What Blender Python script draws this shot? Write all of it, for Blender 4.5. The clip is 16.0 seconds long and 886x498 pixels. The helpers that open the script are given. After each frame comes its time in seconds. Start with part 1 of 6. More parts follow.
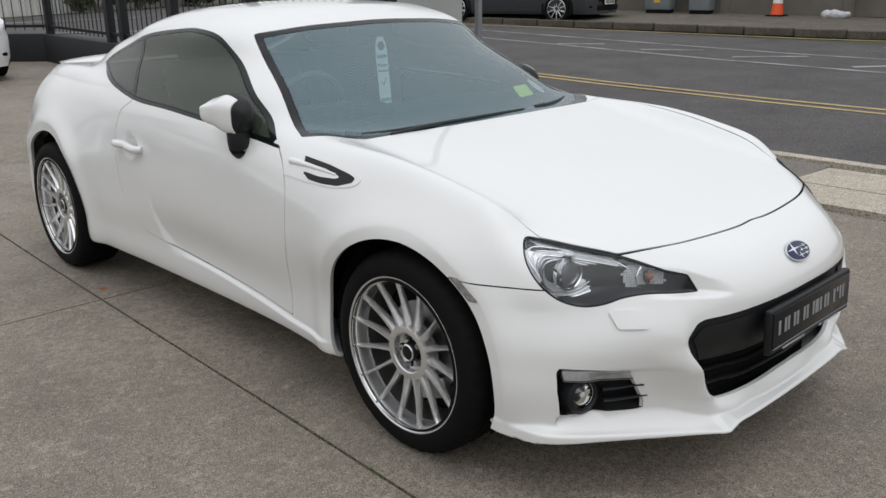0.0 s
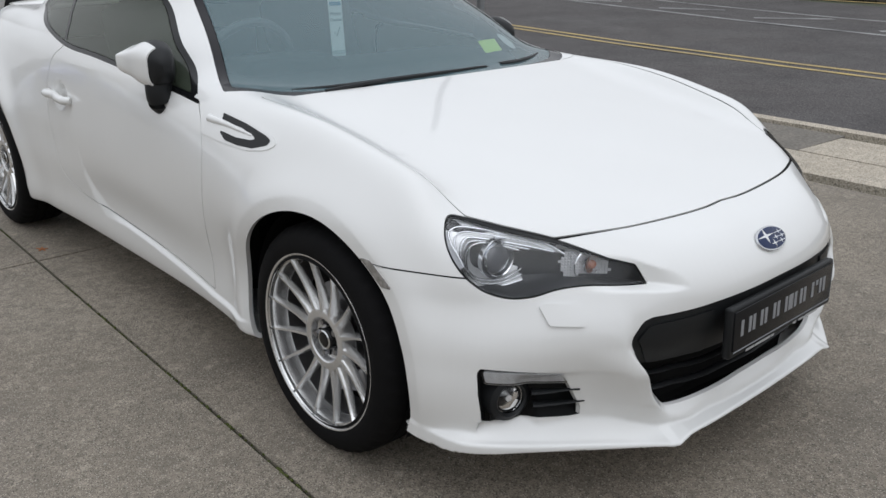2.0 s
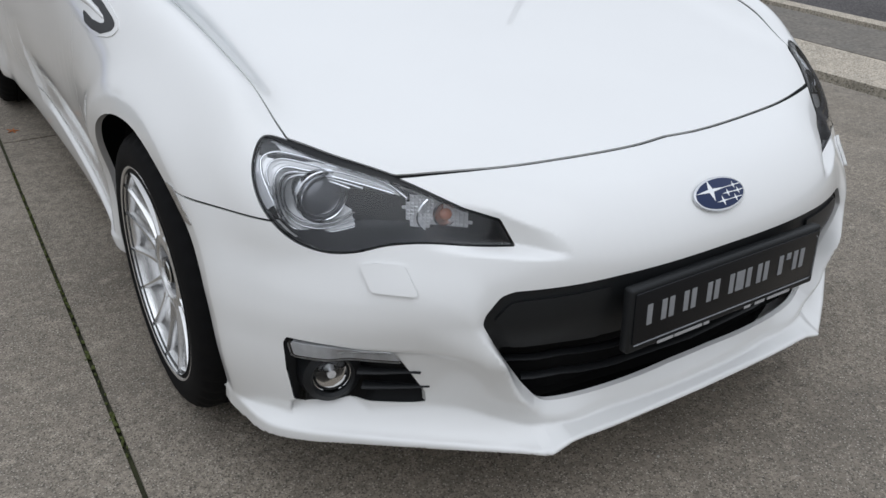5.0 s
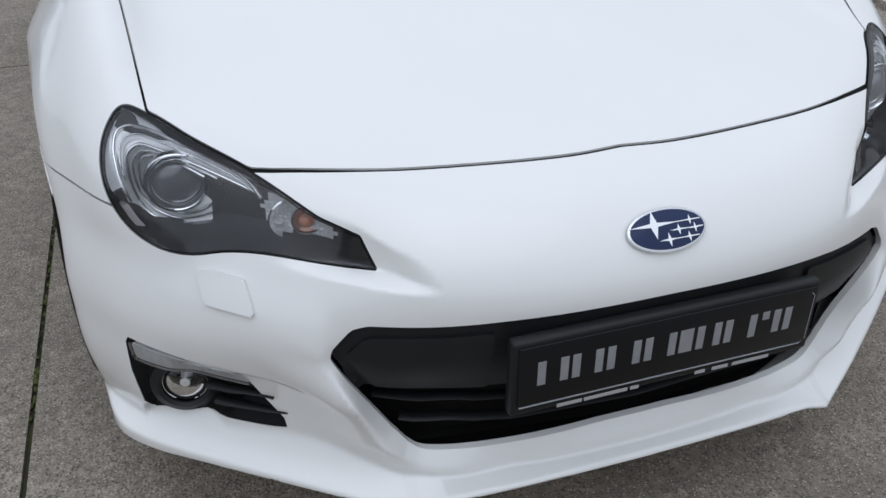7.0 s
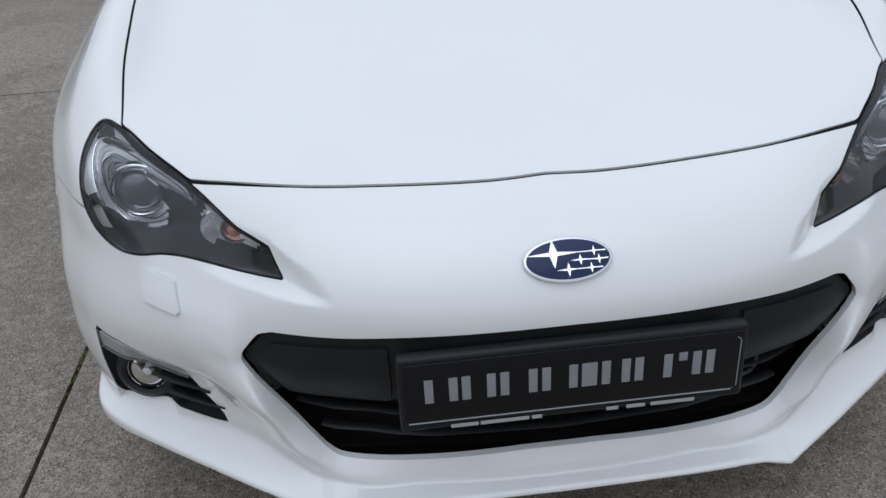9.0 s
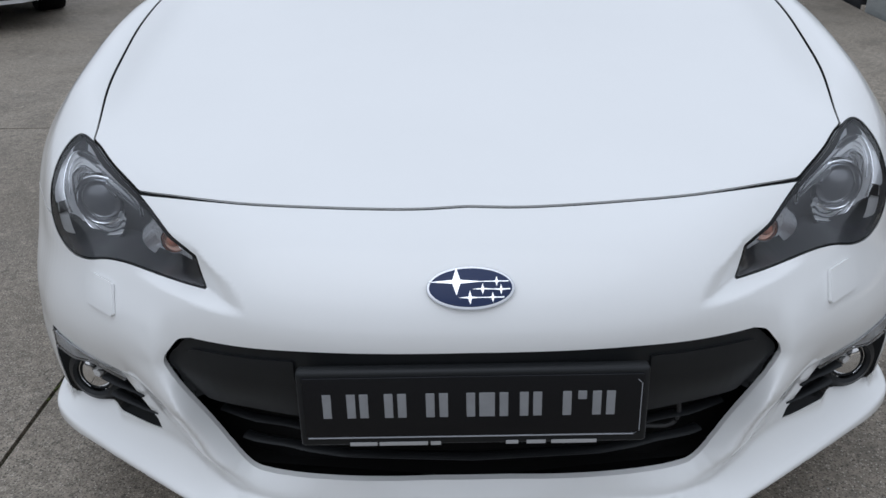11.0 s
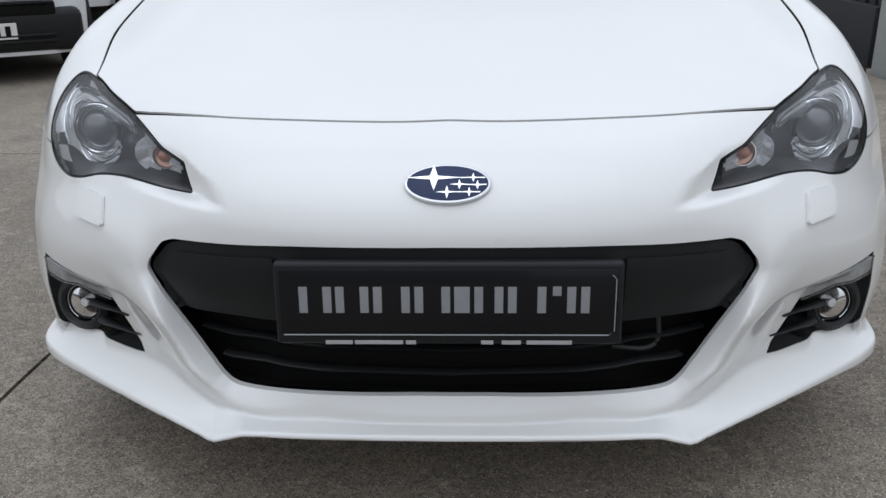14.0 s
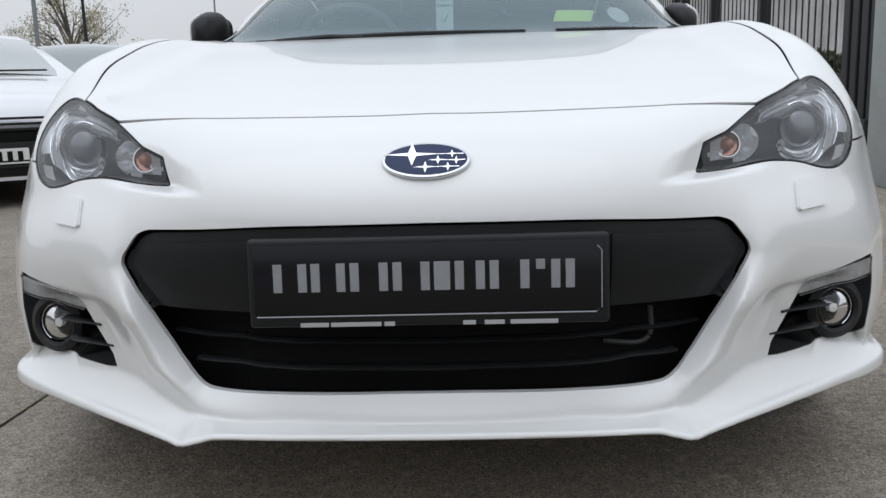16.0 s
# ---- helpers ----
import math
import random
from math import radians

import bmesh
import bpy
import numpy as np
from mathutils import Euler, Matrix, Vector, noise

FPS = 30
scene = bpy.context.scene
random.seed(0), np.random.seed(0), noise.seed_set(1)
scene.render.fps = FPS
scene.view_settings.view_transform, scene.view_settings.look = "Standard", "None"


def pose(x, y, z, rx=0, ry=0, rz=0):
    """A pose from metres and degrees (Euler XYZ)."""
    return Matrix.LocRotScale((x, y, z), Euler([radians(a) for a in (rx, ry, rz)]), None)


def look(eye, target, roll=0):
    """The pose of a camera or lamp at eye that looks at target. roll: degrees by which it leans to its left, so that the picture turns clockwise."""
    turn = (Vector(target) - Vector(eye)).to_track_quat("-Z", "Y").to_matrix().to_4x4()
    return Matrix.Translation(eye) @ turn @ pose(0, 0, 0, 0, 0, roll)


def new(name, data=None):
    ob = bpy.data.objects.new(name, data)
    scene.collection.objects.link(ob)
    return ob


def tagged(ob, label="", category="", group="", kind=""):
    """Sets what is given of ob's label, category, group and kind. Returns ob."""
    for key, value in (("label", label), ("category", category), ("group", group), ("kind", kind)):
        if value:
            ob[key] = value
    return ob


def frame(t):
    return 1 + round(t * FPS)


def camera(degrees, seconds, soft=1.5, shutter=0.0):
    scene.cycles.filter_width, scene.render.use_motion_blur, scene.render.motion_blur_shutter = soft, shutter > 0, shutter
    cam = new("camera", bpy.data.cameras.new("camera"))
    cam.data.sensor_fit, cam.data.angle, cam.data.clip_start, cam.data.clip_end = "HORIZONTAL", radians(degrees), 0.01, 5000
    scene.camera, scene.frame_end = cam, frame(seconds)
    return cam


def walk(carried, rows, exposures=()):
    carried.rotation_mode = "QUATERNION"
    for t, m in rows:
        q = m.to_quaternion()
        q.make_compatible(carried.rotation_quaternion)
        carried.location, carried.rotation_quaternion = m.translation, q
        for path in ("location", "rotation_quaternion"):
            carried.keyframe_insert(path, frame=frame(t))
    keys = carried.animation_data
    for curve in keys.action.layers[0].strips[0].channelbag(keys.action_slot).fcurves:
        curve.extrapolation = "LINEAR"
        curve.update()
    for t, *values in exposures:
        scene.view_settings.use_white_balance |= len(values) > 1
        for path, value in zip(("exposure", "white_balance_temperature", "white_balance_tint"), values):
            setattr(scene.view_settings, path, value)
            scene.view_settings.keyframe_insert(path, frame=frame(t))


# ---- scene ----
cam = camera(54.9, 16.0)
PATH = [
    (0, (-2.304, -1.73, 1.365), (-0.991, -0.347, 0.762), -0.8),
    (0.5, (-2.23, -1.777, 1.362), (-0.932, -0.376, 0.77), -1.0),
    (1, (-2.152, -1.83, 1.351), (-0.889, -0.401, 0.749), -1.6),
    (1.5, (-2.061, -1.799, 1.336), (-0.817, -0.366, 0.705), -1.6),
    (2, (-1.918, -1.68, 1.318), (-0.66, -0.29, 0.622), 0.4),
    (2.5, (-1.814, -1.619, 1.306), (-0.555, -0.271, 0.533), 1.3),
    (3, (-1.651, -1.667, 1.296), (-0.488, -0.264, 0.471), 0.3),
    (3.5, (-1.508, -1.731, 1.288), (-0.448, -0.265, 0.435), -0.7),
    (4, (-1.413, -1.702, 1.278), (-0.407, -0.223, 0.384), -0.2),
    (4.2, (-1.355, -1.662, 1.265), (-0.359, -0.19, 0.348), 0.5),
    (6.3, (-0.855, -1.704, 1.23), (-0.124, -0.11, 0.268), 0.4),
    (6.5, (-0.767, -1.699, 1.249), (-0.127, -0.099, 0.234), 0.2),
    (7, (-0.643, -1.615, 1.238), (-0.07, -0.032, 0.159), 1.2),
    (7.5, (-0.556, -1.627, 1.247), (-0.08, -0.032, 0.138), -0.1),
    (8, (-0.401, -1.751, 1.248), (-0.118, -0.073, 0.197), -3.4),
    (8.5, (-0.321, -1.799, 1.251), (-0.141, -0.084, 0.238), -4.1),
    (9, (-0.259, -1.741, 1.25), (-0.109, -0.033, 0.221), -3.0),
    (9.2, (-0.217, -1.705, 1.244), (-0.079, 0.006, 0.218), -2.4),
    (11.3, (-0.014, -1.824, 1.196), (-0.053, -0.026, 0.319), -1.5),
    (11.5, (-0.01, -1.816, 1.186), (-0.042, -0.022, 0.303), -1.2),
    (12, (0.035, -1.849, 1.134), (-0.011, -0.04, 0.282), -1.2),
    (12.5, (0.073, -1.904, 1.076), (-0.02, -0.08, 0.262), -1.2),
    (13, (0.083, -1.928, 1.032), (-0.024, -0.088, 0.255), -1.4),
    (13.5, (0.029, -1.934, 1.004), (-0.053, -0.077, 0.265), -0.9),
    (14, (0.035, -1.946, 0.958), (-0.033, -0.07, 0.268), -0.8),
    (14.5, (0.062, -1.97, 0.896), (-0.02, -0.072, 0.27), -0.6),
    (15, (0.064, -1.961, 0.812), (-0.021, -0.04, 0.263), -0.8),
    (15.5, (0.07, -1.964, 0.753), (-0.02, -0.018, 0.301), -1.0),
    (16, (0.071, -1.974, 0.712), (-0.011, -0.008, 0.357), -1.7),
]
walk(cam, [(t, look(eye, target, roll)) for t, eye, target, roll in PATH],
     [(0, 0.06, 6330, 10), (2, 0.01, 6190, 10), (3.5, -0.05, 6130, 10), (5.0, -0.03, 6040, 10), (6.3, -0.05, 5930, 10), (7.0, -0.09, 5860, 10), (7.5, -0.15, 5820, 10), (8.0, -0.24, 5790, 10), (9.0, -0.16, 5790, 10), (10.2, -0.19, 5770, 10), (11.5, -0.19, 5770, 10), (12.5, -0.03, 5880, 10), (14.0, 0.01, 5960, 10), (15.0, 0.07, 6030, 10), (16, 0.11, 6050, 10)])

# ---- sky and light: an even overcast day ----
world = bpy.data.worlds.new("overcast_sky")
scene.world = world
world.use_nodes = True
wn, wl = world.node_tree.nodes, world.node_tree.links
wn.clear()
sky = wn.new("ShaderNodeTexSky")
sky.sky_type, sky.sun_disc = "NISHITA", False
sky.sun_elevation, sky.sun_rotation = radians(70), radians(200)
sky.air_density, sky.dust_density, sky.ozone_density = 1.0, 6.0, 1.0
grey = wn.new("ShaderNodeHueSaturation")
grey.inputs["Saturation"].default_value = 0.16
w_bg, w_out = wn.new("ShaderNodeBackground"), wn.new("ShaderNodeOutputWorld")
w_bg.inputs["Strength"].default_value = 1.0
# an overcast vault: a thick grey cloud deck, brighter overhead than near the horizon, over the faint light of the sky behind it
w_at, w_sep, w_ramp = wn.new("ShaderNodeTexCoord"), wn.new("ShaderNodeSeparateXYZ"), wn.new("ShaderNodeValToRGB")
w_add, w_noise, w_cloud = wn.new("ShaderNodeMix"), wn.new("ShaderNodeTexNoise"), wn.new("ShaderNodeMix")
w_ramp.color_ramp.elements[0].color, w_ramp.color_ramp.elements[1].color = (0.58, 0.574, 0.562, 1), (1.08, 1.10, 1.14, 1)
w_noise.inputs["Scale"].default_value, w_noise.inputs["Detail"].default_value = 2.2, 4
w_cloud.data_type, w_cloud.blend_type = "RGBA", "SOFT_LIGHT"
w_cloud.inputs[0].default_value = 0.35
w_add.data_type, w_add.blend_type = "RGBA", "ADD"
w_add.inputs[0].default_value = 0.010
wl.new(sky.outputs[0], grey.inputs["Color"])
wl.new(w_at.outputs["Generated"], w_sep.inputs[0])
wl.new(w_at.outputs["Generated"], w_noise.inputs["Vector"])
wl.new(w_sep.outputs[2], w_ramp.inputs[0])
wl.new(w_ramp.outputs[0], w_cloud.inputs[6])
wl.new(w_noise.outputs[0], w_cloud.inputs[7])
wl.new(w_cloud.outputs[2], w_add.inputs[6])
wl.new(grey.outputs[0], w_add.inputs[7])
wl.new(w_add.outputs[2], w_bg.inputs["Color"])
wl.new(w_bg.outputs[0], w_out.inputs["Surface"])
sun_data = bpy.data.lights.new("sun", "SUN")
sun_data.energy, sun_data.angle, sun_data.color = 0.35, radians(60), (1.0, 0.99, 0.97)
sun = new("sun", sun_data)
sun.matrix_world = look((-2, -4.6, 14), (0, 0, 0))
scene.view_settings.exposure = 0.0


# ---- materials ----
def material(name, colour, rough=0.5, metal=0.0, coat=0.0, coat_rough=0.03, var=0.0, scale=8.0, fine=0.0, fine_scale=120.0,
             bump=0.0, bump_scale=60.0, spec=0.5, second=None, transmission=0.0, ior=1.45, rough_var=0.0):
    """A principled material whose colour wanders at two scales, with an optional fine relief."""
    m = bpy.data.materials.new(name)
    m.use_nodes = True
    n, l = m.node_tree.nodes, m.node_tree.links
    b = n["Principled BSDF"]
    b.inputs["Base Color"].default_value = (*colour, 1)
    b.inputs["Roughness"].default_value, b.inputs["Metallic"].default_value = rough, metal
    b.inputs["Coat Weight"].default_value, b.inputs["Coat Roughness"].default_value = coat, coat_rough
    b.inputs["Specular IOR Level"].default_value = spec
    b.inputs["Transmission Weight"].default_value, b.inputs["IOR"].default_value = transmission, ior
    at = n.new("ShaderNodeTexCoord")
    if var or fine:
        big, small = n.new("ShaderNodeTexNoise"), n.new("ShaderNodeTexNoise")
        big.inputs["Scale"].default_value, big.inputs["Detail"].default_value = scale, 5
        small.inputs["Scale"].default_value, small.inputs["Detail"].default_value = fine_scale, 3
        l.new(at.outputs["Object"], big.inputs["Vector"])
        l.new(at.outputs["Object"], small.inputs["Vector"])
        mixb, mixs = n.new("ShaderNodeMix"), n.new("ShaderNodeMix")
        for mx in (mixb, mixs):
            mx.data_type = "RGBA"
        rb, rs = n.new("ShaderNodeMapRange"), n.new("ShaderNodeMapRange")
        for r, src, amount in ((rb, big, var), (rs, small, fine)):
            r.inputs[1].default_value, r.inputs[2].default_value = 0.3, 0.7
            r.inputs[3].default_value, r.inputs[4].default_value = 0.0, min(1.0, amount)
            l.new(src.outputs["Fac"], r.inputs[0])
        other = second or tuple(c * 0.55 for c in colour)
        mixb.inputs[6].default_value, mixb.inputs[7].default_value = (*colour, 1), (*other, 1)
        mixs.inputs[7].default_value = (*[c * 0.45 for c in colour], 1)
        l.new(rb.outputs[0], mixb.inputs[0])
        l.new(rs.outputs[0], mixs.inputs[0])
        l.new(mixb.outputs[2], mixs.inputs[6])
        l.new(mixs.outputs[2], b.inputs["Base Color"])
        if rough_var:
            rr = n.new("ShaderNodeMapRange")
            rr.inputs[1].default_value, rr.inputs[2].default_value = 0.3, 0.7
            rr.inputs[3].default_value, rr.inputs[4].default_value = rough - rough_var, rough + rough_var
            l.new(big.outputs["Fac"], rr.inputs[0])
            l.new(rr.outputs[0], b.inputs["Roughness"])
    if bump:
        tex, bp = n.new("ShaderNodeTexNoise"), n.new("ShaderNodeBump")
        tex.inputs["Scale"].default_value, tex.inputs["Detail"].default_value = bump_scale, 4
        bp.inputs["Strength"].default_value, bp.inputs["Distance"].default_value = bump, 0.01
        l.new(at.outputs["Object"], tex.inputs["Vector"])
        l.new(tex.outputs["Fac"], bp.inputs["Height"])
        l.new(bp.outputs[0], b.inputs["Normal"])
    return m


def ground_material(name, light, mid, dark, speck, rough=0.85, stain=1.0, bump=0.5, grain=240.0, size=0.7):
    """A poured or rolled ground surface: broad stains, blotches, grain and small pale and dark stones."""
    m = bpy.data.materials.new(name)
    m.use_nodes = True
    n, l = m.node_tree.nodes, m.node_tree.links
    b = n["Principled BSDF"]
    at = n.new("ShaderNodeTexCoord")

    def cloud(scale, detail, lo, hi, a, c, rough_=0.6):
        t, r = n.new("ShaderNodeTexNoise"), n.new("ShaderNodeMapRange")
        t.inputs["Scale"].default_value, t.inputs["Detail"].default_value, t.inputs["Roughness"].default_value = scale, detail, rough_
        r.inputs[1].default_value, r.inputs[2].default_value, r.inputs[3].default_value, r.inputs[4].default_value = lo, hi, a, c
        l.new(at.outputs["Object"], t.inputs["Vector"])
        l.new(t.outputs["Fac"], r.inputs[0])
        return r.outputs[0]

    def mixed(fac, a, c):
        x = n.new("ShaderNodeMix")
        x.data_type = "RGBA"
        l.new(fac, x.inputs[0])
        for k, v in ((6, a), (7, c)):
            if isinstance(v, tuple):
                x.inputs[k].default_value = (*v, 1)
            else:
                l.new(v, x.inputs[k])
        return x.outputs[2]

    col = mixed(cloud(size, 6, 0.38, 0.62, 0.0, stain), light, mid)
    col = mixed(cloud(size * 5.3, 6, 0.48, 0.70, 0.0, 0.85 * stain, 0.7), col, dark)
    col = mixed(cloud(46, 4, 0.44, 0.62, 0.0, 0.75, 0.7), col, dark)
    col = mixed(cloud(17, 5, 0.56, 0.66, 0.0, 0.6, 0.75), col, tuple(c * 1.25 for c in light))
    col = mixed(cloud(grain, 2, 0.50, 0.66, 0.0, 0.95), col, tuple(c * 0.45 for c in dark))
    stones, r = n.new("ShaderNodeTexVoronoi"), n.new("ShaderNodeMapRange")
    stones.inputs["Scale"].default_value = grain * 0.55
    r.inputs[1].default_value, r.inputs[2].default_value, r.inputs[3].default_value, r.inputs[4].default_value = 0.16, 0.26, 0.75, 0.0
    l.new(at.outputs["Object"], stones.inputs["Vector"])
    l.new(stones.outputs["Distance"], r.inputs[0])
    col = mixed(r.outputs[0], col, speck)
    l.new(col, b.inputs["Base Color"])
    b.inputs["Specular IOR Level"].default_value = 0.3
    l.new(cloud(size * 3, 4, 0.35, 0.65, rough - 0.12, rough + 0.1), b.inputs["Roughness"])
    t, bp = n.new("ShaderNodeTexNoise"), n.new("ShaderNodeBump")
    t.inputs["Scale"].default_value, t.inputs["Detail"].default_value = grain * 0.8, 4
    bp.inputs["Strength"].default_value, bp.inputs["Distance"].default_value = bump, 0.008
    l.new(at.outputs["Object"], t.inputs["Vector"])
    l.new(t.outputs["Fac"], bp.inputs["Height"])
    l.new(bp.outputs[0], b.inputs["Normal"])
    return m


def thin_glass(name, tint, gloss=1.45, body=0.0, body_colour=(0.1, 0.12, 0.12)):
    """Thin clear sheet: see-through with a tint, mirror-like by Fresnel, a little veiled to paint in reflected sky."""
    m = bpy.data.materials.new(name)
    m.use_nodes = True
    n, l = m.node_tree.nodes, m.node_tree.links
    n.clear()
    out, mix, clear, shine = n.new("ShaderNodeOutputMaterial"), n.new("ShaderNodeMixShader"), n.new("ShaderNodeBsdfTransparent"), n.new("ShaderNodeBsdfGlossy")
    fres, veil, sky_sheen = n.new("ShaderNodeFresnel"), n.new("ShaderNodeMixShader"), n.new("ShaderNodeBsdfDiffuse")
    clear.inputs["Color"].default_value = (*tint, 1)
    shine.inputs["Roughness"].default_value = 0.015
    fres.inputs["IOR"].default_value = gloss
    sky_sheen.inputs["Color"].default_value = (*body_colour, 1)
    veil.inputs[0].default_value = body
    l.new(clear.outputs[0], veil.inputs[1])
    l.new(sky_sheen.outputs[0], veil.inputs[2])
    l.new(fres.outputs[0], mix.inputs[0])
    l.new(veil.outputs[0], mix.inputs[1])
    l.new(shine.outputs[0], mix.inputs[2])
    l.new(mix.outputs[0], out.inputs["Surface"])
    return m


PAINT = material("white_pearl_paint", (0.78, 0.78, 0.765), 0.32, coat=0.9, coat_rough=0.04, var=0.05, scale=3, fine=0.02, fine_scale=900)
BLACK = material("black_plastic", (0.013, 0.014, 0.015), 0.42, bump=0.05, bump_scale=400, var=0.2, scale=20, spec=0.3)
GLOSS_BLACK = material("gloss_black_trim", (0.007, 0.0075, 0.008), 0.16, coat=0.1, spec=0.3)
BAND = material("black_glass_band", (0.010, 0.009, 0.011), 0.12, coat=0.0, spec=0.35)
RUBBER = material("tyre_rubber", (0.006, 0.006, 0.0065), 0.75, var=0.4, scale=14, second=(0.010, 0.0098, 0.0095), bump=0.08, bump_scale=150, spec=0.12)
# near-black for painted shade in gaps and hollows, and for plain black parts
NEAR_BLACK = material("gap_shade_and_black", (0.008, 0.008, 0.008), 0.8, spec=0.15)
ALLOY = material("silver_alloy", (0.78, 0.78, 0.775), 0.24, metal=0.8, coat=0.5, var=0.15, scale=9)
# alloy darkened for the rim's inside, shade between the spokes put into the colour
BARREL_SHADE = material("rim_barrel_shade", (0.20, 0.20, 0.20), 0.4, metal=0.7, var=0.5, scale=14, second=(0.07, 0.07, 0.07))
CHROME = material("chrome", (0.86, 0.87, 0.88), 0.06, metal=1.0)
SATIN = material("satin_reflector", (0.88, 0.89, 0.90), 0.2, metal=0.3, coat=0.8)
RUNNING = material("clear_running_lamp", (0.86, 0.87, 0.88), 0.16, metal=0.05, coat=1.0, var=0.75, scale=38, second=(0.52, 0.525, 0.53), bump=0.3, bump_scale=110)
SOFT_CHROME = material("satin_chrome", (0.62, 0.63, 0.65), 0.16, metal=1.0)
STEEL = material("brake_steel", (0.35, 0.35, 0.36), 0.35, metal=0.9, var=0.4, scale=20)
LAMP_BOWL = material("lamp_bowl_grey", (0.024, 0.026, 0.030), 0.28, coat=0.1, spec=0.35)
LAMP_WHITE = material("lamp_bright_silver", (0.96, 0.965, 0.97), 0.22, metal=0.35, var=0.15, scale=40, second=(0.80, 0.81, 0.83))
LAMP_SHELF = material("lamp_shelf_silver", (0.74, 0.75, 0.77), 0.28, metal=0.35, var=0.3, scale=30, second=(0.56, 0.57, 0.59))
LAMP_CHROME = material("lamp_chrome", (0.90, 0.91, 0.93), 0.11, metal=1.0)
AMBER = material("amber_bulb", (0.62, 0.17, 0.06), 0.2, coat=1.0, var=0.6, scale=70, second=(0.45, 0.30, 0.24))
# the veil share and its colour paint sky reflection into each pane
GLASS_W = thin_glass("windscreen_glass", (0.78, 0.90, 0.90), 1.55, 0.27, (0.30, 0.47, 0.52))
GLASS_S = thin_glass("privacy_glass", (0.58, 0.66, 0.56), 1.55, 0.17, (0.23, 0.28, 0.20))
GLASS_L = thin_glass("lamp_lens", (0.98, 0.985, 0.99), 1.56, 0.014, (0.7, 0.71, 0.73))
CLOTH = material("dark_seat_cloth", (0.03, 0.03, 0.033), 0.85, bump=0.2, bump_scale=300, var=0.3)
BADGE_BLUE = material("badge_blue", (0.010, 0.022, 0.075), 0.22, coat=0.15, spec=0.3)
PLATE_BLACK = material("show_plate_black", (0.006, 0.0065, 0.008), 0.22, coat=0.05, spec=0.3)
LETTER = material("letter_silver", (0.27, 0.275, 0.285), 0.45, var=0.3, scale=60, spec=0.3)
SMALL_LETTER = material("letter_grey", (0.38, 0.38, 0.38), 0.5)


# ---- mesh helpers ----
def mesh_object(name, verts, faces, mat, parent=None, label="", normals=None, smooth=True):
    me = bpy.data.meshes.new(name)
    me.from_pydata([tuple(map(float, v)) for v in verts], [], [tuple(map(int, f)) for f in faces])
    me.materials.append(mat)
    if smooth:
        me.polygons.foreach_set("use_smooth", np.ones(len(me.polygons), dtype=bool))
    if normals is not None:
        me.normals_split_custom_set_from_vertices([tuple(map(float, v)) for v in normals])
    me.update()
    ob = new(name, me)
    ob.parent = parent
    if label:
        ob["label"] = label
    return ob


def part(name, bm, mat, parent=None, label="", smooth=40):
    """One bmesh as one mesh object under a thing or a part; edges sharper than `smooth` degrees stay sharp."""
    me = bpy.data.meshes.new(name)
    if smooth:
        bm.normal_update()
        for e in bm.edges:
            e.smooth = not (len(e.link_faces) == 2 and e.calc_face_angle(0) > radians(smooth))
        for f in bm.faces:
            f.smooth = True
    bm.to_mesh(me)
    bm.free()
    me.materials.append(mat)
    ob = new(name, me)
    ob.parent = parent
    if label:
        ob["label"] = label
    return ob


def box(bm, size, at=(0, 0, 0), turn=(0, 0, 0), bevel=0.0, seg=2):
    """A bevelled box added to bm."""
    made = bmesh.ops.create_cube(bm, size=1.0, matrix=pose(*at, *turn) @ Matrix.Diagonal((*size, 1)))
    if bevel:
        edges = {e for v in made["verts"] for e in v.link_edges}
        bmesh.ops.bevel(bm, geom=list(edges), offset=bevel, segments=seg, profile=0.5, affect="EDGES")
    return bm


def rod(bm, r1, r2, depth, m, seg=20):
    bmesh.ops.create_cone(bm, cap_ends=True, segments=seg, radius1=r1, radius2=r2, depth=depth, matrix=m)
    return bm


def prism(bm, outline, depth, m, bevel=0.0):
    """A closed outline in its own xy plane, thick along z, set at m."""
    low = [bm.verts.new(m @ Vector((x, y, 0))) for x, y in outline]
    face = bm.faces.new(low)
    out = bmesh.ops.extrude_face_region(bm, geom=[face])
    top = [v for v in out["geom"] if isinstance(v, bmesh.types.BMVert)]
    shift = m.to_3x3() @ Vector((0, 0, depth))
    for v in top:
        v.co += shift
    if bevel:
        edges = [e for e in bm.edges if e.verts[0] in top and e.verts[1] in top]
        bmesh.ops.bevel(bm, geom=edges, offset=bevel, segments=2, profile=0.5, affect="EDGES")
    bmesh.ops.recalc_face_normals(bm, faces=bm.faces[:])
    return bm


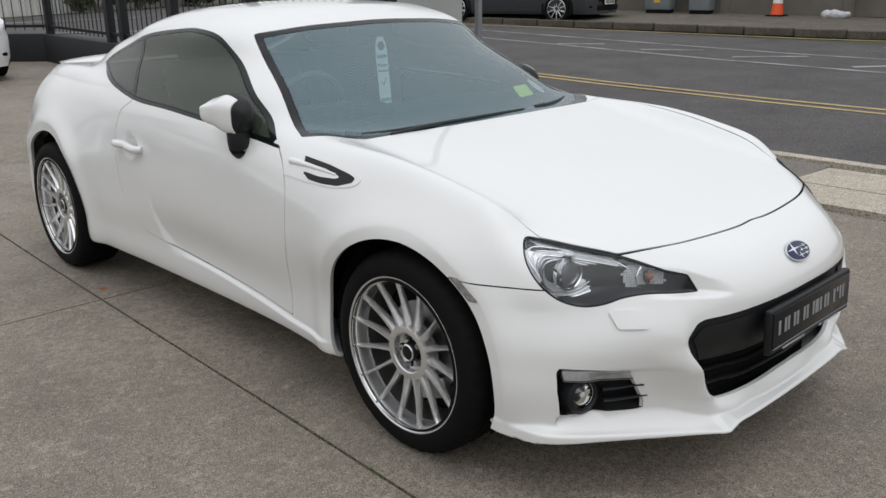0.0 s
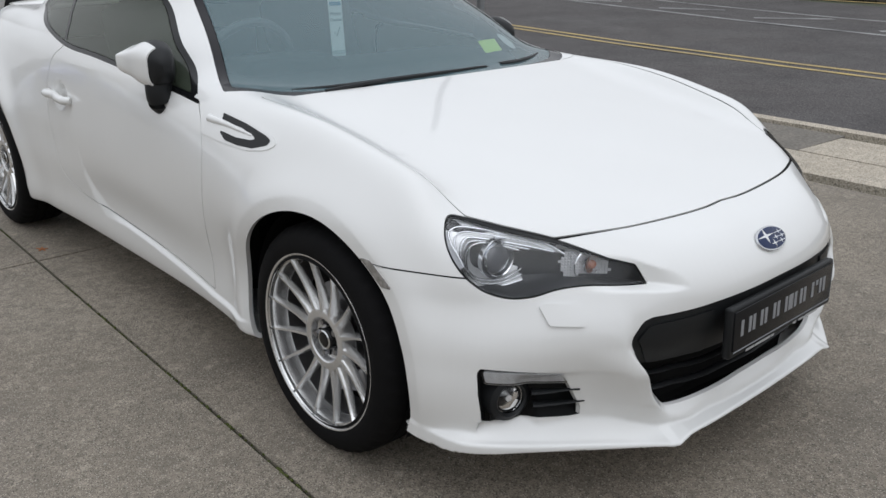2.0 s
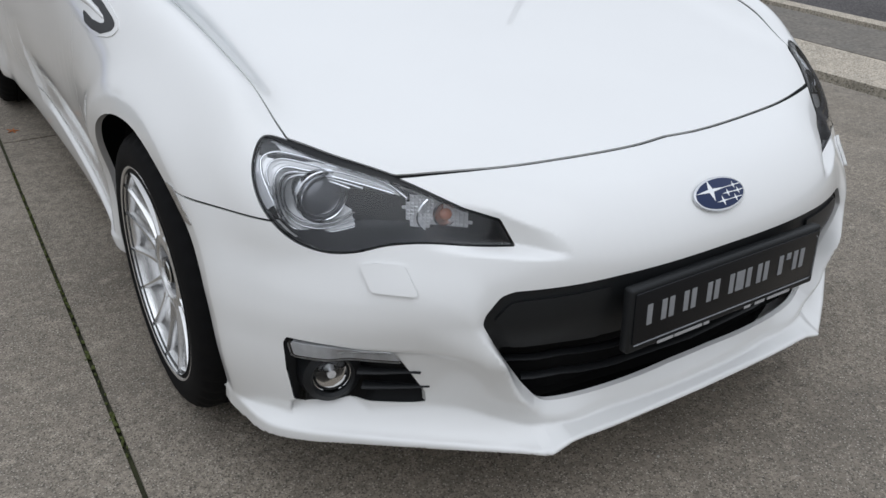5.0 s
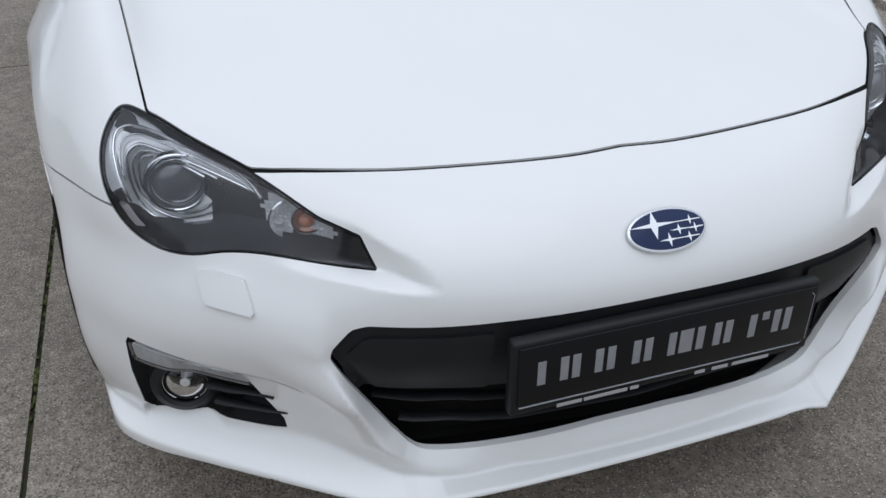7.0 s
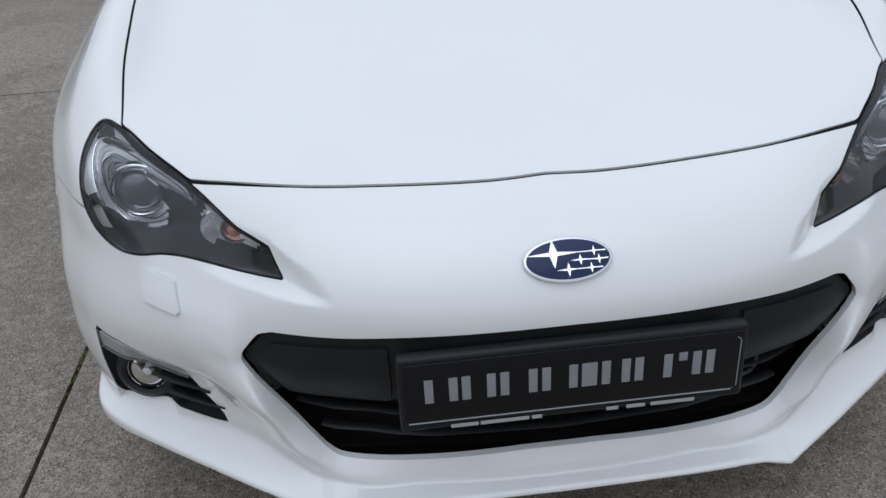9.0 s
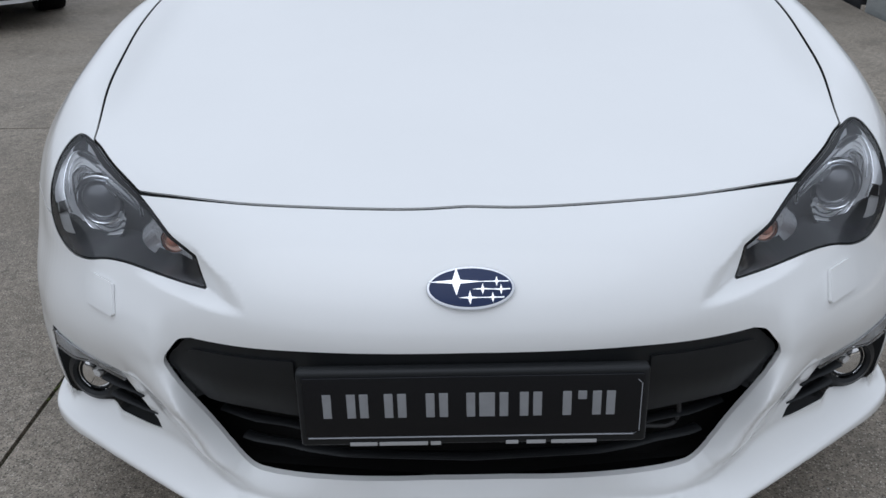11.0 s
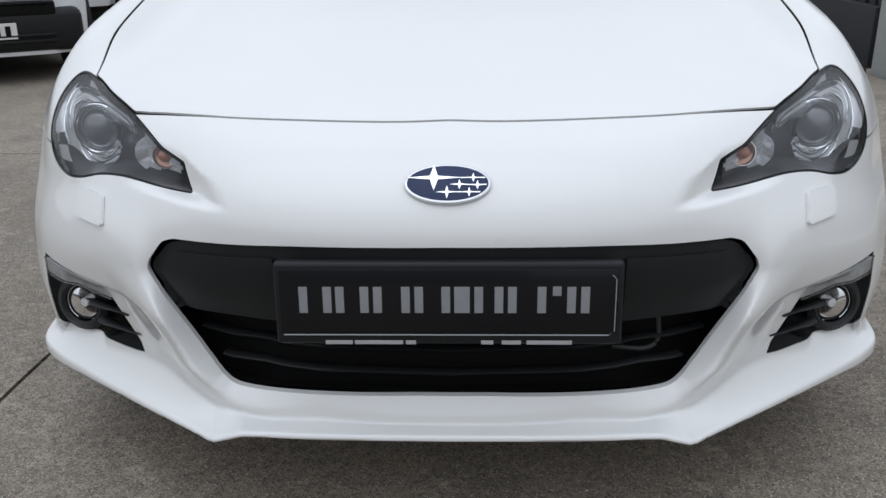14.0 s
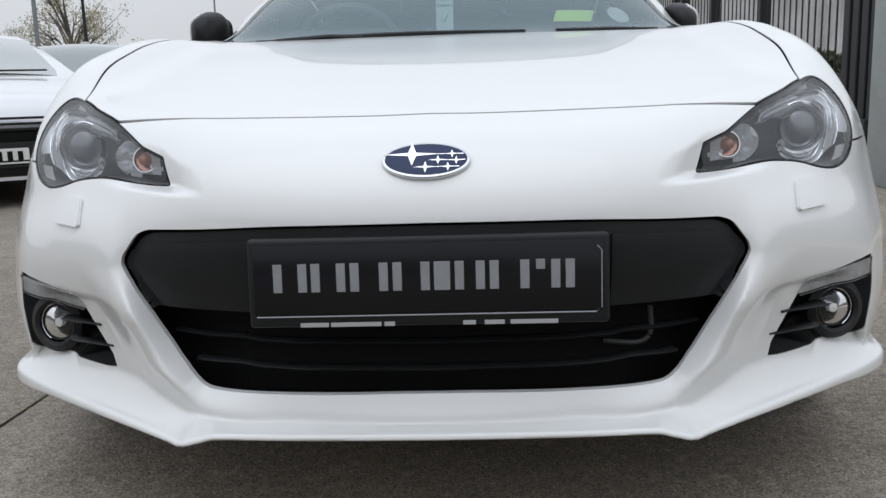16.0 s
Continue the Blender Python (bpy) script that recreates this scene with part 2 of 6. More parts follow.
def tube(bm, pts, radius, seg=8, closed=False, flat=None):
    """A round bar along points; radius may be one value or one a point."""
    P = [Vector(p) for p in pts]
    n = len(P)
    R = [float(r) for r in radius] if hasattr(radius, "__len__") else [float(radius)] * n
    rings = []
    for i, p in enumerate(P):
        a, b = (P[i - 1] if i or closed else P[0]), (P[(i + 1) % n] if i < n - 1 or closed else P[-1])
        d = (b - a).normalized()
        up = Vector((0, 0, 1)) if abs(d.z) < 0.9 else Vector((1, 0, 0))
        s = d.cross(up).normalized()
        u = s.cross(d)
        rings.append([bm.verts.new(p + R[i] * (math.cos(q) * s + (flat or 1.0) * math.sin(q) * u)) for q in [2 * math.pi * k / seg for k in range(seg)]])
    for i in range(n if closed else n - 1):
        A, B = rings[i], rings[(i + 1) % n]
        for k in range(seg):
            bm.faces.new((A[k], A[(k + 1) % seg], B[(k + 1) % seg], B[k]))
    if not closed:
        bm.faces.new(rings[0][::-1])
        bm.faces.new(rings[-1])
    return bm


def lathe(bm, profile, m, seg=64):
    """A profile of (radius, along) turned round z, set at m. Closed when it starts and ends at one place."""
    rings = []
    for r, h in profile:
        rings.append([bm.verts.new(m @ Vector((r * math.cos(2 * math.pi * k / seg), r * math.sin(2 * math.pi * k / seg), h))) for k in range(seg)])
    for A, B in zip(rings, rings[1:]):
        for k in range(seg):
            bm.faces.new((A[k], A[(k + 1) % seg], B[(k + 1) % seg], B[k]))
    return bm


def curve(pts, per=10, closed=False):
    """Centripetal spline through points of any dimension."""
    P = np.array(pts, float)
    n = len(P)
    if closed:
        ext = np.vstack([P[-1], P, P[0], P[1]])
    else:
        ext = np.vstack([2 * P[0] - P[1], P, 2 * P[-1] - P[-2]])
    out = []
    for i in range(n if closed else n - 1):
        p0, p1, p2, p3 = ext[i:i + 4]
        t0 = 0.0
        t1 = t0 + max(np.linalg.norm(p1 - p0), 1e-6) ** 0.5
        t2 = t1 + max(np.linalg.norm(p2 - p1), 1e-6) ** 0.5
        t3 = t2 + max(np.linalg.norm(p3 - p2), 1e-6) ** 0.5
        for t in np.linspace(t1, t2, per, endpoint=False):
            a1 = (t1 - t) / (t1 - t0) * p0 + (t - t0) / (t1 - t0) * p1
            a2 = (t2 - t) / (t2 - t1) * p1 + (t - t1) / (t2 - t1) * p2
            a3 = (t3 - t) / (t3 - t2) * p2 + (t - t2) / (t3 - t2) * p3
            b1 = (t2 - t) / (t2 - t0) * a1 + (t - t0) / (t2 - t0) * a2
            b2 = (t3 - t) / (t3 - t1) * a2 + (t - t1) / (t3 - t1) * a3
            out.append((t2 - t) / (t2 - t1) * b1 + (t - t1) / (t2 - t1) * b2)
    if not closed:
        out.append(P[-1])
    return np.array(out)


def polygon_distance(px, py, poly):
    """Signed distance in a plane to a closed outline, negative inside."""
    px, py = np.asarray(px, float), np.asarray(py, float)
    best, inside = np.full(px.shape, 1e9), np.zeros(px.shape, bool)
    ax, ay = poly[:, 0], poly[:, 1]
    bx, by = np.roll(ax, -1), np.roll(ay, -1)
    for x0, y0, x1, y1 in zip(ax, ay, bx, by):
        dx, dy = x1 - x0, y1 - y0
        s = np.clip(((px - x0) * dx + (py - y0) * dy) / max(dx * dx + dy * dy, 1e-12), 0, 1)
        best = np.minimum(best, (px - x0 - s * dx) ** 2 + (py - y0 - s * dy) ** 2)
        if y0 != y1:
            inside ^= ((y0 > py) != (y1 > py)) & (px < dx * (py - y0) / (y1 - y0) + x0)
    best = np.sqrt(best)
    return np.where(inside, -best, best)


def smooth_max(a, b, k):
    h = np.maximum(k - np.abs(a - b), 0) / k
    return np.maximum(a, b) + h * h * k / 4


def spline_weights(knots, z):
    """Natural cubic weights of the values at the knots for the heights z."""
    k, n = np.array(knots, float), len(knots)
    h = np.diff(k)
    A, B = np.eye(n), np.zeros((n, n))
    for i in range(1, n - 1):
        A[i, i - 1], A[i, i], A[i, i + 1] = h[i - 1], 2 * (h[i - 1] + h[i]), h[i]
        B[i, i - 1], B[i, i], B[i, i + 1] = 6 / h[i - 1], -6 / h[i - 1] - 6 / h[i], 6 / h[i]
    M = np.linalg.solve(A, B)
    z = np.clip(np.asarray(z, float), k[0], k[-1])
    i = np.clip(np.searchsorted(k, z) - 1, 0, n - 2)
    u, v, hh, I = k[i + 1] - z, z - k[i], h[i], np.eye(n)
    lin = lambda c: c[..., None]
    return (lin(u ** 3 / (6 * hh)) * M[i] + lin(v ** 3 / (6 * hh)) * M[i + 1]
            + lin(u / hh) * I[i] - lin(u * hh / 6) * M[i] + lin(v / hh) * I[i + 1] - lin(v * hh / 6) * M[i + 1])


def follow(xs, ys):
    """A smooth function through a few values."""
    return lambda q: np.einsum("...n,n->...", spline_weights(xs, q), np.array(ys, float))


# ---- the sports car: body surface ----
# x across (both halves alike), y to the rear from the front axle, z up; half outlines in plan, from the nose to the tail, by height
TAIL = [(0.868, 2.6), (0.838, 2.88), (0.745, 3.13), (0.5, 3.28), (0, 3.37)]
LOWER = {
    0.16: [(0, -0.755), (0.2, -0.745), (0.35, -0.715), (0.54, -0.62), (0.66, -0.55), (0.74, -0.48), (0.78, -0.40), (0.80, -0.28), (0.81, 0), (0.80, 0.35), (0.775, 0.7), (0.775, 1.3), (0.79, 1.9), (0.82, 2.2)] + [(a * 0.965, y - 0.06) for a, y in TAIL],
    0.24: [(0, -0.785), (0.2, -0.775), (0.352, -0.742), (0.45, -0.69), (0.54, -0.638), (0.65, -0.575), (0.738, -0.51), (0.785, -0.42), (0.815, -0.28), (0.83, 0), (0.822, 0.35), (0.80, 0.7), (0.80, 1.3), (0.818, 1.9), (0.845, 2.2)] + [(a * 0.985, y - 0.02) for a, y in TAIL],
    0.33: [(0, -0.802), (0.2, -0.79), (0.352, -0.752), (0.45, -0.70), (0.553, -0.647), (0.665, -0.578), (0.752, -0.512), (0.803, -0.415), (0.828, -0.28), (0.840, 0), (0.822, 0.35), (0.806, 0.7), (0.806, 1.3), (0.824, 1.9), (0.852, 2.2)] + TAIL,
    0.45: [(0, -0.812), (0.2, -0.803), (0.35, -0.772), (0.478, -0.718), (0.582, -0.648), (0.678, -0.575), (0.760, -0.485), (0.810, -0.375), (0.836, -0.25), (0.850, 0), (0.830, 0.35), (0.825, 0.7), (0.824, 1.3), (0.838, 1.9), (0.862, 2.2)] + TAIL,
    0.54: [(0, -0.808), (0.2, -0.799), (0.34, -0.768), (0.45, -0.718), (0.565, -0.638), (0.655, -0.562), (0.748, -0.458), (0.806, -0.34), (0.839, -0.2), (0.862, 0), (0.852, 0.3), (0.832, 0.7), (0.832, 1.3), (0.84, 1.9), (0.866, 2.2)] + TAIL,
    0.62: [(0, -0.78), (0.2, -0.771), (0.34, -0.735), (0.45, -0.665), (0.55, -0.592), (0.65, -0.525), (0.748, -0.428), (0.806, -0.30), (0.842, -0.16), (0.866, 0.02), (0.856, 0.3), (0.832, 0.7), (0.83, 1.3), (0.838, 1.9), (0.864, 2.2)] + TAIL,
    0.70: [(0, -0.74), (0.2, -0.73), (0.36, -0.675), (0.47, -0.60), (0.575, -0.53), (0.67, -0.45), (0.758, -0.348), (0.812, -0.19), (0.838, 0.0), (0.842, 0.15), (0.838, 0.35), (0.825, 0.7), (0.822, 1.3), (0.826, 1.9), (0.845, 2.2)] + [(a * 0.975, y - 0.01) for a, y in TAIL],
    0.80: [(0, -0.68), (0.2, -0.67), (0.36, -0.62), (0.5, -0.54), (0.62, -0.43), (0.722, -0.27), (0.775, -0.07), (0.793, 0.12), (0.797, 0.3), (0.80, 0.6), (0.806, 0.9), (0.808, 1.4), (0.808, 1.9), (0.815, 2.2)] + [(a * 0.935, y - 0.03) for a, y in TAIL],
    0.93: [(0, -0.6), (0.2, -0.6), (0.36, -0.5), (0.5, -0.4), (0.6, -0.25), (0.66, -0.1), (0.70, 0.05), (0.715, 0.25), (0.73, 0.45), (0.755, 0.75), (0.768, 1.0), (0.772, 1.4), (0.768, 1.9), (0.765, 2.2)] + [(a * 0.85, y - 0.08) for a, y in TAIL],
}
CABIN = {
    0.86: [(0, 0.43), (0.3, 0.455), (0.55, 0.535), (0.685, 0.63), (0.745, 0.80), (0.772, 1.1), (0.775, 1.6), (0.745, 2.1), (0.68, 2.5), (0.55, 2.85), (0.3, 3.0), (0, 3.05)],
    1.00: [(0, 0.645), (0.3, 0.675), (0.52, 0.755), (0.63, 0.87), (0.69, 1.0), (0.718, 1.2), (0.72, 1.6), (0.685, 2.1), (0.605, 2.46), (0.45, 2.68), (0.2, 2.76), (0, 2.78)],
    1.10: [(0, 0.835), (0.3, 0.87), (0.48, 0.95), (0.59, 1.06), (0.645, 1.2), (0.668, 1.4), (0.668, 1.6), (0.635, 2.0), (0.55, 2.31), (0.36, 2.45), (0.15, 2.49), (0, 2.5)],
    1.20: [(0, 1.02), (0.3, 1.055), (0.45, 1.11), (0.555, 1.185), (0.603, 1.31), (0.615, 1.5), (0.61, 1.67), (0.565, 1.93), (0.46, 2.08), (0.3, 2.14), (0.15, 2.19), (0, 2.2)],
    1.28: [(0, 1.17), (0.2, 1.19), (0.32, 1.24), (0.42, 1.33), (0.46, 1.42), (0.475, 1.52), (0.47, 1.62), (0.42, 1.76), (0.34, 1.86), (0.2, 1.93), (0.1, 1.96), (0, 1.97)],
}
Z_L, Z_C = list(LOWER), list(CABIN)


def closed_plan(half):
    c = curve([(-half[1][0], half[1][1])] + half + [(-half[-2][0], half[-2][1])], 7)
    keep = c[7:-7]
    return np.vstack([(-0.4, keep[0][1]), keep, (-0.4, keep[-1][1])])


P_L, P_C = [closed_plan(LOWER[z]) for z in Z_L], [closed_plan(CABIN[z]) for z in Z_C]
hood_line = follow([-0.95, -0.86, -0.76, -0.68, -0.60, -0.45, -0.2, 0.0, 0.2, 0.42, 0.7, 1.2, 2.0, 2.6, 3.0, 3.25, 3.45],
                   [0.495, 0.568, 0.632, 0.665, 0.687, 0.721, 0.772, 0.808, 0.840, 0.874, 0.902, 0.935, 0.975, 0.985, 0.97, 0.945, 0.90])
roof_line = follow([0.3, 0.8, 1.0, 1.15, 1.4, 1.6, 1.9, 2.2, 2.5, 2.8, 3.1], [0.92, 1.17, 1.232, 1.262, 1.287, 1.288, 1.268, 1.218, 1.142, 1.05, 0.95])
GRILLE = np.vstack([curve([(0, 0.537), (0.221, 0.535), (0.33, 0.530), (0.405, 0.527)], 6)[:-1], curve([(0.425, 0.526), (0.446, 0.518), (0.462, 0.500)], 4)[:-1],
                    curve([(0.473, 0.486), (0.477, 0.472), (0.468, 0.450)], 4)[:-1], [(0.456, 0.427), (0.434, 0.391), (0.415, 0.360), (0.394, 0.327)], curve([(0.370, 0.295), (0.352, 0.281), (0.320, 0.276), (0.15, 0.274), (0, 0.274)], 5)])
GRILLE = np.vstack([GRILLE, [(-0.2, 0.274), (-0.2, 0.537)]])
FOG = np.vstack([curve([(0.745, 0.424), (0.70, 0.420), (0.645, 0.414), (0.594, 0.406)], 5)[:-1], curve([(0.580, 0.378), (0.556, 0.335), (0.534, 0.295)], 4)[:-1],
                 curve([(0.536, 0.281), (0.56, 0.279), (0.65, 0.285), (0.735, 0.288)], 4)[:-1], [(0.741, 0.292), (0.750, 0.36), (0.750, 0.412)]])
# the thin front lip: its plan, and the height of its upper edge across the car
LIP = np.vstack([[(-0.3, -0.806)], curve([(0, -0.806), (0.2, -0.804), (0.335, -0.797)], 4)[:-1], [(0.356, -0.798), (0.374, -0.799), (0.389, -0.788)], curve([(0.50, -0.716), (0.66, -0.604), (0.752, -0.532), (0.790, -0.482), (0.812, -0.36)], 5), [(0.81, -0.30), (0.6, -0.30), (-0.3, -0.30)]])
lip_height = lambda q: np.interp(q, [0, 0.330, 0.352, 0.386, 0.42, 0.50, 0.66, 0.78, 0.82], [0.227, 0.227, 0.221, 0.214, 0.219, 0.226, 0.236, 0.244, 0.249])
lip_depth = lambda q: np.interp(q, [0, 0.386, 0.50, 0.66, 0.78, 0.812], [0.011, 0.009, 0.013, 0.018, 0.027, 0.042])
# the dished fold that runs inwards from the tip of each lamp: its upper edge by the place across the car
fold_top = lambda q: np.interp(q, [0.326, 0.331, 0.338, 0.357, 0.382, 0.40, 0.42, 0.46], [0.578, 0.590, 0.603, 0.616, 0.624, 0.632, 0.642, 0.650])


def soft_step(u):
    u = np.clip(u, 0, 1)
    return u * u * (3 - 2 * u)


# the edge under the doors, from which the sill stands out; it sweeps up into the rear wing
sill_line = lambda q: np.interp(q, [0.30, 0.60, 0.80, 1.05, 1.30, 1.42, 1.50, 1.55, 1.60], [0.262, 0.268, 0.290, 0.314, 0.332, 0.362, 0.416, 0.50, 0.70])


def body_field(x, y, z, w_l, w_c, d_l, d_c, edge):
    """The body as a field, below nought inside. d_l, d_c: plan distances by level; w_l, w_c: their weights at the heights; edge: plan distance to the lip."""
    a = np.abs(x)
    side = (d_l * w_l).sum(-1) + 0.006 / (1 + np.exp((y - 0.1) / 0.08))
    # wheel-arch flares, with a ridge from which they turn in towards the tyre, and the waist of the doors
    for y0, z0, r0, push in ((0.0, 0.325, 0.388, 0.016), (2.57, 0.33, 0.402, 0.018)):
        r = np.hypot(y - y0, z - z0)
        flare = np.where(r > r0, np.exp(-((r - r0) / 0.060) ** 2), 1 - 0.55 * np.clip((r0 - r) / 0.036, 0, 1.6))
        side = side - push * flare * (z > 0.16)
    side = side + 0.008 * np.exp(-((z - 0.40) / 0.085) ** 2 - ((y - 1.15) / 0.62) ** 2) * (a > 0.5)
    sill = 0.012 * soft_step((sill_line(y) - z) / (0.012 + 0.045 * soft_step((y - 1.25) / 0.2))) * soft_step((y - 0.34) / 0.08) * (1 - soft_step((z - 0.35) / 0.22)) * soft_step((2.15 - y) / 0.25)
    side = side - sill * (a > 0.5)
    crown = hood_line(y) - 0.016 * (a / 0.66) ** 2 * np.clip((0.9 - y) / 1.2, 0, 1)
    crest = 0.095 * np.exp(-((a - 0.740) / 0.078) ** 2) / (1 + np.exp(-(y + 0.30) / 0.03)) / (1 + np.exp((y - 0.33) / 0.11))
    top = (z - crown - crest) * 0.95
    k = 0.07 + 0.050 / (1 + np.exp(-(y + 0.22) / 0.06)) * (1 / (1 + np.exp(-(a - 0.55) / 0.05)))
    body = smooth_max(side, top, k)
    body = smooth_max(body, 0.207 - z, 0.02)
    # collar round the intake, the recess beside the fog pocket, the soft break across the bumper
    front = 1 / (1 + np.exp((y + 0.42) / 0.02))
    flat = (lambda q: q[:, :1]) if a.ndim == 2 else (lambda q: q)
    a1, z1 = flat(a), flat(z)
    dg = np.maximum(polygon_distance(a1, z1, GRILLE), -0.003)
    df = polygon_distance(a1, z1, FOG)
    low = np.clip((0.50 - z1) / 0.12, 0, 1)
    corner = soft_step((0.472 - z1) / 0.085) * soft_step((a1 - 0.20) / 0.14)
    mouth = 0.006 + 0.021 * low * np.clip((0.40 - a1) / 0.34, 0, 1)
    ridge = 0.010 + 0.020 * soft_step((z1 - 0.47) / 0.05) + 0.013 * soft_step((0.42 - z1) / 0.12) + 0.010 * low * soft_step((0.36 - a1) / 0.15)
    crest_out = -0.031 * corner * (1 - 0.55 * soft_step((0.315 - z1) / 0.06))
    collar = smooth_max(mouth + (crest_out - mouth) * dg / ridge, crest_out * soft_step(1 - (dg - ridge) / 0.095), 0.009)
    crease = soft_step((0.414 - z1) / 0.018) * soft_step((0.70 - a1) / 0.05)
    recess = 0.013 * crease * np.clip(1 - df / 0.095, 0, 1) ** 0.8
    recess = recess + 0.040 * soft_step((0.743 - a1) / 0.009) * soft_step((a1 - 0.62) / 0.05) * soft_step((0.291 - z1) / 0.009)
    fade = soft_step((a1 - 0.46) / 0.04)
    break_line = -0.007 * fade * soft_step(1.15 - np.hypot(z1 - 0.484, 0.014) / 0.075)
    # the dished fold beside the lamp: a narrow ledge below, a wall that leans back above
    ledge = 0.5745 + 0.05 * (a1 - 0.33)
    over = fold_top(a1)
    wall = np.clip((over - z1) / np.maximum(over - ledge - 0.008, 0.004), 0, 1)
    fold = 0.0275 * soft_step((a1 - 0.322) / 0.088) * soft_step((z1 - ledge) / 0.010) * wall * soft_step((0.54 - a1) / 0.12)
    body = body + front * (collar + recess + fold) + break_line / (1 + np.exp((y + 0.36) / 0.03))
    # the front lip: a shelf that slopes down to a thin kinked edge
    lift = z - lip_height(a1)
    inside = np.clip(-edge, 0, 0.09)
    outer = soft_step((a1 - 0.27) / 0.20)
    rise = inside * (0.20 + 0.06 * outer) + inside ** 2 * 11.0 * outer
    shelf = smooth_max(edge, (lift - rise) / 1.25, 0.007)
    shelf = smooth_max(shelf, (lip_height(a1) - lip_depth(a1) - 0.22 * edge - z) / 1.02, 0.006)
    body = -smooth_max(-body, -shelf, 0.006)
    body = body + 0.022 * np.exp(-(((y - 1.725) / 0.052) ** 2 + ((z - 0.724) / 0.040) ** 2) ** 2) * (a > 0.6)
    cab = (d_c * w_c).sum(-1)
    roof = (z - roof_line(y) + 0.046 * (a / 0.6) ** 2) * 0.95
    cab = np.maximum(smooth_max(cab, roof, 0.07), 0.70 - z)
    return -smooth_max(-body, -cab, 0.035)


def body_at(p):
    x, y, z = p.T
    a = np.abs(x)
    d_l = np.stack([polygon_distance(a, y, q) for q in P_L], -1)
    d_c = np.stack([polygon_distance(a, y, q) for q in P_C], -1)
    return body_field(x, y, z, spline_weights(Z_L, z), spline_weights(Z_C, z), d_l, d_c, polygon_distance(a, y, LIP))


def body_surface(step=0.0070):
    """Half of the body's skin (x >= 0) as vertices, normals and triangles."""
    xs = np.arange(-2 * step, 0.94, step)
    ys = np.concatenate([np.arange(-0.90, -0.30, 0.0056), np.arange(-0.30, 0.70, 0.012), np.arange(0.70, 3.48, 0.017)])
    zs = np.concatenate([np.arange(0.185, 0.30, 0.0045), np.arange(0.30, 0.56, 0.0065), np.arange(0.56, 0.65, 0.0050), np.arange(0.65, 0.74, 0.0075), np.arange(0.74, 1.34, 0.013)])
    axes = (xs, ys, zs)
    X, Y = np.meshgrid(xs, ys, indexing="ij")
    d_l = np.stack([polygon_distance(np.abs(X), Y, q) for q in P_L], -1)
    d_c = np.stack([polygon_distance(np.abs(X), Y, q) for q in P_C], -1)
    lip = polygon_distance(np.abs(X), Y, LIP)
    w_l, w_c = spline_weights(Z_L, zs), spline_weights(Z_C, zs)
    G = np.stack([body_field(X, Y, np.full_like(X, z), w_l[i], w_c[i], d_l, d_c, lip) for i, z in enumerate(zs)], -1)
    S = G < 0
    c = np.zeros(tuple(n - 1 for n in G.shape), int)
    for i in (0, 1):
        for j in (0, 1):
            for k in (0, 1):
                c += S[i:i + c.shape[0], j:j + c.shape[1], k:k + c.shape[2]]
    cells = np.argwhere((c > 0) & (c < 8))
    index = np.full(c.shape, -1)
    index[tuple(cells.T)] = np.arange(len(cells))
    acc, cnt = np.zeros((len(cells), 3)), np.zeros((len(cells), 1))
    corners = [(i, j, k) for i in (0, 1) for j in (0, 1) for k in (0, 1)]
    for p in corners:
        for axis in range(3):
            if p[axis] == 0:
                q = tuple(p[m] + (m == axis) for m in range(3))
                g0, g1 = G[tuple((cells + p).T)], G[tuple((cells + q).T)]
                cross = (g0 < 0) != (g1 < 0)
                s = np.where(cross, g0 / np.where(cross, g0 - g1, 1), 0)
                acc += cross[:, None] * (np.array(p) + s[:, None] * (np.array(q) - np.array(p)))
                cnt[:, 0] += cross
    at = cells + acc / cnt
    V = np.stack([np.interp(at[:, k], np.arange(len(q)), q) for k, q in enumerate(axes)], -1)
    quads = []
    for axis in range(3):
        u, v = (axis + 1) % 3, (axis + 2) % 3
        lo = [slice(None)] * 3
        hi = [slice(None)] * 3
        lo[axis], hi[axis] = slice(0, -1), slice(1, None)
        change = S[tuple(lo)] != S[tuple(hi)]
        e = np.argwhere(change)
        e = e[(e[:, u] > 0) & (e[:, v] > 0) & (e[:, u] < G.shape[u] - 1) & (e[:, v] < G.shape[v] - 1)]
        du, dv = np.eye(3, dtype=int)[u], np.eye(3, dtype=int)[v]
        q = np.stack([index[tuple((e - du - dv).T)], index[tuple((e - dv).T)], index[tuple(e.T)], index[tuple((e - du).T)]], 1)
        out = S[tuple(e.T)]
        q[~out] = q[~out][:, ::-1]
        quads.append(q)
    Q = np.vstack(quads)

    grad = [g[tuple(cells.T)] for g in np.gradient(G, *axes)]
    g = np.stack(grad, -1)
    for _ in range(2):
        f = body_at(V)
        V = V - np.clip(f / np.maximum((g * g).sum(1), 0.25), -0.006, 0.006)[:, None] * g
    d = 0.0035
    g = np.stack([body_at(V + d * e) - body_at(V - d * e) for e in np.eye(3)], -1)
    N = g / np.linalg.norm(g, axis=1, keepdims=True)
    T = np.vstack([Q[:, [0, 1, 2]], Q[:, [0, 2, 3]]])
    return clip(V, N, T, -V[:, 0])


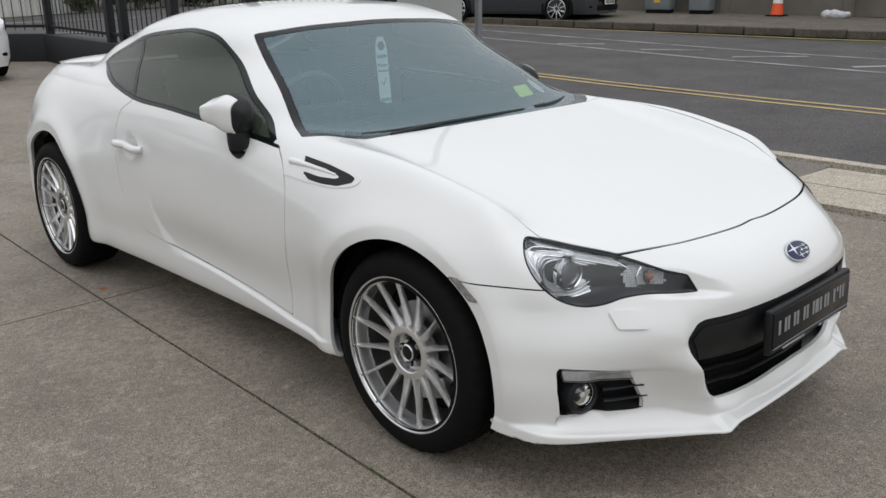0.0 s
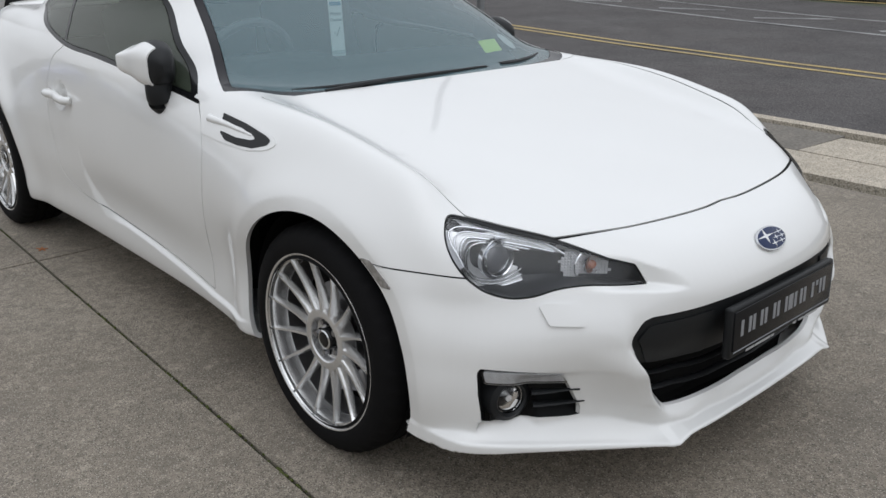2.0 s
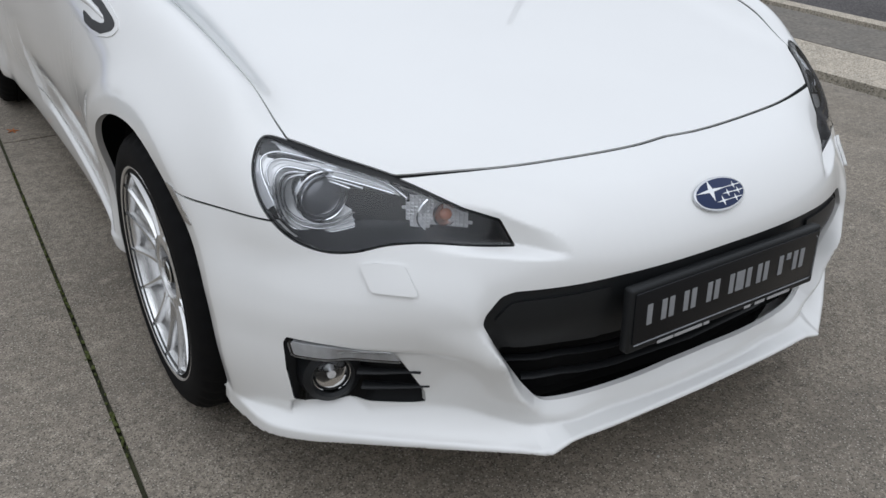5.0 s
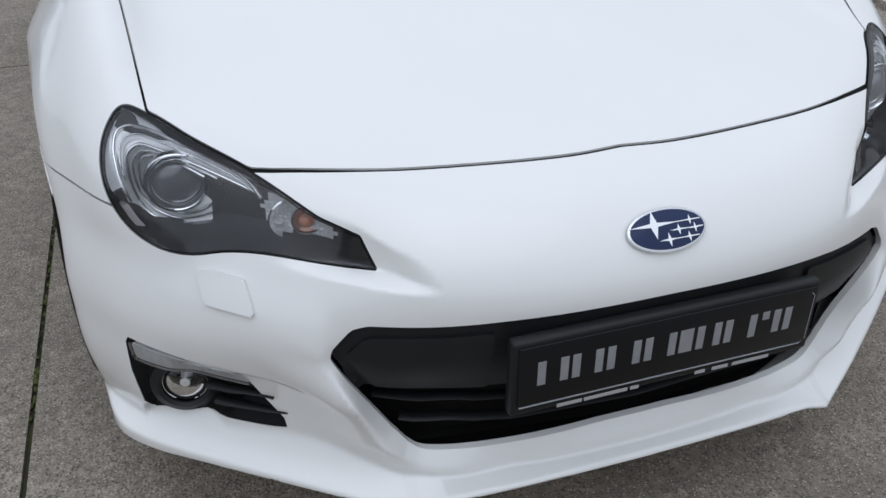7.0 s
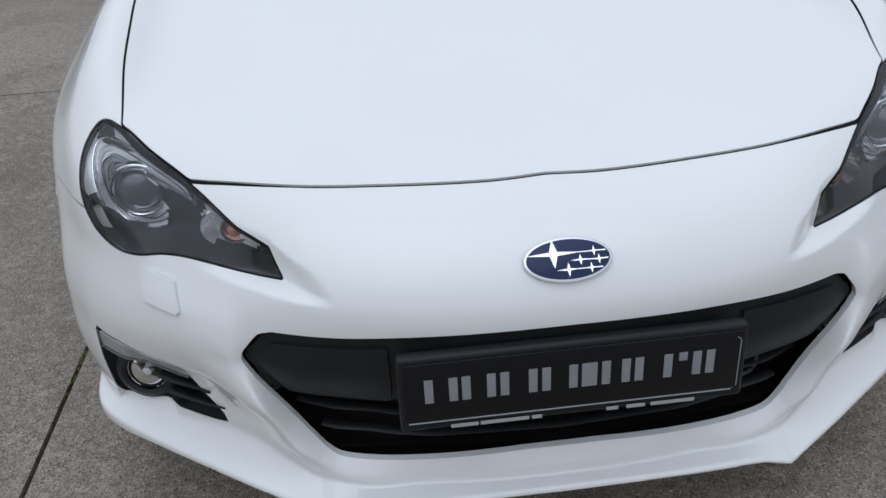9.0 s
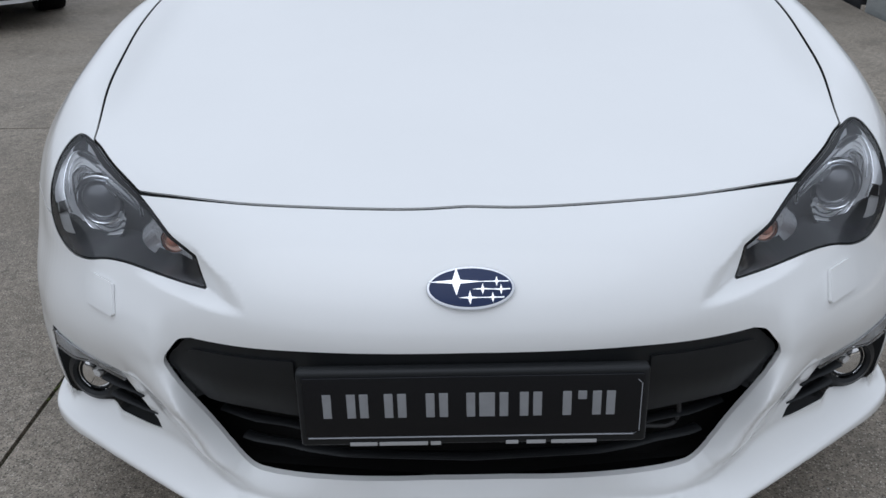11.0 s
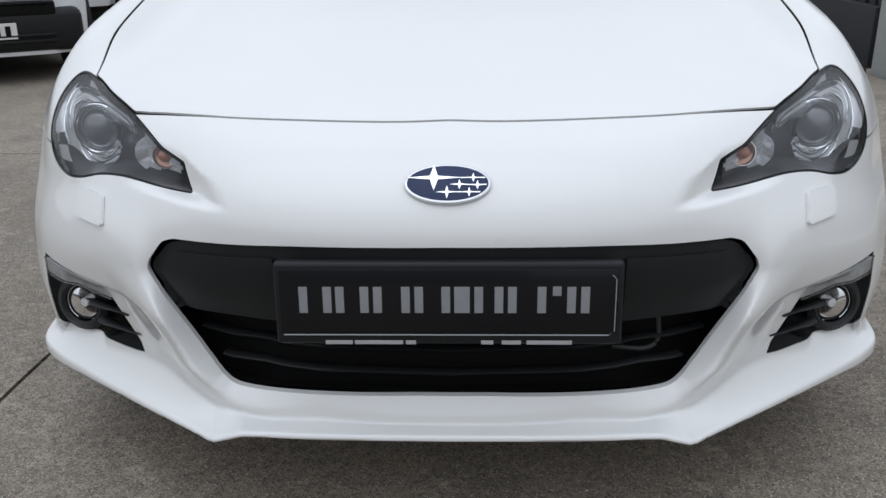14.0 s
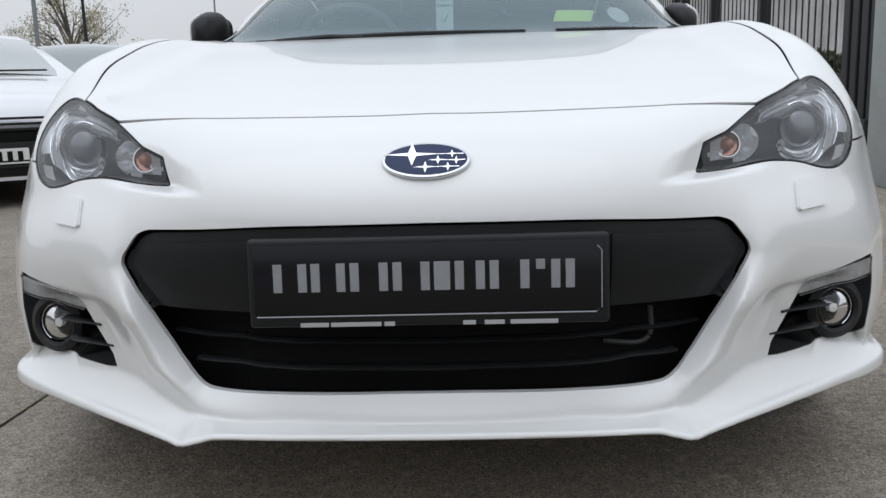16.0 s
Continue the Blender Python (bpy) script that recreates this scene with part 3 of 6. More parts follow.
def clip(V, N, T, f, edge=0.0):
    """The part of a triangle skin where f < edge, cut cleanly along f = edge."""
    f = f - edge
    ins = f < 0
    n_in = ins[T].sum(1)
    keep, crossing = T[n_in == 3], T[(n_in == 1) | (n_in == 2)]
    newV, newN, made, tris = [V], [N], {}, []
    count = len(V)
    pts, nrm = [], []

    def cut(i, j):
        nonlocal count
        key = (i, j) if i < j else (j, i)
        if key not in made:
            s = f[key[0]] / (f[key[0]] - f[key[1]])
            pts.append(V[key[0]] + s * (V[key[1]] - V[key[0]]))
            nn = N[key[0]] + s * (N[key[1]] - N[key[0]])
            nrm.append(nn / np.linalg.norm(nn))
            made[key] = count
            count += 1
        return made[key]

    for t in crossing.tolist():
        k = [bool(ins[i]) for i in t]
        while not (k[0] and not k[2]):
            t, k = t[1:] + t[:1], k[1:] + k[:1]
        if k[1]:
            p, q = cut(t[1], t[2]), cut(t[0], t[2])
            tris += [(t[0], t[1], p), (t[0], p, q)]
        else:
            p, q = cut(t[0], t[1]), cut(t[0], t[2])
            tris.append((t[0], p, q))
    if pts:
        newV.append(np.array(pts))
        newN.append(np.array(nrm))
        keep = np.vstack([keep, np.array(tris)]) if tris else keep
    V2, N2 = np.vstack(newV), np.vstack(newN)
    used = np.unique(keep)
    re = np.full(len(V2), -1)
    re[used] = np.arange(len(used))
    return V2[used], N2[used], re[keep]


def both(V, N, T):
    """A half skin and its mirror image as one."""
    m = np.array([-1, 1, 1])
    return np.vstack([V, V * m]), np.vstack([N, N * m]), np.vstack([T, T[:, ::-1] + len(V)])


def flanged(V, N, T, depth, way=None):
    """Turns the free edges of a skin inwards (against its normals, or the given way), so that it shows its thickness."""
    D = -N if way is None else way
    e = np.vstack([T[:, [0, 1]], T[:, [1, 2]], T[:, [2, 0]]])
    key = np.sort(e, 1)
    _, first, counts = np.unique(key, axis=0, return_index=True, return_counts=True)
    free = e[first[counts == 1]]
    free = free[~((np.abs(V[free[:, 0], 0]) < 1e-4) & (np.abs(V[free[:, 1], 0]) < 1e-4))]
    ring = np.unique(free)
    # a first ring keeps the skin's own shading; the turned edge has its own
    re = np.full(len(V), -1)
    re[ring] = np.arange(len(ring))
    n0 = len(V)
    side = np.zeros((len(V), 3))
    d = V[free[:, 1]] - V[free[:, 0]]
    o = np.cross(d, -D[free[:, 0]])
    o /= np.maximum(np.linalg.norm(o, axis=1, keepdims=True), 1e-9)
    np.add.at(side, free[:, 0], o)
    np.add.at(side, free[:, 1], o)
    side = side[ring] / np.maximum(np.linalg.norm(side[ring], axis=1, keepdims=True), 1e-9)
    A, B = V[ring], V[ring] + depth * D[ring]
    V2, N2 = np.vstack([V, A, B]), np.vstack([N, side, side])
    i, j, m = re[free[:, 0]], re[free[:, 1]], len(ring)
    q = np.vstack([np.stack([n0 + j, n0 + i, n0 + m + i], 1), np.stack([n0 + j, n0 + m + i, n0 + m + j], 1)])
    return V2, N2, np.vstack([T, q])


def skin_part(name, skin, mat, parent, label="", depth=0.015, mirror=None, way=None, plain=False):
    """A clipped piece of the skin as a mesh: both halves at once (mirror None), or one side (1 or -1)."""
    V, N, T = flanged(*skin, depth, way) if depth else skin
    if mirror is None:
        V, N, T = both(V, N, T)
    elif mirror < 0:
        V, N, T = V * (-1, 1, 1), N * (-1, 1, 1), T[:, ::-1]
    return mesh_object(name, V, T, mat, parent, label, None if plain else N)


def shifted(skin, d):
    return skin[0] - d * skin[1], skin[1], skin[2]


car = new("sports_car")
tagged(car, "white two-door sports coupe with silver multi-spoke wheels", "car")
SKIN = body_surface()


def field(fn):
    """A cutting rule, turned into values on any skin's vertices."""
    return lambda s: fn(np.abs(s[0][:, 0]), s[0][:, 1], s[0][:, 2])


def take(skin, rule, edge=0.0):
    return clip(*skin, rule(skin), edge)


def leave(skin, rule, edge=0.0):
    return clip(*skin, -rule(skin), -edge)


# cutting rules; each is negative inside
LAMP_3D = [(0.399, -0.681, 0.585), (0.414, -0.655, 0.627), (0.463, -0.618, 0.645), (0.538, -0.527, 0.682), (0.61, -0.443, 0.705), (0.661, -0.371, 0.720), (0.691, -0.341, 0.722), (0.723, -0.363, 0.697), (0.738, -0.392, 0.665),
           (0.736, -0.430, 0.625), (0.713, -0.475, 0.590), (0.674, -0.519, 0.574), (0.633, -0.553, 0.577), (0.588, -0.580, 0.590), (0.548, -0.605, 0.595), (0.474, -0.652, 0.594), (0.438, -0.668, 0.590)]
L_N = Vector((0.50, -0.62, 0.60)).normalized()
L_U = Vector((0, 0, 1)).cross(L_N).normalized()
L_V = L_N.cross(L_U)


def lamp_uv(a, y, z):
    return a * L_U.x + y * L_U.y + z * L_U.z, a * L_V.x + y * L_V.y + z * L_V.z


lamp_pts = np.array([lamp_uv(*p) for p in LAMP_3D])
LAMP = np.vstack([lamp_pts[0:2], curve(lamp_pts[2:], 5)])
lamp_rule = field(lambda a, y, z: np.where((y < -0.2) & (z > 0.5), polygon_distance(*lamp_uv(a, y, z), LAMP), 1.0))
grille_rule = field(lambda a, y, z: np.where(y < -0.45, polygon_distance(a, z, GRILLE), 1.0))
fog_rule = field(lambda a, y, z: np.where(y < -0.35, polygon_distance(a, z, FOG), 1.0))
BONNET = np.vstack([[(-0.2, -0.612)], curve([(0, -0.612), (0.085, -0.616), (0.236, -0.604), (0.39, -0.579), (0.538, -0.527)], 5)[:-1], curve([(0.540, -0.524), (0.61, -0.443), (0.659, -0.374)], 3)[:-1],
                    curve([(0.662, -0.366), (0.667, -0.28), (0.674, -0.15), (0.682, 0.0), (0.686, 0.15), (0.690, 0.3), (0.692, 0.43)], 5)[:-1], curve([(0.690, 0.442), (0.60, 0.440), (0.462, 0.433), (0.21, 0.421), (0, 0.418)], 5), [(-0.2, 0.418)]])
bonnet_rule = field(lambda a, y, z: np.where((z > 0.6) & (z < 0.95), polygon_distance(a, y, BONNET), 1.0))
arch_rule = field(lambda a, y, z: np.where(a > 0.45, np.minimum(np.hypot(y - 0.0, (z - 0.325)) - 0.352, np.hypot(y - 2.57, z - 0.33) - 0.362), 1.0))
DOOR = np.vstack([curve([(0.665, 0.845), (0.605, 0.795), (0.566, 0.72), (0.560, 0.60), (0.585, 0.43), (0.596, 0.290)], 5)[:-1], [(0.597, 0.276)], curve([(0.80, 0.298), (1.05, 0.318), (1.30, 0.334), (1.49, 0.352), (1.655, 0.372), (1.772, 0.42), (1.815, 0.535), (1.838, 0.62), (1.862, 0.747), (1.825, 0.856), (1.75, 0.900)], 6)[:-1],
                  [(1.73, 0.92), (1.2, 0.90)]])
door_rule = field(lambda a, y, z: np.where(a > 0.55, polygon_distance(y, z, DOOR), 1.0))
SIDE_GLASS = np.vstack([[(0.652, 0.838)], curve([(0.995, 0.870), (1.41, 0.893), (1.72, 0.903), (1.974, 0.940), (2.168, 0.985)], 5), curve([(2.272, 1.020), (2.22, 1.052), (2.04, 1.112), (1.823, 1.162), (1.589, 1.187), (1.422, 1.195), (1.246, 1.170), (1.131, 1.104), (0.919, 0.980)], 6)])
glass_rule = field(lambda a, y, z: np.where((a > 0.42) & (z > 0.8), polygon_distance(y, z, SIDE_GLASS), 1.0))
SCREEN = np.vstack([[(-0.2, 0.36)], curve([(0, 0.36), (0.4, 0.39), (0.62, 0.46), (0.722, 0.585)], 5)[:-1], curve([(0.722, 0.60), (0.633, 0.834), (0.579, 1.012), (0.552, 1.125)], 5)[:-1], curve([(0.546, 1.133), (0.44, 1.097), (0.2, 1.061), (0, 1.054)], 5), [(-0.2, 1.054)]])
screen_rule = field(lambda a, y, z: np.where((z > 0.83) & (y < 1.3), polygon_distance(a, y, SCREEN), 1.0))
REAR_GLASS = np.array([(-0.2, 2.12), (0.30, 2.08), (0.45, 2.12), (0.50, 2.45), (0.48, 2.75), (0.3, 2.86), (-0.2, 2.88)])
border_rule = lambda s: screen_rule(s) + 0.027 + 0.020 * np.clip((0.62 - s[0][:, 1]) / 0.1, 0, 1)
rear_rule = field(lambda a, y, z: np.where((z > 0.95) & (y > 1.9), polygon_distance(a, y, REAR_GLASS), 1.0))

# lift the parts out of the skin
GAP = 0.0036
slim = lambda s: 0.0017 * np.clip((s[0][:, 1] + 0.42) / 0.06, 0, 1)
bonnet_inside = lambda s: bonnet_rule(s) - slim(s)
bonnet_outside = lambda s: bonnet_rule(s) + slim(s)
rest = leave(SKIN, arch_rule, 0)
lens_skin = take(SKIN, lamp_rule, -0.003)
bonnet_skin = leave(take(SKIN, bonnet_inside, -GAP), lamp_rule, 0.004)
side_glass_skin = take(SKIN, glass_rule, -0.016)
side_trim_skin = leave(take(SKIN, glass_rule, 0.0), glass_rule, -0.014)
screen_skin = leave(take(SKIN, screen_rule, -0.001), bonnet_rule, GAP)
rear_glass_skin = take(SKIN, rear_rule, 0)
for rule, edge in ((lamp_rule, 0.001), (bonnet_outside, GAP), (grille_rule, 0.0), (fog_rule, 0.0), (glass_rule, 0.0), (screen_rule, 0.001), (rear_rule, 0.002)):
    rest = leave(rest, rule, edge)
door_skin = take(rest, door_rule, -0.5 * GAP)
rest = leave(rest, door_rule, 0.5 * GAP)

def bumper_rule(s):
    a, y, z = np.abs(s[0][:, 0]), s[0][:, 1], s[0][:, 2]
    upper = np.where(a < 0.58, -0.05, z - 0.614)
    return np.maximum(upper, y + 0.12)


bumper_skin = take(rest, bumper_rule, -GAP / 2)
rest = leave(rest, bumper_rule, GAP / 2)
skin_part("body_shell", rest, PAINT, car, "white painted wings, sills, roof and rear quarters")
mouth = np.minimum(np.abs(grille_rule(bumper_skin)), np.abs(fog_rule(bumper_skin)))[:, None]
inward = np.where(mouth < 0.004, np.array([(0.0, 0.4, 0.0)]), -bumper_skin[1])
skin_part("front_bumper", bumper_skin, PAINT, car, "white front bumper with a wide intake opening", depth=0.03, way=inward)
skin_part("bonnet", bonnet_skin, PAINT, car, "smooth white bonnet with a thin shut line")
for s in (1, -1):
    skin_part("door", door_skin, PAINT, car, "white door", mirror=s)
    skin_part("side_window", side_glass_skin, GLASS_S, car, "dark tinted side glass", depth=0, mirror=s).visible_shadow = False
    skin_part("window_trim", side_trim_skin, GLOSS_BLACK, car, "gloss black window surround", depth=0.012, mirror=s)
skin_part("windscreen", shifted(take(screen_skin, border_rule, 0.0), 0.003), GLASS_W, car, "blue-green tinted windscreen", depth=0).visible_shadow = False
skin_part("windscreen_border", shifted(leave(screen_skin, border_rule, 0.002), 0.002), BAND, car, "black ceramic band round the windscreen", depth=0.004)
skin_part("rear_window", rear_glass_skin, GLASS_S, car, "dark rear glass", depth=0)
# near-black strips under the shut lines, one for each seam, painting in the gap's shade
for rule in (bonnet_rule, door_rule, bumper_rule):
    band = take(leave(SKIN, rule, -0.010), rule, 0.010)
    band = leave(band, lamp_rule, 0.0)
    if rule is bumper_rule:
        band = take(leave(leave(band, bonnet_rule, 0.0), arch_rule, 0.0), field(lambda a, y, z: 0.50 - z))
    else:
        band = leave(leave(band, glass_rule, 0.0), screen_rule, 0.0)
    if rule is bonnet_rule:
        ahead = field(lambda a, y, z: y + 0.45)
        skin_part("bonnet_gap_shade", shifted(take(band, ahead), 0.004), NEAR_BLACK, car, depth=0)
        for s in (1, -1):
            skin_part("bonnet_side_gap_shade", shifted(take(leave(band, ahead), field(lambda a, y, z: np.maximum(y - 0.40, 0.5 - a))), 0.004), NEAR_BLACK, car, depth=0, mirror=s)
    else:
        for s in (1, -1):
            skin_part("door_gap_shade" if rule is door_rule else "bumper_gap_shade", shifted(band, 0.005), NEAR_BLACK, car, depth=0, mirror=s)


# ---- the sports car: parts set into the skin ----
def near_skin(p):
    """The skin's nearest place and normal, on the +x side."""
    d = ((SKIN[0] - np.array(p)) ** 2).sum(1)
    i = int(np.argmin(d))
    return Vector(SKIN[0][i]), Vector(SKIN[1][i])


def bowl(skin, depth, side_in=0.0):
    """A pocket behind a piece of skin: its back, set in by depth, and the walls up to the edge."""
    V, N, T = skin
    e = np.vstack([T[:, [0, 1]], T[:, [1, 2]], T[:, [2, 0]]])
    _, first, counts = np.unique(np.sort(e, 1), axis=0, return_index=True, return_counts=True)
    free = e[first[counts == 1]]
    free = free[~((np.abs(V[free[:, 0], 0]) < 1e-4) & (np.abs(V[free[:, 1], 0]) < 1e-4))]
    n = len(V)
    B = V - depth * N
    q = np.vstack([np.stack([free[:, 0], free[:, 1], n + free[:, 1]], 1), np.stack([free[:, 0], n + free[:, 1], n + free[:, 0]], 1)])
    return np.vstack([V - 0.001 * N, B]), np.vstack([N, N]), np.vstack([T + n, q])


def flip(ob, s):
    """Mirrors a finished mesh to the other side of the car."""
    if s < 0:
        for v in ob.data.vertices:
            v.co.x = -v.co.x
        ob.data.flip_normals()
    return ob


def facing(at, normal, up=(0, 0, 1)):
    """A pose at a place whose z looks along the normal and whose y is as upright as can be."""
    n = Vector(normal).normalized()
    x = Vector(up).cross(n).normalized()
    y = n.cross(x)
    m = Matrix((x, y, n)).transposed().to_4x4()
    m.translation = at
    return m


# lines of the lamp's C-shaped guide, and of the bezel inside it; the lamp's insides stand on an upright plane swept back with the wing
GUIDE_OUT = [(0.530, -0.548, 0.650), (0.545, -0.515, 0.666), (0.575, -0.482, 0.679), (0.617, -0.438, 0.690), (0.655, -0.396, 0.699), (0.688, -0.366, 0.702), (0.708, -0.362, 0.694), (0.717, -0.378, 0.675), (0.717, -0.402, 0.652), (0.713, -0.418, 0.628), (0.706, -0.424, 0.606)]
GUIDE_IN = [(0.541, -0.526, 0.652), (0.572, -0.496, 0.661), (0.612, -0.457, 0.671), (0.654, -0.417, 0.680), (0.682, -0.394, 0.682), (0.698, -0.394, 0.671), (0.703, -0.399, 0.645), (0.698, -0.403, 0.606), (0.684, -0.414, 0.579), (0.657, -0.436, 0.568), (0.627, -0.461, 0.575), (0.596, -0.486, 0.588)]
BEZEL = [(0.598, -0.474, 0.655), (0.630, -0.442, 0.666), (0.660, -0.414, 0.671), (0.681, -0.402, 0.662), (0.688, -0.398, 0.637), (0.684, -0.402, 0.606), (0.666, -0.416, 0.588), (0.638, -0.440, 0.584), (0.612, -0.462, 0.594), (0.592, -0.478, 0.612)]
lamp_plane = lambda a: -0.613 + 0.83 * (a - 0.444)


DRL = np.vstack([curve([(0.741, 0.417), (0.70, 0.415), (0.645, 0.411), (0.602, 0.407)], 4), curve([(0.584, 0.381), (0.66, 0.387), (0.738, 0.392)], 4)])
drl_rule = field(lambda a, y, z: np.where(y < -0.35, polygon_distance(a, z, DRL), 1.0))
WASHER = np.array([(0.626, 0.556), (0.612, 0.560), (0.574, 0.558), (0.569, 0.523), (0.622, 0.525)])
washer_rule = field(lambda a, y, z: np.where(y < -0.4, polygon_distance(a, z, WASHER) - 0.004, 1.0))
MARKER = np.array([(-0.204, 0.618), (-0.234, 0.619), (-0.298, 0.569), (-0.270, 0.566)])
marker_rule = field(lambda a, y, z: np.where(a > 0.7, polygon_distance(y, z, MARKER) - 0.002, 1.0))
VENT_OUT = np.vstack([curve([(0.70, 0.862), (0.518, 0.843), (0.36, 0.833), (0.24, 0.817)], 4), curve([(0.213, 0.806), (0.212, 0.800), (0.232, 0.784), (0.323, 0.766)], 3), [(0.45, 0.764), (0.70, 0.772)]])
VENT_U = np.vstack([[(0.513, 0.834), (0.377, 0.825), (0.275, 0.813)], curve([(0.250, 0.808), (0.239, 0.802), (0.248, 0.791)], 3), [(0.305, 0.775), (0.38, 0.771), (0.447, 0.773), (0.488, 0.789), (0.493, 0.793), (0.40, 0.788)],
                    curve([(0.328, 0.792), (0.304, 0.799), (0.328, 0.804)], 3), [(0.390, 0.813), (0.501, 0.817)]])
vent_rule = field(lambda a, y, z: np.where(a > 0.6, polygon_distance(y, z, VENT_U), 1.0))
vent_panel_rule = field(lambda a, y, z: np.where(a > 0.6, polygon_distance(y, z, VENT_OUT), 1.0))
BPOST = np.array([(1.842, 1.20), (1.842, 1.134), (1.807, 1.021), (1.731, 0.915), (1.72, 0.85), (1.745, 0.85), (1.757, 0.915), (1.833, 1.021), (1.868, 1.134), (1.868, 1.20)])
post_rule = field(lambda a, y, z: np.where(a > 0.42, polygon_distance(y, z, BPOST), 1.0))

edge_dir = lamp_pts[5] - lamp_pts[1]
edge_in = np.array((-edge_dir[1], edge_dir[0])) / np.linalg.norm(edge_dir)
edge_in = edge_in * np.sign(edge_in @ (lamp_pts.mean(0) - lamp_pts[2]))


def brow_rule(s):
    """The band along the lamp's upper edge, broad at the outer end."""
    a = np.abs(s[0][:, 0])
    u, v = lamp_uv(a, s[0][:, 1], s[0][:, 2])
    wide = np.interp(a, [0.42, 0.50, 0.58, 0.64, 0.70], [0.004, 0.006, 0.011, 0.012, 0.004])
    return -polygon_distance(u - edge_in[0] * wide, v - edge_in[1] * wide, LAMP)


for s in (1, -1):
    # headlamp: lens in front, dark bowl behind, projector, light guide, turn signal
    lamp = skin_part("headlamp", shifted(take(SKIN, lamp_rule, -0.0032), 0.001), GLASS_L, car, "clear headlamp lens over a projector and dark bowl", depth=0, mirror=s)
    lamp.visible_shadow = False
    V, N, T = bowl(take(SKIN, lamp_rule, -0.002), 0.012)
    half = len(V) // 2
    V[half:, 1] = np.maximum(V[half:, 1], lamp_plane(np.abs(V[half:, 0])) + 0.036)
    skin_part("lamp_bowl", (V, N, T), LAMP_BOWL, lamp, "dark grey inner housing", depth=0, mirror=s, plain=True)
    rim = leave(take(SKIN, lamp_rule, -0.0012), lamp_rule, -0.0030)
    skin_part("lamp_rim", rim, GLOSS_BLACK, lamp, "thin black rim", depth=0.012, mirror=s)
    brow = take(take(SKIN, lamp_rule, -0.004), brow_rule)
    skin_part("lamp_brow", shifted(brow, 0.0), GLOSS_BLACK, lamp, "black upper edge", depth=0.006, mirror=s)
    P0 = Vector((0.638, -0.450, 0.638))
    aim = Vector((0.10, -1.0, 0.05)).normalized()
    m = facing(P0, aim)
    bm = bmesh.new()
    lathe(bm, [(0.036, -0.006), (0.0375, 0.004), (0.0395, 0.006), (0.041, 0.001), (0.0415, -0.008), (0.0440, -0.009), (0.0455, -0.001), (0.0468, -0.002), (0.048, -0.014)], m, 56)
    flip(part("projector_ring", bm, LAMP_CHROME, lamp, "bright double ring round the projector"), s)
    bm = bmesh.new()
    lathe(bm, [(0.0005, 0.008), (0.010, 0.0075), (0.020, 0.0055), (0.028, 0.0020), (0.034, -0.0035), (0.0365, -0.009)], m, 40)
    flip(part("projector_lens", bm, material("projector_glass", (0.12, 0.125, 0.14), 0.05, coat=1.0, metal=0.35, var=0.6, scale=25, second=(0.22, 0.22, 0.235)), lamp, "grey glass projector lens"), s)
    # the C-shaped guide: a broad silver band between bright lines, then a stepped bezel round the projector
    outer, inner, bezel = curve(GUIDE_OUT, 8), curve(GUIDE_IN, 8), curve(BEZEL, 8)
    pick = lambda c, n: c[np.linspace(0, len(c) - 1, n).round().astype(int)]

    def strip(p_line, q_line, steps, mat, name, label):
        """A band from one line to another; steps: (share of the way, set back)."""
        bm = bmesh.new()
        rows = [[bm.verts.new(p + u * (q - p) + np.array((0, d, 0))) for u, d in steps] for p, q in zip(p_line, q_line)]
        for A, B in zip(rows, rows[1:]):
            for k in range(len(steps) - 1):
                bm.faces.new((A[k], A[k + 1], B[k + 1], B[k]))
        return flip(part(name, bm, mat, lamp, label, smooth=32), s)

    strip(pick(outer, 60), pick(inner[:66], 60), ((0, 0), (0.08, -0.002), (0.14, 0.002), (0.55, 0.004), (0.60, 0.0), (0.68, 0.0), (0.74, 0.005), (1.0, 0.006)), LAMP_WHITE, "light_guide", "broad silver C-shaped light guide")
    strip(pick(inner[6:], 60), pick(bezel, 60), ((0, 0.002), (0.20, 0.001), (0.26, 0.008), (0.48, 0.006), (0.54, 0.012), (0.78, 0.009), (0.84, 0.016), (1.0, 0.014)), LAMP_WHITE, "projector_bezel", "stepped bright bezel round the projector")
    inward_to = pick(bezel, 60) * 0.45 + np.array(P0) * 0.55
    strip(pick(bezel, 60), inward_to, ((0, 0.010), (0.2, 0.016), (0.6, 0.026), (1.0, 0.034)), SATIN, "bezel_bowl", "silver dish behind the projector ring")
    # silver shelf between the lamp's upper edge and the guide
    heart = np.array((0.62, -0.47, 0.64))
    brink = curve([(0.538, -0.527, 0.682), (0.61, -0.443, 0.705), (0.661, -0.371, 0.720), (0.691, -0.341, 0.722), (0.723, -0.363, 0.697), (0.738, -0.392, 0.665), (0.736, -0.430, 0.625)], 8)
    brink = brink + 0.045 * (heart - brink) + np.array((0, 0.006, 0))
    ledge_in = curve([GUIDE_OUT[k] for k in (1, 3, 4, 5, 6, 7, 9)], 8)
    strip(pick(brink, 40), pick(ledge_in, 40), ((0, 0), (0.5, 0.003), (1.0, 0.001)), LAMP_SHELF, "lamp_shelf", "dull silver shelf along the upper edge")
    between = pick(inner[6:], 60) * 0.5 + pick(bezel, 60) * 0.5
    halfway = pick(outer, 60)[2:50] * 0.55 + pick(inner[:66], 60)[2:50] * 0.45
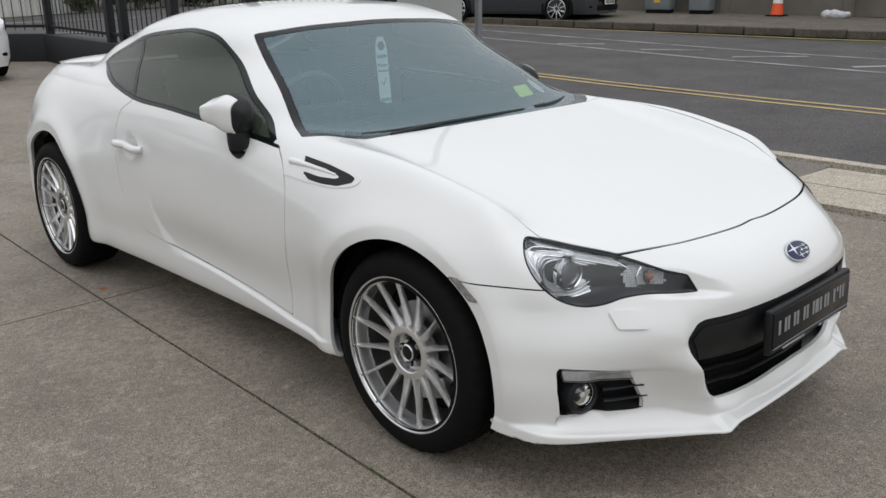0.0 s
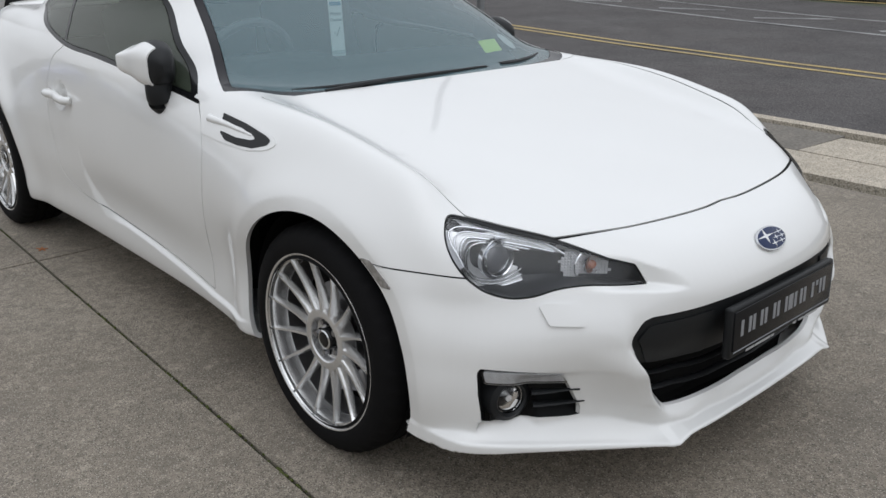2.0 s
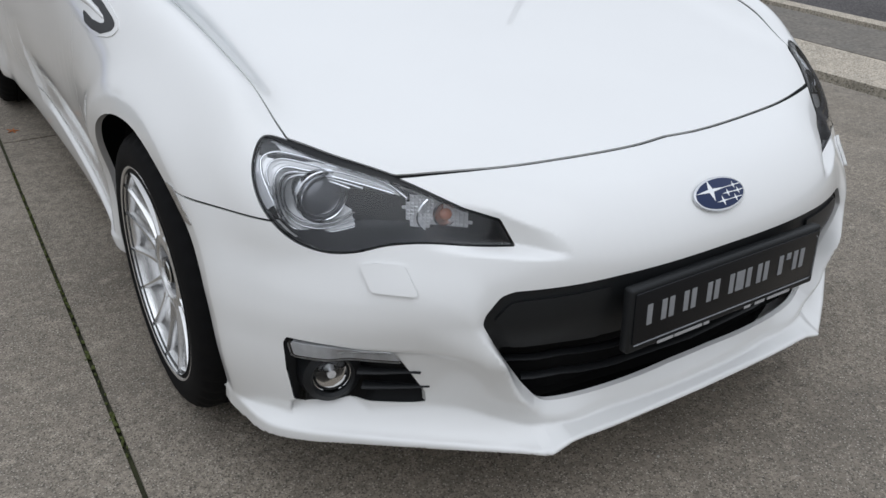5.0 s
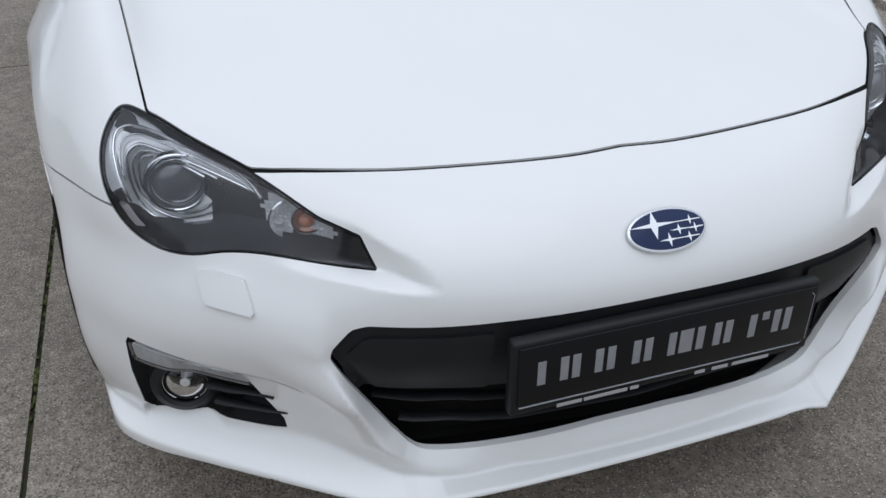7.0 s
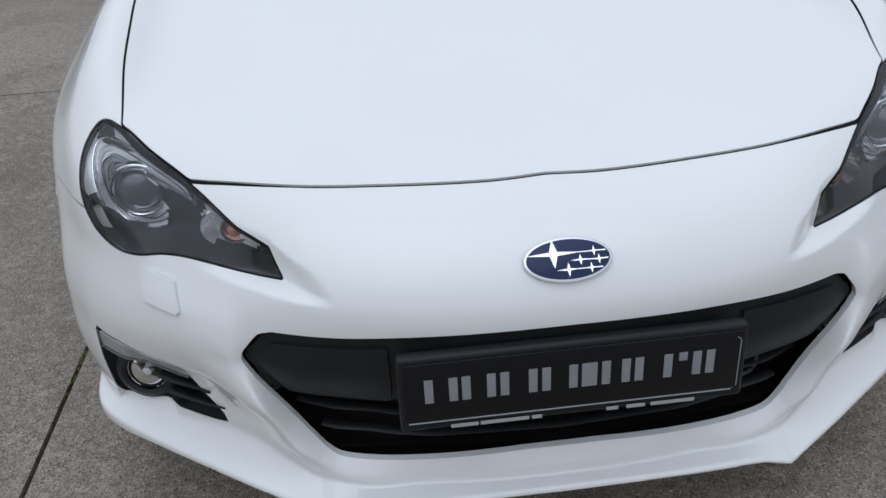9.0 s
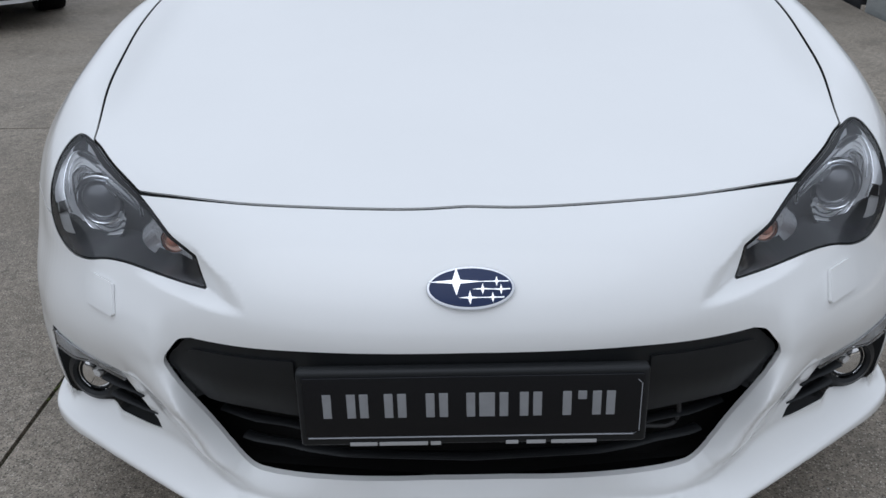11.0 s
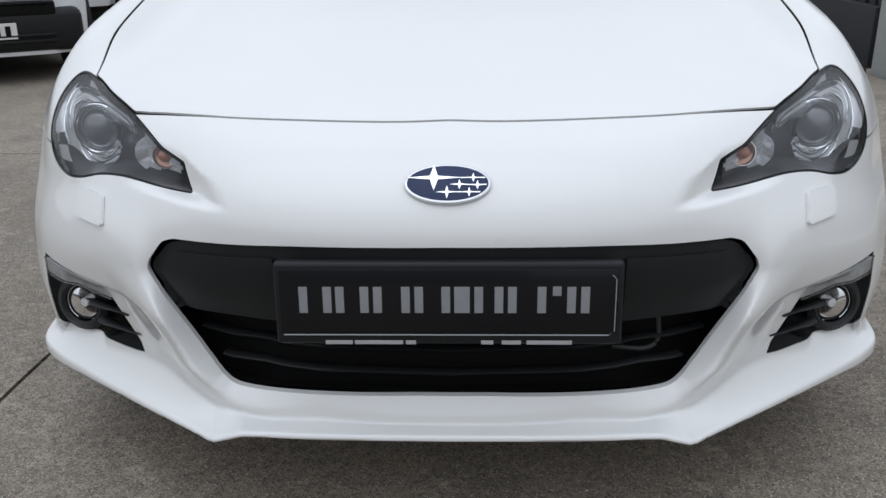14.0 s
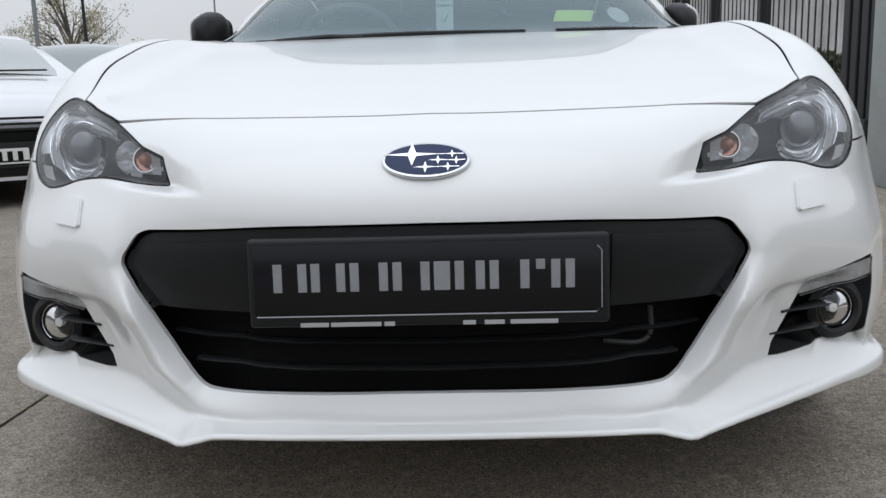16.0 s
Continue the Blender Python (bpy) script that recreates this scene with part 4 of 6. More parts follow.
    for line, r0, label in ((outer, 0.0030, "bright outer line of the guide"), (inner, 0.0033, "bright inner line of the guide"), (bezel, 0.0024, "thin line of the bezel"), (halfway, 0.0020, ""), (between, 0.0022, "")):
        bm = bmesh.new()
        tube(bm, line, r0, 10)
        flip(part("guide_line", bm, LAMP_CHROME, lamp, label), s)
    # turn signal: a faceted clear reflector towards the lamp's tip with an amber bulb in it
    SIGNAL = np.array([(0.517, 0.591), (0.528, 0.625), (0.513, 0.655), (0.478, 0.642), (0.442, 0.628), (0.437, 0.601), (0.47, 0.595)])
    rg = random.Random(11)
    bm = bmesh.new()
    for i in range(17):
        for j in range(10):
            a0, z0 = 0.436 + 0.0055 * i, 0.590 + 0.0068 * j
            if polygon_distance(np.array([a0 + 0.0027]), np.array([z0 + 0.0034]), SIGNAL)[0] > 0.0:
                continue
            back = 0.016 - 0.10 * abs(a0 - 0.480)
            cs = [(a0, z0), (a0 + 0.0055, z0), (a0 + 0.0055, z0 + 0.0068), (a0, z0 + 0.0068)]
            vs = [bm.verts.new((p, lamp_plane(p) + back, q)) for p, q in cs]
            mid = bm.verts.new((a0 + 0.0027 + rg.uniform(-0.001, 0.001), lamp_plane(a0 + 0.0027) + back - rg.uniform(0.0005, 0.0022), z0 + 0.0034 + rg.uniform(-0.0012, 0.0012)))
            for k in range(4):
                bm.faces.new((vs[k], vs[(k + 1) % 4], mid))
    flip(part("signal_housing", bm, material("faceted_reflector", (0.90, 0.90, 0.91), 0.14, metal=0.2, coat=1.0), lamp, "clear faceted turn-signal reflector", smooth=0), s)
    bm = bmesh.new()
    arc = [(0.483 + 0.042 * math.cos(q), 0.624 + 0.034 * math.sin(q)) for q in np.linspace(radians(-52), radians(58), 16)]
    rows = [[bm.verts.new((0.483 + (p - 0.483) * w, lamp_plane(0.50) + d, 0.624 + (q - 0.624) * w)) for w, d in ((1.05, -0.008), (1.0, -0.010), (0.86, 0.004), (0.70, 0.012))] for p, q in arc]
    for A, B in zip(rows, rows[1:]):
        for k in range(3):
            bm.faces.new((A[k], A[k + 1], B[k + 1], B[k]))
    flip(part("signal_ring", bm, LAMP_CHROME, lamp, "bright curved wall of the turn signal"), s)
    mt = facing(Vector((0.474, lamp_plane(0.474) + 0.004, 0.622)), Vector((0.12, -1, 0.15)))
    bm = bmesh.new()
    lathe(bm, [(0.0185, -0.006), (0.020, -0.001), (0.0215, -0.001), (0.0225, -0.006)], mt, 32)
    flip(part("signal_rim", bm, LAMP_CHROME, lamp, "thin bright rim round the bulb"), s)
    # dish coloured amber to paint the bulb's reflection in it
    bm = bmesh.new()
    lathe(bm, [(0.0005, -0.010), (0.010, -0.009), (0.0185, -0.006)], mt, 24)
    flip(part("bulb_dish", bm, material("amber_reflection", (0.55, 0.27, 0.17), 0.15, metal=0.6, coat=1.0, var=0.8, scale=90, second=(0.30, 0.17, 0.13)), lamp, "dish behind the bulb with its amber reflection painted in"), s)
    bm = bmesh.new()
    bmesh.ops.create_uvsphere(bm, u_segments=20, v_segments=12, radius=0.0105, matrix=mt @ pose(0.0, 0, -0.002) @ Matrix.Diagonal((1.1, 1, 0.9, 1)))
    flip(part("signal_bulb", bm, AMBER, lamp, "amber bulb"), s)

    # fog lamp pocket with running light, round lamp and two fins
    pocket = skin_part("fog_lamp", bowl(take(SKIN, fog_rule, -0.001), 0.055), BLACK, car, "black fog lamp pocket with a round lamp", depth=0, mirror=s)
    skin_part("running_light", shifted(take(SKIN, drl_rule, 0), -0.001), RUNNING, pocket, "clear running light strip", depth=0.02, mirror=s)
    skin_part("running_light_cover", shifted(take(SKIN, drl_rule, 0.003), -0.004), GLASS_L, pocket, "clear cover", depth=0.004, mirror=s)
    F0 = Vector((0.676, -0.533, 0.335))
    mf = facing(F0, Vector((0.22, -1, 0.05)))
    bm = bmesh.new()
    lathe(bm, [(0.034, -0.012), (0.035, 0.006), (0.040, 0.011), (0.052, 0.004), (0.058, -0.02), (0.062, -0.05)], mf, 36)
    flip(part("fog_surround", bm, BLACK, pocket, "black lamp surround"), s)
    bm = bmesh.new()
    lathe(bm, [(0.0005, -0.030), (0.014, -0.026), (0.026, -0.012), (0.0345, 0.000)], mf, 36)
    flip(part("fog_reflector", bm, CHROME, pocket, "chrome reflector bowl"), s)
    bm = bmesh.new()
    lathe(bm, [(0.0005, 0.010), (0.018, 0.0085), (0.029, 0.004), (0.0345, -0.001)], mf, 36)
    flip(part("fog_glass", bm, GLASS_L, pocket, "clear round glass"), s)
    bm = bmesh.new()
    lathe(bm, [(0.0005, 0.001), (0.008, 0.0), (0.010, -0.02)], mf, 16)
    flip(part("fog_bulb", bm, SATIN, pocket), s)
    for z0, a0, a1 in ((0.356, 0.640, 0.553), (0.320, 0.630, 0.534)):
        bm = bmesh.new()
        pts = []
        for a in np.linspace(a0, a1, 8):
            pos, nrm = near_skin((a, -0.62, z0))
            pts.append(np.array((a, pos.y - 0.005 + 0.03 * (a - a1) / (a0 - a1), z0 - 0.004 * (a - a1) / (a0 - a1))))
        tube(bm, pts, list(np.linspace(0.013, 0.004, 8)), 8, flat=0.45)
        flip(part("fog_fin", bm, BLACK, pocket), s)

    # small pieces proud of the skin
    skin_part("washer_cover", shifted(take(SKIN, washer_rule, 0), -0.0065), PAINT, car, "raised headlamp washer cover", depth=0.006, mirror=s)
    mk = skin_part("side_marker", shifted(take(leave(SKIN, arch_rule, 0.004), marker_rule, 0), -0.002), material("marker_clear", (0.50, 0.49, 0.48), 0.12, metal=0.5, coat=1.0, var=0.9, scale=70, second=(0.2, 0.19, 0.18)), car, "clear side marker lamp", depth=0.01, mirror=s)
    panel = skin_part("vent_panel", shifted(leave(take(SKIN, vent_panel_rule, -0.0012), door_rule, GAP), -0.0025), PAINT, car, "white wing vent panel", depth=0.006, mirror=s)
    skin_part("vent_trim", shifted(take(SKIN, vent_rule, 0), -0.0036), BLACK, panel, "black U-shaped vent insert", depth=0.005, mirror=s)
    fin = curve([(0.575, 0.812), (0.50, 0.806), (0.43, 0.803), (0.325, 0.798)], 5)
    bm = bmesh.new()
    pts = []
    for y0, z0 in fin:
        pos, nrm = near_skin((0.78, y0, z0))
        pts.append(np.array(pos) + 0.001 * np.array(nrm))
    pts = curve(np.array(pts)[[0, len(pts) // 2, -1]], 8)
    tube(bm, pts, list(np.linspace(0.012, 0.004, len(pts))), 10)
    flip(part("vent_fin", bm, PAINT, panel, "white fin between the inserts"), s)
    skin_part("window_post", shifted(take(take(SKIN, glass_rule, -0.02), post_rule, 0), -0.0015), GLOSS_BLACK, car, "black window post", depth=0.004, mirror=s)
    bm = bmesh.new()
    hp = []
    for y0, out in ((1.605, 0.004), (1.625, 0.022), (1.68, 0.030), (1.75, 0.030), (1.81, 0.024), (1.828, 0.004)):
        pos, nrm = near_skin((0.82, y0, 0.722))
        hp.append(np.array((pos.x + out, y0, 0.722 + 0.03 * (y0 - 1.7))))
    hp = curve(hp, 5)
    tube(bm, hp, list(0.013 + 0.004 * np.sin(np.linspace(0, math.pi, len(hp)))), 10, flat=1.0)
    flip(part("door_handle", bm, PAINT, car, "white pull handle"), s)

    # door mirror, folded in: black foot, black shell, white cap on the outer side
    foot = bmesh.new()
    tube(foot, curve([(0.760, 0.890, 0.842), (0.785, 0.875, 0.812), (0.802, 0.862, 0.828), (0.800, 0.868, 0.895)], 6), list(np.linspace(0.036, 0.043, 19)), 16, flat=0.95)
    mirror = flip(part("door_mirror", foot, BLACK, car, "door mirror on a black foot with a white cap"), s)
    # along y: inner and outer x, lower and upper z
    ys = [0.793, 0.806, 0.838, 0.90, 0.955, 0.985, 0.993]
    sec = [follow(ys, v) for v in ([0.785, 0.772, 0.755, 0.740, 0.742, 0.755, 0.775], [0.812, 0.826, 0.842, 0.860, 0.872, 0.868, 0.850], [0.915, 0.893, 0.872, 0.876, 0.896, 0.918, 0.935], [0.948, 0.968, 0.990, 1.003, 0.992, 0.978, 0.966])]

    def head(yy, q, grow=0.0):
        x0, x1, z0, z1 = [float(f(yy)) for f in sec]
        c, d = math.cos(q), math.sin(q)
        x = (x0 + x1) / 2 + ((x1 - x0) / 2 + grow) * math.copysign(abs(c) ** 0.6, c)
        z = (z0 + z1) / 2 + ((z1 - z0) / 2 + grow) * math.copysign(abs(d) ** 0.6, d)
        return Vector((x, yy, z - 0.38 * max(0.0, x - 0.80) * max(0.0, d)))

    bm = bmesh.new()
    rows = [[bm.verts.new(head(yy, 2 * math.pi * k / 40)) for k in range(40)] for yy in np.linspace(0.793, 0.993, 22)]
    for A, B in zip(rows, rows[1:]):
        for k in range(40):
            bm.faces.new((A[k], B[k], B[(k + 1) % 40], A[(k + 1) % 40]))
    bm.faces.new(rows[0])
    bm.faces.new(rows[-1][::-1])
    bmesh.ops.recalc_face_normals(bm, faces=bm.faces[:])
    flip(part("mirror_shell", bm, BLACK, mirror, "black mirror shell"), s)
    bm = bmesh.new()
    rows = []
    for yy in np.linspace(0.836, 0.990, 18):
        low_q, high_q = -1.02 + 0.15 * (yy - 0.836) / 0.154, 1.45
        qs = np.linspace(low_q, high_q, 20)
        rows.append([bm.verts.new(head(yy, qs[0], -0.002))] + [bm.verts.new(head(yy, q, 0.0035)) for q in qs] + [bm.verts.new(head(yy, qs[-1], -0.002))])
    for A, B in zip(rows, rows[1:]):
        for k in range(len(A) - 1):
            bm.faces.new((A[k], B[k], B[k + 1], A[k + 1]))
    bm.faces.new(rows[0])
    bm.faces.new(rows[-1][::-1])
    bmesh.ops.recalc_face_normals(bm, faces=bm.faces[:])
    flip(part("mirror_cap", bm, PAINT, mirror, "white mirror cap"), s)
    if s > 0:
        # this one is folded a little closer to its door
        mirror.location = (-0.050, 0.050, -0.016)

    # dark wheel housings
    for y0, z0, r0 in ((0.0, 0.325, 0.356), (2.57, 0.33, 0.366)):
        bm = bmesh.new()
        ring = [(y0 + (r0 - 0.008) * math.cos(q), z0 + (r0 - 0.008) * math.sin(q)) for q in np.linspace(radians(-25), radians(205), 40)]
        A = [bm.verts.new((0.50, y, z)) for y, z in ring]
        B = [bm.verts.new((0.800, y, z)) for y, z in ring]
        for i in range(39):
            bm.faces.new((A[i], A[i + 1], B[i + 1], B[i]))
        bm.faces.new(A)
        flip(part("wheel_housing", bm, NEAR_BLACK, car, "black wheel arch liner"), s)

# intake: black upper bar, slats, near-black backing sheets that paint the shade inside
bar_rule = field(lambda a, y, z: np.maximum(np.where(y < -0.45, polygon_distance(a, z, GRILLE), 1.0), 0.396 - z))
bar_skin = take(SKIN, bar_rule, -0.004)
intake = skin_part("intake_bar", shifted(bar_skin, 0.010), BLACK, car, "matt black upper intake bar", depth=0.03)
pad_rule = field(lambda a, y, z: np.maximum(np.maximum(polygon_distance(a, z, GRILLE) + 0.020, 0.404 - z), 0.262 - a))
for s in (1, -1):
    skin_part("intake_bar_pad", shifted(take(bar_skin, pad_rule, 0), 0.004), BLACK, intake, "raised black pad beside the plate", depth=0.008, mirror=s)
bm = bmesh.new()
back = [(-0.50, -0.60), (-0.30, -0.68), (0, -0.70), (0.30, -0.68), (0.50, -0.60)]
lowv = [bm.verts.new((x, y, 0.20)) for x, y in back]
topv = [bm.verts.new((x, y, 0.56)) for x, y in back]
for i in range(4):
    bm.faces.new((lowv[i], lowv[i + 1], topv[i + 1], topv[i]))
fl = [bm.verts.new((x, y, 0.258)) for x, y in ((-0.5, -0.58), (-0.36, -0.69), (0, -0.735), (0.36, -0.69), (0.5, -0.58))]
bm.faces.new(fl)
part("intake_shade_backing", bm, NEAR_BLACK, intake, "near-black sheets painting the shade behind the intake", smooth=0)
for z0, half, y_off in ((0.356, 0.408, 0.045), (0.314, 0.372, 0.045)):
    bm = bmesh.new()
    pts = []
    for x in np.linspace(-half, half, 41):
        pos, nrm = near_skin((abs(x), -0.80, z0 if abs(x) > 0.3 else z0))
        edge = np.interp(abs(x), [0, 0.2, 0.35, 0.45], [-0.790, -0.778, -0.742, -0.690])
        step = 0.0045 * (1 / (1 + math.exp((abs(x) - 0.28) / 0.004)))
        pts.append((x, edge + y_off, z0 - step))
    tube(bm, pts, 0.011, 8, flat=0.42)
    part("intake_slat", bm, BLACK, intake, "thin black slat")
bm = bmesh.new()
tube(bm, curve([(0.26, -0.705, 0.335), (0.315, -0.705, 0.333), (0.33, -0.705, 0.345), (0.33, -0.705, 0.39)], 6), 0.004, 6)
part("bracket_wire", bm, material("dull_wire", (0.03, 0.03, 0.03), 0.6), intake, "thin bent wire")

# show plate
plate_at = pose(0, -0.816, 0.452, 90 - 3, 0, 0)
bm = bmesh.new()
box(bm, (0.504, 0.126, 0.022), (0, 0.0065, -0.007), (0, 0, 0), 0.006, 3)
for v in bm.verts:
    v.co = plate_at @ v.co
plate = part("show_plate", bm, BLACK, car, "black plastic plate holder")
bm = bmesh.new()
box(bm, (0.486, 0.098, 0.004), (0, 0.012, 0.0055), (0, 0, 0), 0.0015, 2)
for v in bm.verts:
    v.co = plate_at @ v.co
part("plate_panel", bm, PLATE_BLACK, plate, "glossy black panel with silver letter bars")
bm = bmesh.new()
tube(bm, [plate_at @ Vector(p) for p in ((-0.24, -0.040, 0.0068), (0.232, -0.040, 0.0068), (0.240, -0.034, 0.0068), (0.240, 0.046, 0.0068), (0.234, 0.052, 0.0068))], 0.0011, 6)
part("plate_line", bm, material("plate_line_grey", (0.30, 0.31, 0.33), 0.35), plate, "thin grey border line")
SPANS = [(510, 567), (574, 632), (640, 704), (712, 774), (781, 808), (816, 866), (874, 940), (951, 966), (976, 1015)]
for x0, x1 in SPANS:
    a, b = (x0 - 510) / 505 * 0.418 - 0.215, (x1 - 510) / 505 * 0.418 - 0.215
    tick = x1 - x0 < 20
    stroke = 0.0125
    strokes = [(a, b)] if x1 - x0 < 30 else [(a, a + stroke), (b - stroke, b)]
    for u, v in strokes:
        bm = bmesh.new()
        hgt, mid = (0.014, 0.028) if tick else (0.040, 0.0145)
        box(bm, (v - u, hgt, 0.0012), ((u + v) / 2, mid, 0.0078), (0, 0, 0), 0.0004, 1)
        for w in bm.verts:
            w.co = plate_at @ w.co
        part("letter_bar", bm, LETTER, plate)
for x0, x1 in ((-0.180, -0.140), (-0.137, -0.066), (-0.062, -0.047), (0.048, 0.066), (0.078, 0.106), (0.114, 0.180)):
    bm = bmesh.new()
    box(bm, (x1 - x0, 0.0062, 0.0012), ((x0 + x1) / 2, -0.0525, 0.0050), (0, 0, 0), 0.0004, 1)
    for w in bm.verts:
        w.co = plate_at @ w.co
    part("small_letter_bar", bm, SMALL_LETTER, plate)

# badge: oval with a bright rim and plain pointed stars
pos, nrm = near_skin((0.0, -0.752, 0.614))
bm_at = facing(Vector((0, pos.y, pos.z)) + 0.0015 * Vector((0, nrm.y, nrm.z)), Vector((0, nrm.y, nrm.z)))
oval = lambda rx, ry, n=48: [(rx * math.cos(2 * math.pi * k / n), ry * math.sin(2 * math.pi * k / n)) for k in range(n)]
badge = part("badge", prism(bmesh.new(), oval(0.0630, 0.0325), 0.005, bm_at, 0.002), SOFT_CHROME, car, "oval badge with a chrome rim")
part("badge_field", prism(bmesh.new(), oval(0.0590, 0.0285), 0.0052, bm_at @ pose(0, 0, 0.0008), 0.0006), BADGE_BLUE, badge, "dark blue oval")


def star(r, n=4, waist=0.22, wide=1.0):
    return [((r if k % 2 == 0 else r * waist) * math.cos(math.pi * k / n) * wide, (r if k % 2 == 0 else r * waist) * math.sin(math.pi * k / n)) for k in range(2 * n)]


for x, y, r, wide in ((-0.020, 0.0085, 0.0205, 1.95), (0.037, 0.0085, 0.0075, 1.7), (0.017, -0.0025, 0.0080, 1.9), (0.043, -0.0035, 0.0075, 1.7), (-0.001, -0.0150, 0.0105, 1.6), (0.031, -0.0150, 0.0080, 1.6)):
    part("badge_star", prism(bmesh.new(), star(r, 4, 0.2, wide), 0.0012, bm_at @ pose(x, y, 0.0056)), CHROME, badge)
for x0, x1, y in ((-0.020, 0.054, 0.0085), (0.008, 0.056, -0.0030), (-0.010, 0.047, -0.0150)):
    part("badge_line", prism(bmesh.new(), [(x0, y - 0.0004), (x1, y - 0.0008), (x1, y + 0.0008), (x0, y + 0.0004)], 0.0010, bm_at @ pose(0, 0, 0.0056)), CHROME, badge)

# wipers in the cowl, tag and stickers behind the glass
for ys in ([(0.55, 0.520), (0.36, 0.478), (0.08, 0.466), (-0.215, 0.470)], [(-0.30, 0.482), (-0.45, 0.515), (-0.60, 0.58)]):
    bm = bmesh.new()
    pts = []
    for x, y in curve(ys, 8):
        pos, nrm = near_skin((abs(x), y + 0.004, 0.875))
        pts.append((-x, pos.y - 0.016, pos.z - 0.010))
    pts = [tuple(p) for p in curve(np.array(pts)[np.linspace(0, len(pts) - 1, 4).round().astype(int)], 8)]
    tube(bm, pts, list(np.concatenate([np.linspace(0.006, 0.010, len(pts) // 2), np.linspace(0.010, 0.005, len(pts) - len(pts) // 2)])), 8, flat=1.2)
    arm = part("wiper", bm, BLACK, car, "black wiper blade resting on the windscreen")
    bm = bmesh.new()
    mid = pts[len(pts) // 2]
    tube(bm, [mid, (mid[0] - 0.10, mid[1] - 0.015, mid[2] + 0.004), (mid[0] - 0.25, mid[1] - 0.012, mid[2] - 0.004)], 0.008, 6)
    part("wiper_arm", bm, BLACK, arm, "black wiper arm")

# cabin: dashboard, wheel, seats, tunnel, floor and headlining
bm = bmesh.new()
box(bm, (1.24, 0.42, 0.16), (0, 0.86, 0.80), (0, 0, 0), 0.06, 4)
box(bm, (0.36, 0.22, 0.09), (-0.36, 0.86, 0.88), (0, 0, 0), 0.04, 3)
part("dashboard", bm, CLOTH, car, "dark grey dashboard")
bm = bmesh.new()
ring = [Vector((-0.36 + 0.18 * math.cos(q), 1.10 - 0.06 * math.sin(q), 0.855 + 0.165 * math.sin(q))) for q in np.linspace(0, 2 * math.pi, 36, endpoint=False)]
tube(bm, ring, 0.015, 8, closed=True)
box(bm, (0.32, 0.03, 0.05), (-0.36, 1.10, 0.85), (-20, 0, 0), 0.012, 2)
part("steering_wheel", bm, material("grey_leather", (0.10, 0.105, 0.11), 0.5, var=0.3, scale=40), car, "black steering wheel")
for x in (-0.36, 0.36):
    bm = bmesh.new()
    box(bm, (0.48, 0.50, 0.16), (x, 1.45, 0.45), (6, 0, 0), 0.06, 4)
    seat = part("seat", bm, CLOTH, car, "dark sports seat")
    bm = bmesh.new()
    box(bm, (0.46, 0.13, 0.60), (x, 1.72, 0.76), (-20, 0, 0), 0.055, 4)
    part("backrest", bm, CLOTH, seat)
    bm = bmesh.new()
    box(bm, (0.27, 0.09, 0.19), (x, 1.85, 1.09), (-16, 0, 0), 0.04, 4)
    part("headrest", bm, CLOTH, seat)
bm = bmesh.new()
box(bm, (1.5, 2.4, 0.03), (0, 1.7, 0.30))
part("cabin_floor", bm, NEAR_BLACK, car, "dark cabin floor", smooth=0)
for y0, h0 in ((0.60, 0.62), (2.75, 0.60)):
    bm = bmesh.new()
    box(bm, (1.25, 0.05, h0), (0, y0, 0.52))
    part("bulkhead", bm, NEAR_BLACK, car, "dark bulkhead", smooth=0)
tag_mat = material("tag_card", (0.85, 0.93, 0.93), 0.6)
tag_at = pose(-0.024, 1.015, 1.013, 90 - 6, 0, -3) @ Matrix.Diagonal((1.12, 1.16, 1.0, 1.0))
bm = bmesh.new()
hang = [(-0.026, -0.115), (0.026, -0.115), (0.026, 0.07), (0.020, 0.10), (0.012, 0.115), (-0.012, 0.115), (-0.020, 0.10), (-0.026, 0.07)]
prism(bm, hang, 0.0015, tag_at)
tag = part("mirror_tag", bm, tag_mat, car, "pale hanging tag that reads Motor Checked", smooth=0)
bm = bmesh.new()
lathe(bm, [(0.0005, 0.0022), (0.016, 0.0022), (0.016, 0.0)], tag_at @ pose(0, 0.084, 0.0002), 24)
part("tag_hole", bm, NEAR_BLACK, tag)
bm = bmesh.new()
box(bm, (0.044, 0.012, 0.0008), (0, 0.048, 0.0020))
for v in bm.verts:
    v.co = tag_at @ v.co
part("tag_band", bm, material("tag_blue", (0.05, 0.25, 0.40), 0.6), tag, "blue printed band", smooth=0)
ink = material("tag_ink", (0.03, 0.10, 0.13), 0.7)
for text, y, size in (("Motor", 0.012, 0.017), ("Checked", -0.006, 0.0135)):
    tc = bpy.data.curves.new("tag_word", "FONT")
    tc.body, tc.size, tc.align_x, tc.extrude = text, size, "CENTER", 0.0002
    tc.materials.append(ink)
    word = new("tag_word", tc)
    word.matrix_world = tag_at @ pose(0, y, 0.0022)
    word.parent = tag
bm = bmesh.new()
tube(bm, [tag_at @ Vector(p) for p in ((-0.010, -0.040, 0.0022), (-0.003, -0.052, 0.0022), (0.011, -0.026, 0.0022))], 0.0012, 6)
part("tag_tick", bm, ink, tag)
bm = bmesh.new()
box(bm, (0.05, 0.012, 0.0008), (0, -0.103, 0.0020))
for v in bm.verts:
    v.co = tag_at @ v.co
part("tag_foot_band", bm, material("tag_grey", (0.45, 0.55, 0.56), 0.6), tag, smooth=0)
